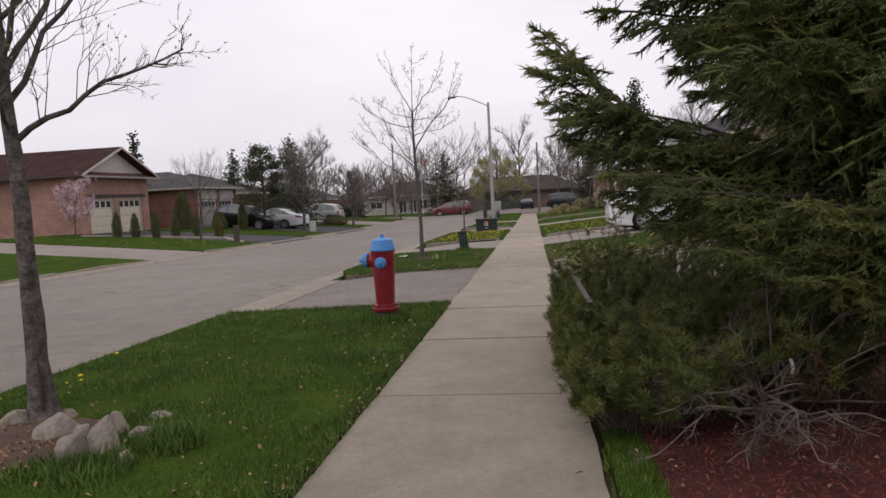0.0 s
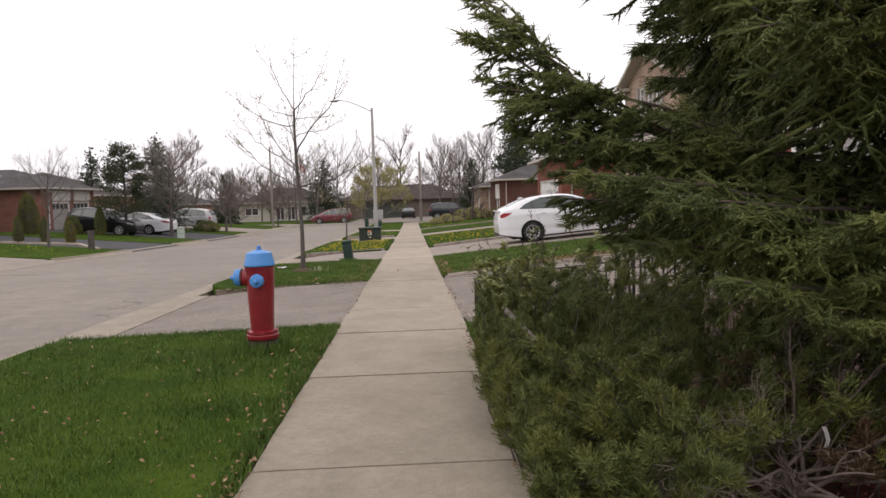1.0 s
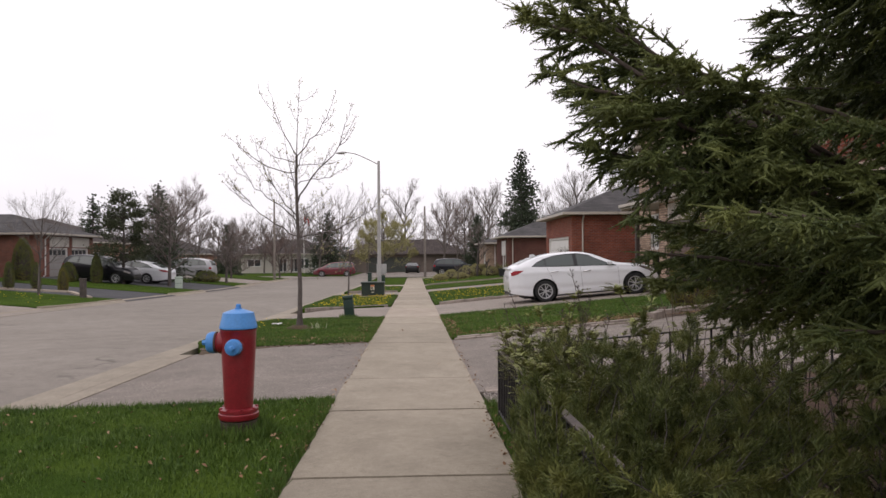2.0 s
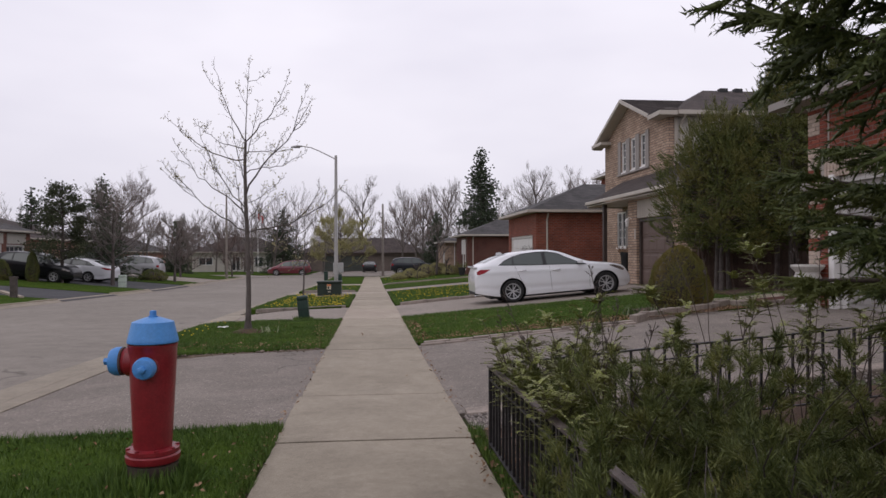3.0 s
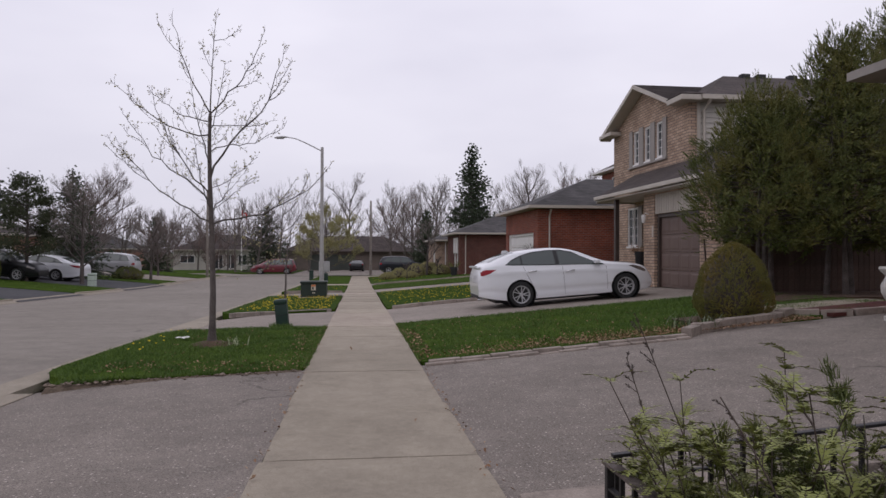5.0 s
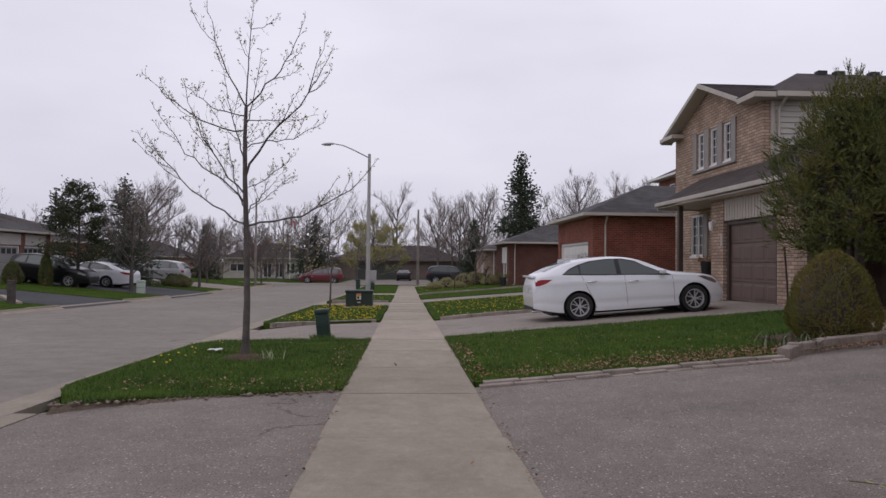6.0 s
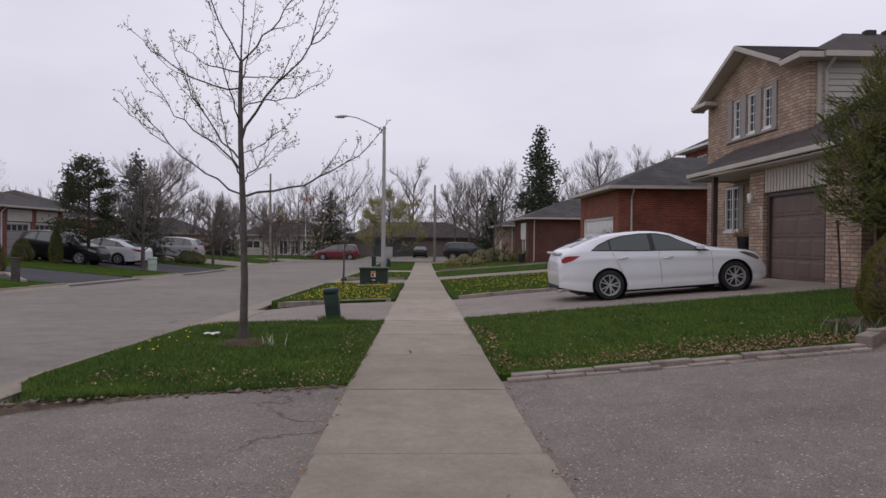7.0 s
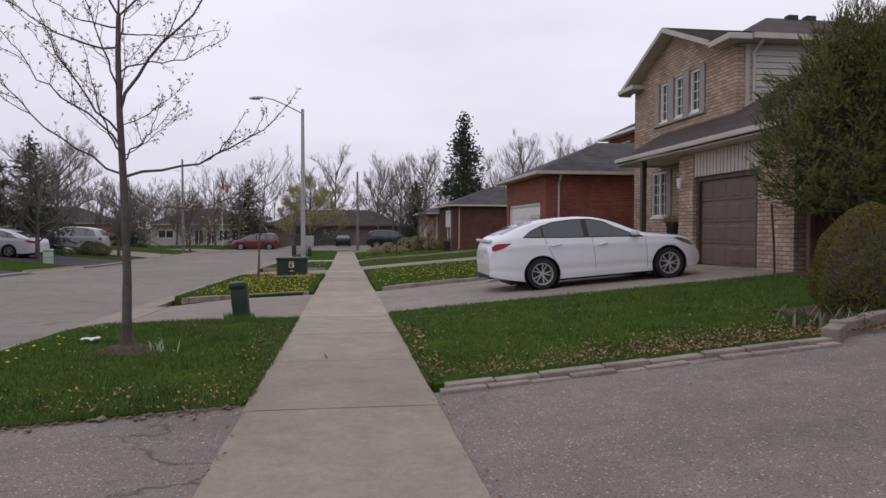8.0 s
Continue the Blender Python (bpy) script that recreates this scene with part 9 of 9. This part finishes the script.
def railing(path, label, top_mat, high=0.62, gap=0.115, flat=0.045):
    (xa, ya), (xb, yb) = path
    far = math.hypot(xb - xa, yb - ya)
    a = math.atan2(yb - ya, xb - xa)
    z0, z1 = gz(xa, ya), gz(xb, yb)
    r = thing("railing", (xa, ya, z0), label, "railing", "garden railings")
    r.matrix_world = Matrix.Translation((xa, ya, z0)) @ Matrix.Rotation(a, 4, "Z")
    rise = (z1 - z0) / far

    def bar(lo, hi, z, t, w, name, m):
        bm = bmesh.new()
        v = box(bm, lo, hi, -w / 2, w / 2, 0, t, bevel=0.003)
        for q in bm.verts:
            q.co.z += z + rise * q.co.x
        return part(name, bm, m, r)

    bar(-0.02, far, high - 0.012, 0.014, flat, "top_rail", top_mat)
    bar(0, far, 0.07, 0.012, 0.028, "bottom_rail", IRON)
    bar(0, far, high - 0.10, 0.010, 0.022, "middle_rail", IRON)
    me = mesh_of("baluster", boxed(-0.008, 0.008, -0.008, 0.008, 0.0, 1.0), IRON)
    n = int(far / gap)
    rr = random.Random(3)
    for k in range(1, n + 1):
        x = k * gap
        if x < far - 0.03:
            piece("baluster", me, r, (x, 0, 0.075 + rise * x), (rr.uniform(-0.01, 0.01), rr.uniform(-0.012, 0.012), 0), (1, 1, high - 0.085))
    for x in np.arange(0.0, far + 0.01, far / max(1, round(far / 1.5))):
        part("post", boxed(x - 0.014, x + 0.014, -0.014, 0.014, rise * x - 0.08, rise * x + high, bevel=0.003), IRON, r)


RAIL_WOOD = mat("weathered_rail_cap", (0.075, 0.058, 0.05), (0.14, 0.115, 0.10), 0.8, 5.0, 60.0, 0.4, 0.3)
railing([(0.82, 8.52), (0.82, 4.9)], "black iron railing with worn brown top rail beside the footpath", RAIL_WOOD, 0.62)
railing([(0.88, 8.60), (5.9, 8.60)], "black iron garden railing along the driveway edge", IRON, 0.62, 0.125, 0.03)


def street_lamp():
    x, y = -2.18, 46.4
    z = gz(x, y)
    s = thing("street_lamp", (x, y, z), "tall grey street lamp with a curved arm over the road", "street lamp")
    pole = lathe(bmesh.new(), [(0.135, -0.1), (0.135, 0.05), (0.125, 0.3), (0.082, 7.9), (0.08, 8.08), (0.02, 8.10)], 10)
    p = part("pole", pole, POLE_GREY, s, "tapered concrete pole")
    part("hatch", boxed(-0.06, 0.06, -0.138, -0.12, 0.6, 0.95, bevel=0.008), STEEL, p)
    arm = bmesh.new()
    tube(arm, [(0, 0, 7.85), (-0.5, 0, 8.10), (-1.0, 0, 8.34), (-1.5, 0, 8.54), (-2.0, 0, 8.62)], [0.036, 0.034, 0.032, 0.03, 0.028], 8)
    a = part("arm", arm, STEEL, s, "curved steel arm", True)
    head = bmesh.new()
    tube(head, [(-1.95, 0, 8.62), (-2.05, 0, 8.63), (-2.25, 0, 8.61), (-2.5, 0, 8.57), (-2.68, 0, 8.54)], [0.045, 0.085, 0.12, 0.11, 0.05], 12)
    for v in head.verts:
        v.co.z = 8.6 + (v.co.z - 8.6) * 0.62
    part("lamp_head", head, STEEL, s, "grey cobra-head lantern, unlit", True)
    part("lens", boxed(-2.55, -2.15, -0.07, 0.07, 8.505, 8.54, bevel=0.015), CLEAR_LENS, s)


street_lamp()


def service_box():
    x, y = -1.9, 35.3
    z = gz(x, y)
    s = thing("transformer_box", (x, y, z), "dark green metal transformer box with warning label on the verge", "utility box")
    part("pad", boxed(-0.62, 0.62, -0.52, 0.52, -0.1, 0.05, bevel=0.015), CONCRETE, s, "concrete pad")
    part("cabinet", boxed(-0.52, 0.52, -0.42, 0.42, 0.051, 0.60, bevel=0.015), BOX_GREEN, s, "dark green enamel cabinet")
    lid = bmesh.new()
    box(lid, -0.55, 0.55, -0.46, 0.44, 0.601, 0.69, bevel=0.025)
    part("lid", lid, BOX_GREEN, s, "overhanging green lid")
    part("seam", boxed(-0.006, 0.006, -0.428, -0.4205, 0.08, 0.59), BLACK_PLASTIC, s)
    lab = part("warning_label", boxed(-0.10, 0.08, -0.426, -0.4202, 0.33, 0.56), LABEL_CREAM, s, "cream and orange warning label")
    part("label_band", boxed(-0.095, 0.075, -0.430, -0.4262, 0.48, 0.555), LABEL_ORANGE, lab)
    part("label_bar", boxed(-0.07, 0.0, -0.430, -0.4262, 0.36, 0.46), LABEL_DARK, lab)
    part("label_bar", boxed(-0.06, 0.06, -0.426, -0.4202, 0.20, 0.24), LABEL_CREAM, s)
    part("latch", boxed(0.10, 0.16, -0.44, -0.4205, 0.25, 0.38, bevel=0.008), BLACK_PLASTIC, s)


service_box()


def pedestal(x, y, high, wide, material, label, lean=0.0, group=""):
    s = thing("utility_pedestal", (x, y, gz(x, y)), label, "utility box", group)
    s.matrix_world = Matrix.Translation((x, y, gz(x, y))) @ Matrix.Rotation(radians(lean), 4, "Y")
    bm = bmesh.new()
    box(bm, -wide / 2, wide / 2, -wide * 0.4, wide * 0.4, -0.08, high * 0.82, bevel=wide * 0.16)
    part("housing", bm, material, s, "", True)
    cap = bmesh.new()
    box(cap, -wide * 0.54, wide * 0.54, -wide * 0.45, wide * 0.45, high * 0.80, high, bevel=wide * 0.2)
    part("cover", cap, material, s, "", True)
    part("seam", boxed(-wide * 0.51, wide * 0.51, -wide * 0.41, wide * 0.41, high * 0.42, high * 0.44), BLACK_PLASTIC, s)
    return s


pedestal(-1.72, 21.62, 0.60, 0.27, PEDESTAL_GREEN, "leaning dark green plastic pedestal on the verge", -6.0)
pedestal(-14.9, 47.2, 0.74, 0.42, PEDESTAL_PALE, "pale green utility pedestal beside the road")
pedestal(-4.0, 65.2, 0.85, 0.35, PEDESTAL_GREEN, "dark green pedestal beyond the street lamp")
pedestal(-2.6, 61.0, 0.6, 0.3, PEDESTAL_GREEN, "dark green pedestal on the far verge")


def mailboxes():
    s = thing("mailbox_cabinet", (-3.0, 66.5, gz(-3.0, 66.5)), "grey community mailbox cabinet on a post", "mailbox")
    part("post", boxed(-0.08, 0.08, -0.08, 0.08, -0.05, 0.6), STEEL, s)
    part("cabinet", boxed(-0.45, 0.45, -0.2, 0.2, 0.6, 1.5, bevel=0.02), STEEL, s)
    for i in range(3):
        for k in range(3):
            part("mail_door", boxed(-0.42 + i * 0.285, -0.16 + i * 0.285, -0.212, -0.2005, 0.64 + k * 0.285, 0.89 + k * 0.285, bevel=0.004), STEEL, s)


mailboxes()


def pole(x, y, top, r, label):
    s = thing("utility_pole", (x, y, gz(x, y)), label, "utility pole", "utility poles")
    high = top - gz(x, y)
    part("shaft", lathe(bmesh.new(), [(r, -0.1), (r * 0.95, 0.5), (r * 0.6, high - 0.02), (r * 0.5, high)], 12), POLE_WOOD, s, "", True)
    part("band", lathe(bmesh.new(), [(r * 0.75, high - 1.2), (r * 0.78, high - 1.19), (r * 0.78, high - 1.1), (r * 0.75, high - 1.09)], 12), STEEL, s)
    arm = bmesh.new()
    tube(arm, [(0, 0, high - 1.15), (-0.35, 0, high - 0.95), (-0.6, 0, high - 0.93)], 0.02, 6)
    part("bracket", arm, STEEL, s, "", True)


pole(1.15, 78.4, 6.6, 0.15, "weathered wooden utility pole at the junction")
pole(-13.7, 71.3, 6.9, 0.13, "weathered utility pole beside the road")


def flag():
    s = thing("flag", (-15.6, 101.5, gz(-15.6, 101.5) + 0.8), "red and white flag hanging from a white pole", "flag")
    part("flagpole", lathe(bmesh.new(), [(0.06, -1.0), (0.05, 3.0), (0.03, 7.6), (0.05, 7.62), (0.05, 7.7), (0.01, 7.72)], 10), TRIM_WHITE, s, "", True)
    for k, (a, b, m) in enumerate(((0.04, 0.42, FLAG_RED), (0.42, 0.95, FLAG_WHITE), (0.95, 1.35, FLAG_RED))):
        bm = bmesh.new()
        rows = []
        for i in range(7):
            u = a + (b - a) * i / 6
            rows.append([bm.verts.new((u * 0.55, 0.10 * math.sin(6 * u + q), 7.45 - q * 0.95 - 0.45 * u)) for q in (0, 0.25, 0.5, 0.75, 1.0)])
        for p, q in zip(rows, rows[1:]):
            for i in range(4):
                bm.faces.new((p[i], q[i], q[i + 1], p[i + 1]))
        bmesh.ops.solidify(bm, geom=bm.faces[:], thickness=0.01)
        part("flag_stripe", bm, m, s, "red stripe" if m is FLAG_RED else "white stripe", True)
    part("flag_emblem", prism(bmesh.new(), [(0.45, -0.12, 6.75), (0.6, -0.12, 6.95), (0.5, -0.12, 7.0), (0.42, -0.12, 7.08), (0.36, -0.12, 6.9)], (0, 0.01, 0)), FLAG_RED, s, "red emblem")


flag()


def stones():
    """The ring of field stones round the first tree."""
    r = random.Random(14)
    spots = ((-2.57, 3.88, 0.155, 0.135), (-2.28, 3.59, 0.115, 0.135), (-2.13, 3.70, 0.13, 0.155), (-2.26, 4.02, 0.10, 0.10), (-2.38, 3.84, 0.07, 0.10), (-1.89, 3.50, 0.058, 0.05), (-3.13, 4.22, 0.13, 0.09), (-2.84, 4.36, 0.07, 0.055), (-2.16, 4.36, 0.10, 0.030), (-2.07, 3.97, 0.09, 0.045))
    for k, (x, y, s, h) in enumerate(spots):
        bm = bmesh.new()
        bmesh.ops.create_icosphere(bm, subdivisions=4, radius=1.0)
        off = Vector((k * 3.1, 7.7, 1.3))
        cuts = [(Vector((r.gauss(0, 1), r.gauss(0, 1), abs(r.gauss(0, 0.8)))).normalized(), r.uniform(0.56, 0.80)) for _ in range(9)]
        for v in bm.verts:
            n = v.co.normalized()
            p = n * (1 + 0.16 * noise.noise(n * 1.3 + off))
            for c, q in cuts:
                d = p.dot(c) - q
                if d > 0:
                    p = p - c * d * 0.93
            p = p * (1 + 0.045 * noise.noise(n * 5 + off) + 0.018 * noise.noise(n * 14 + off))
            v.co = Vector((p.x * s * 0.98, p.y * s * 0.82, p.z * h * 1.0 + h * 0.34))
        ob = part("stone", bm, STONE, None, "", True)
        ob.matrix_world = Matrix.Translation((x, y, gz(x, y) + 0.01)) @ Matrix.Rotation(r.uniform(0, 6.28), 4, "Z")
        tagged(ob, "weathered tan field stone at the foot of the tree", "stone", "stones round the tree")


stones()


def soil_ring():
    bed = bmesh.new()
    lathe(bed, [(0.56, -0.03), (0.53, 0.012), (0.40, 0.03), (0.2, 0.04), (0.02, 0.045)], 36)
    for v in bed.verts:
        v.co.x *= 1 + 0.22 * noise.noise(v.co * 2.1)
        v.co.y *= 0.85 + 0.22 * noise.noise(v.co * 2.1 + Vector((5, 0, 0)))
        v.co.z += 0.02 * noise.noise(v.co * 9)
    ob = part("bed", bed, BARK_BED, None, "", True)
    ob.matrix_world = Matrix.Translation((-2.72, 3.82, gz(-2.72, 3.82) + 0.012))
    setting(ob, "dark earth and dry leaves round the first tree", "bed")


soil_ring()


def urn():
    x, y = 7.56, 15.12
    z = gz(x, y)
    u = thing("garden_urn", (x, y, z), "pale fluted cast-stone urn beside the garage", "urn")
    part("plinth", boxed(-0.15, 0.15, -0.15, 0.15, -0.01, 0.06, bevel=0.01), URN_STONE, u)
    part("foot", lathe(bmesh.new(), [(0.14, 0.06), (0.13, 0.09), (0.07, 0.14), (0.06, 0.20), (0.10, 0.24)], 28), URN_STONE, u, "", True)
    bowl = lathe(bmesh.new(), [(0.10, 0.235), (0.19, 0.30), (0.235, 0.40), (0.24, 0.50), (0.20, 0.60), (0.19, 0.64), (0.25, 0.70), (0.275, 0.74), (0.265, 0.77), (0.21, 0.76), (0.16, 0.66), (0.02, 0.64)], 48)
    for v in bowl.verts:
        if 0.27 < v.co.z < 0.60:
            a = math.atan2(v.co.y, v.co.x)
            s = 1 + 0.035 * math.cos(a * 16)
            v.co.x, v.co.y = v.co.x * s, v.co.y * s
    part("bowl", bowl, URN_STONE, u, "fluted bowl with rolled rim", True)
    part("soil", lathe(bmesh.new(), [(0.19, 0.70), (0.18, 0.72), (0.02, 0.73)], 20), BARK_BED, u)


urn()


def potted_plant(x, y, z, s, label, leafm, tall=1.0):
    p = thing("potted_plant", (x, y, z), label, "potted plant")
    part("pot", lathe(bmesh.new(), [(r * s, q * s * tall) for r, q in ((0.12, 0.0), (0.17, 0.34), (0.19, 0.35), (0.19, 0.40), (0.16, 0.40), (0.15, 0.36), (0.01, 0.36))], 24), POT_BLACK, p, "black plastic pot", True)
    rs = np.random.RandomState(int(10 * y))
    h = Heap()
    n = 60
    a = rs.uniform(0, 6.28, n)
    S = np.stack([0.1 * s * np.cos(a), 0.1 * s * np.sin(a), np.full(n, 0.36 * s * tall)], 1)
    D = unit(np.stack([np.cos(a), np.sin(a), rs.uniform(0.6, 2.2, n)], 1))
    brush(h, rs, S, D, rs.uniform(0.2, 0.42, n) * s, 12, 0.07 * s, 0.024, 0.7)
    h.part("foliage", leafm, p)


potted_plant(9.12, 28.1, gz(9.2, 26) + 0.14, 0.95, "tall black pot of dry reddish foliage on the porch", DRY_LEAF, 2.5)
potted_plant(6.9, 57.0, gz(6.9, 57.0), 1.6, "large black pot with dark foliage by the bungalow", CEDAR)


def stake():
    s = thing("garden_stake", (8.40, 22.3, gz(8.4, 22.3)), "thin dark rusty metal stake at the lawn edge", "stake")
    bm = bmesh.new()
    tube(bm, [(0.03, 0, -0.1), (0.0, 0, 0.6), (-0.06, 0, 1.35)], 0.022, 8)
    part("rod", bm, RUST, s, "", True)
    cap = bmesh.new()
    tube(cap, [(-0.06, 0, 1.35), (-0.062, 0, 1.38)], 0.026, 8)
    part("cap", cap, IRON, s)


stake()


def wooden_post():
    s = thing("post", (-14.5, 33.6, gz(-14.5, 33.6)), "short weathered grey wooden post beside the drive", "post")
    part("shaft", boxed(-0.11, 0.11, -0.11, 0.11, -0.1, 0.82, bevel=0.02), BARK_DARK, s)
    part("cap", boxed(-0.13, 0.13, -0.13, 0.13, 0.821, 0.87, bevel=0.015), BARK_DARK, s)


wooden_post()


def tuft(x, y, n, tall, wide, material, name, label, seed, spread=0.1, arch=0.5):
    """A clump of strap leaves."""
    rs = np.random.RandomState(seed)
    t = thing(name, (x, y, gz(x, y)), label, "plant")
    h = Heap()
    for k in range(n):
        a = rs.uniform(0, 360)
        path = arc(rs, (spread * rs.normal(), spread * rs.normal(), 0), a, rs.uniform(70, 88), rs.uniform(10, 70) * arch + 30 * (1 - arch), tall * rs.uniform(0.6, 1.1), 5, 0.04)
        d = np.array([-math.sin(math.radians(a)), math.cos(math.radians(a)), 0])
        w = wide * np.array([0.8, 1, 0.95, 0.7, 0.4, 0.05])[:, None]
        pts = np.concatenate([path - d * w, path + d * w])
        tri = []
        for i in range(5):
            tri += [[i, i + 1, 7 + i], [i, 7 + i, 6 + i]]
        h.add(pts, np.array(tri))
    h.part("foliage", material, t)


DULL_LEAF = leaf_mat("grey_green_strap_leaf", (0.10, 0.13, 0.07), (0.17, 0.20, 0.11), (0.13, 0.15, 0.08), 0.5, 3.0)
PALE_LEAF = leaf_mat("pale_strap_leaf", (0.30, 0.34, 0.20), (0.42, 0.44, 0.28), (0.36, 0.38, 0.24), 0.5, 3.0)
tuft(5.25, 16.25, 40, 0.30, 0.012, DULL_LEAF, "iris_clump", "clump of grey-green strap leaves in the bed", 1, 0.16)
tuft(5.05, 16.5, 40, 0.28, 0.012, DULL_LEAF, "iris_clump", "clump of grey-green strap leaves in the bed", 2, 0.16)
tuft(-2.12, 17.85, 24, 0.21, 0.007, PALE_LEAF, "bulb_clump", "clump of pale bulb leaves beside the young tree", 3, 0.07, 0.6)
tuft(-1.72, 3.74, 70, 0.24, 0.004, BLADE, "grass_tuft", "rank tuft of grass beside the stones", 4, 0.09)


def hanging_tag():
    s = thing("paper_tag", (1.78, 3.8, gz(1.78, 3.8) + 0.36), "torn white strip caught in the dead twigs", "litter")
    bm = bmesh.new()
    rows = [[bm.verts.new((0.009 * k + 0.008 * math.sin(3 * q), 0.008 * math.cos(5 * q), -q * 0.085)) for k in (-1, 0, 1)] for q in (0, 0.3, 0.6, 0.85, 1.0)]
    for p, q in zip(rows, rows[1:]):
        for i in range(2):
            bm.faces.new((p[i], p[i + 1], q[i + 1], q[i]))
    bmesh.ops.solidify(bm, geom=bm.faces[:], thickness=0.002)
    part("strip", bm, TRIM_WHITE, s)


hanging_tag()


def scrap():
    s = thing("paper_scrap", (-3.13, 18.7, gz(-3.13, 18.7) + 0.055), "crumpled scrap of white paper lying on the grass", "litter")
    bm = bmesh.new()
    bmesh.ops.create_grid(bm, x_segments=6, y_segments=4, size=1.0)
    for v in bm.verts:
        v.co = Vector((0.11 * v.co.x, 0.07 * v.co.y, 0.035 * noise.noise(v.co * 2.3) + 0.02))
    bmesh.ops.solidify(bm, geom=bm.faces[:], thickness=0.002)
    part("sheet_of_paper", bm, TRIM_WHITE, s)


scrap()


def bark_chips():
    """Loose chips of red bark over the mulch bed."""
    rs = np.random.RandomState(9)
    h = Heap()
    n = 21000
    x, y = rs.uniform(1.0, 4.0, n), rs.uniform(1.2, 4.1, n)
    a, s = rs.uniform(0, 6.28, n), rs.uniform(0.004, 0.013, n)
    u = np.stack([np.cos(a), np.sin(a), rs.uniform(-0.6, 0.6, n)], 1) * s[:, None]
    v = np.stack([-np.sin(a), np.cos(a), rs.uniform(-0.4, 0.4, n)], 1) * (0.35 * s)[:, None]
    c = np.stack([x, y, land(x, y) + 0.02 + rs.uniform(0, 0.025, n)], 1)
    h.add(np.stack([c - u - v, c + u - v, c + u + v, c - u + v], 1).reshape(-1, 3), (4 * np.arange(n)[:, None, None] + np.array([[0, 1, 2], [0, 2, 3]])).reshape(-1, 3))
    m = leaf_mat("red_bark_chip", (0.065, 0.020, 0.015), (0.21, 0.055, 0.036), (0.10, 0.032, 0.024), 0.85, 3.0)
    tagged(h.part("bark_chips", m), "loose red bark chips on the garden bed", "mulch", kind="stuff")


bark_chips()
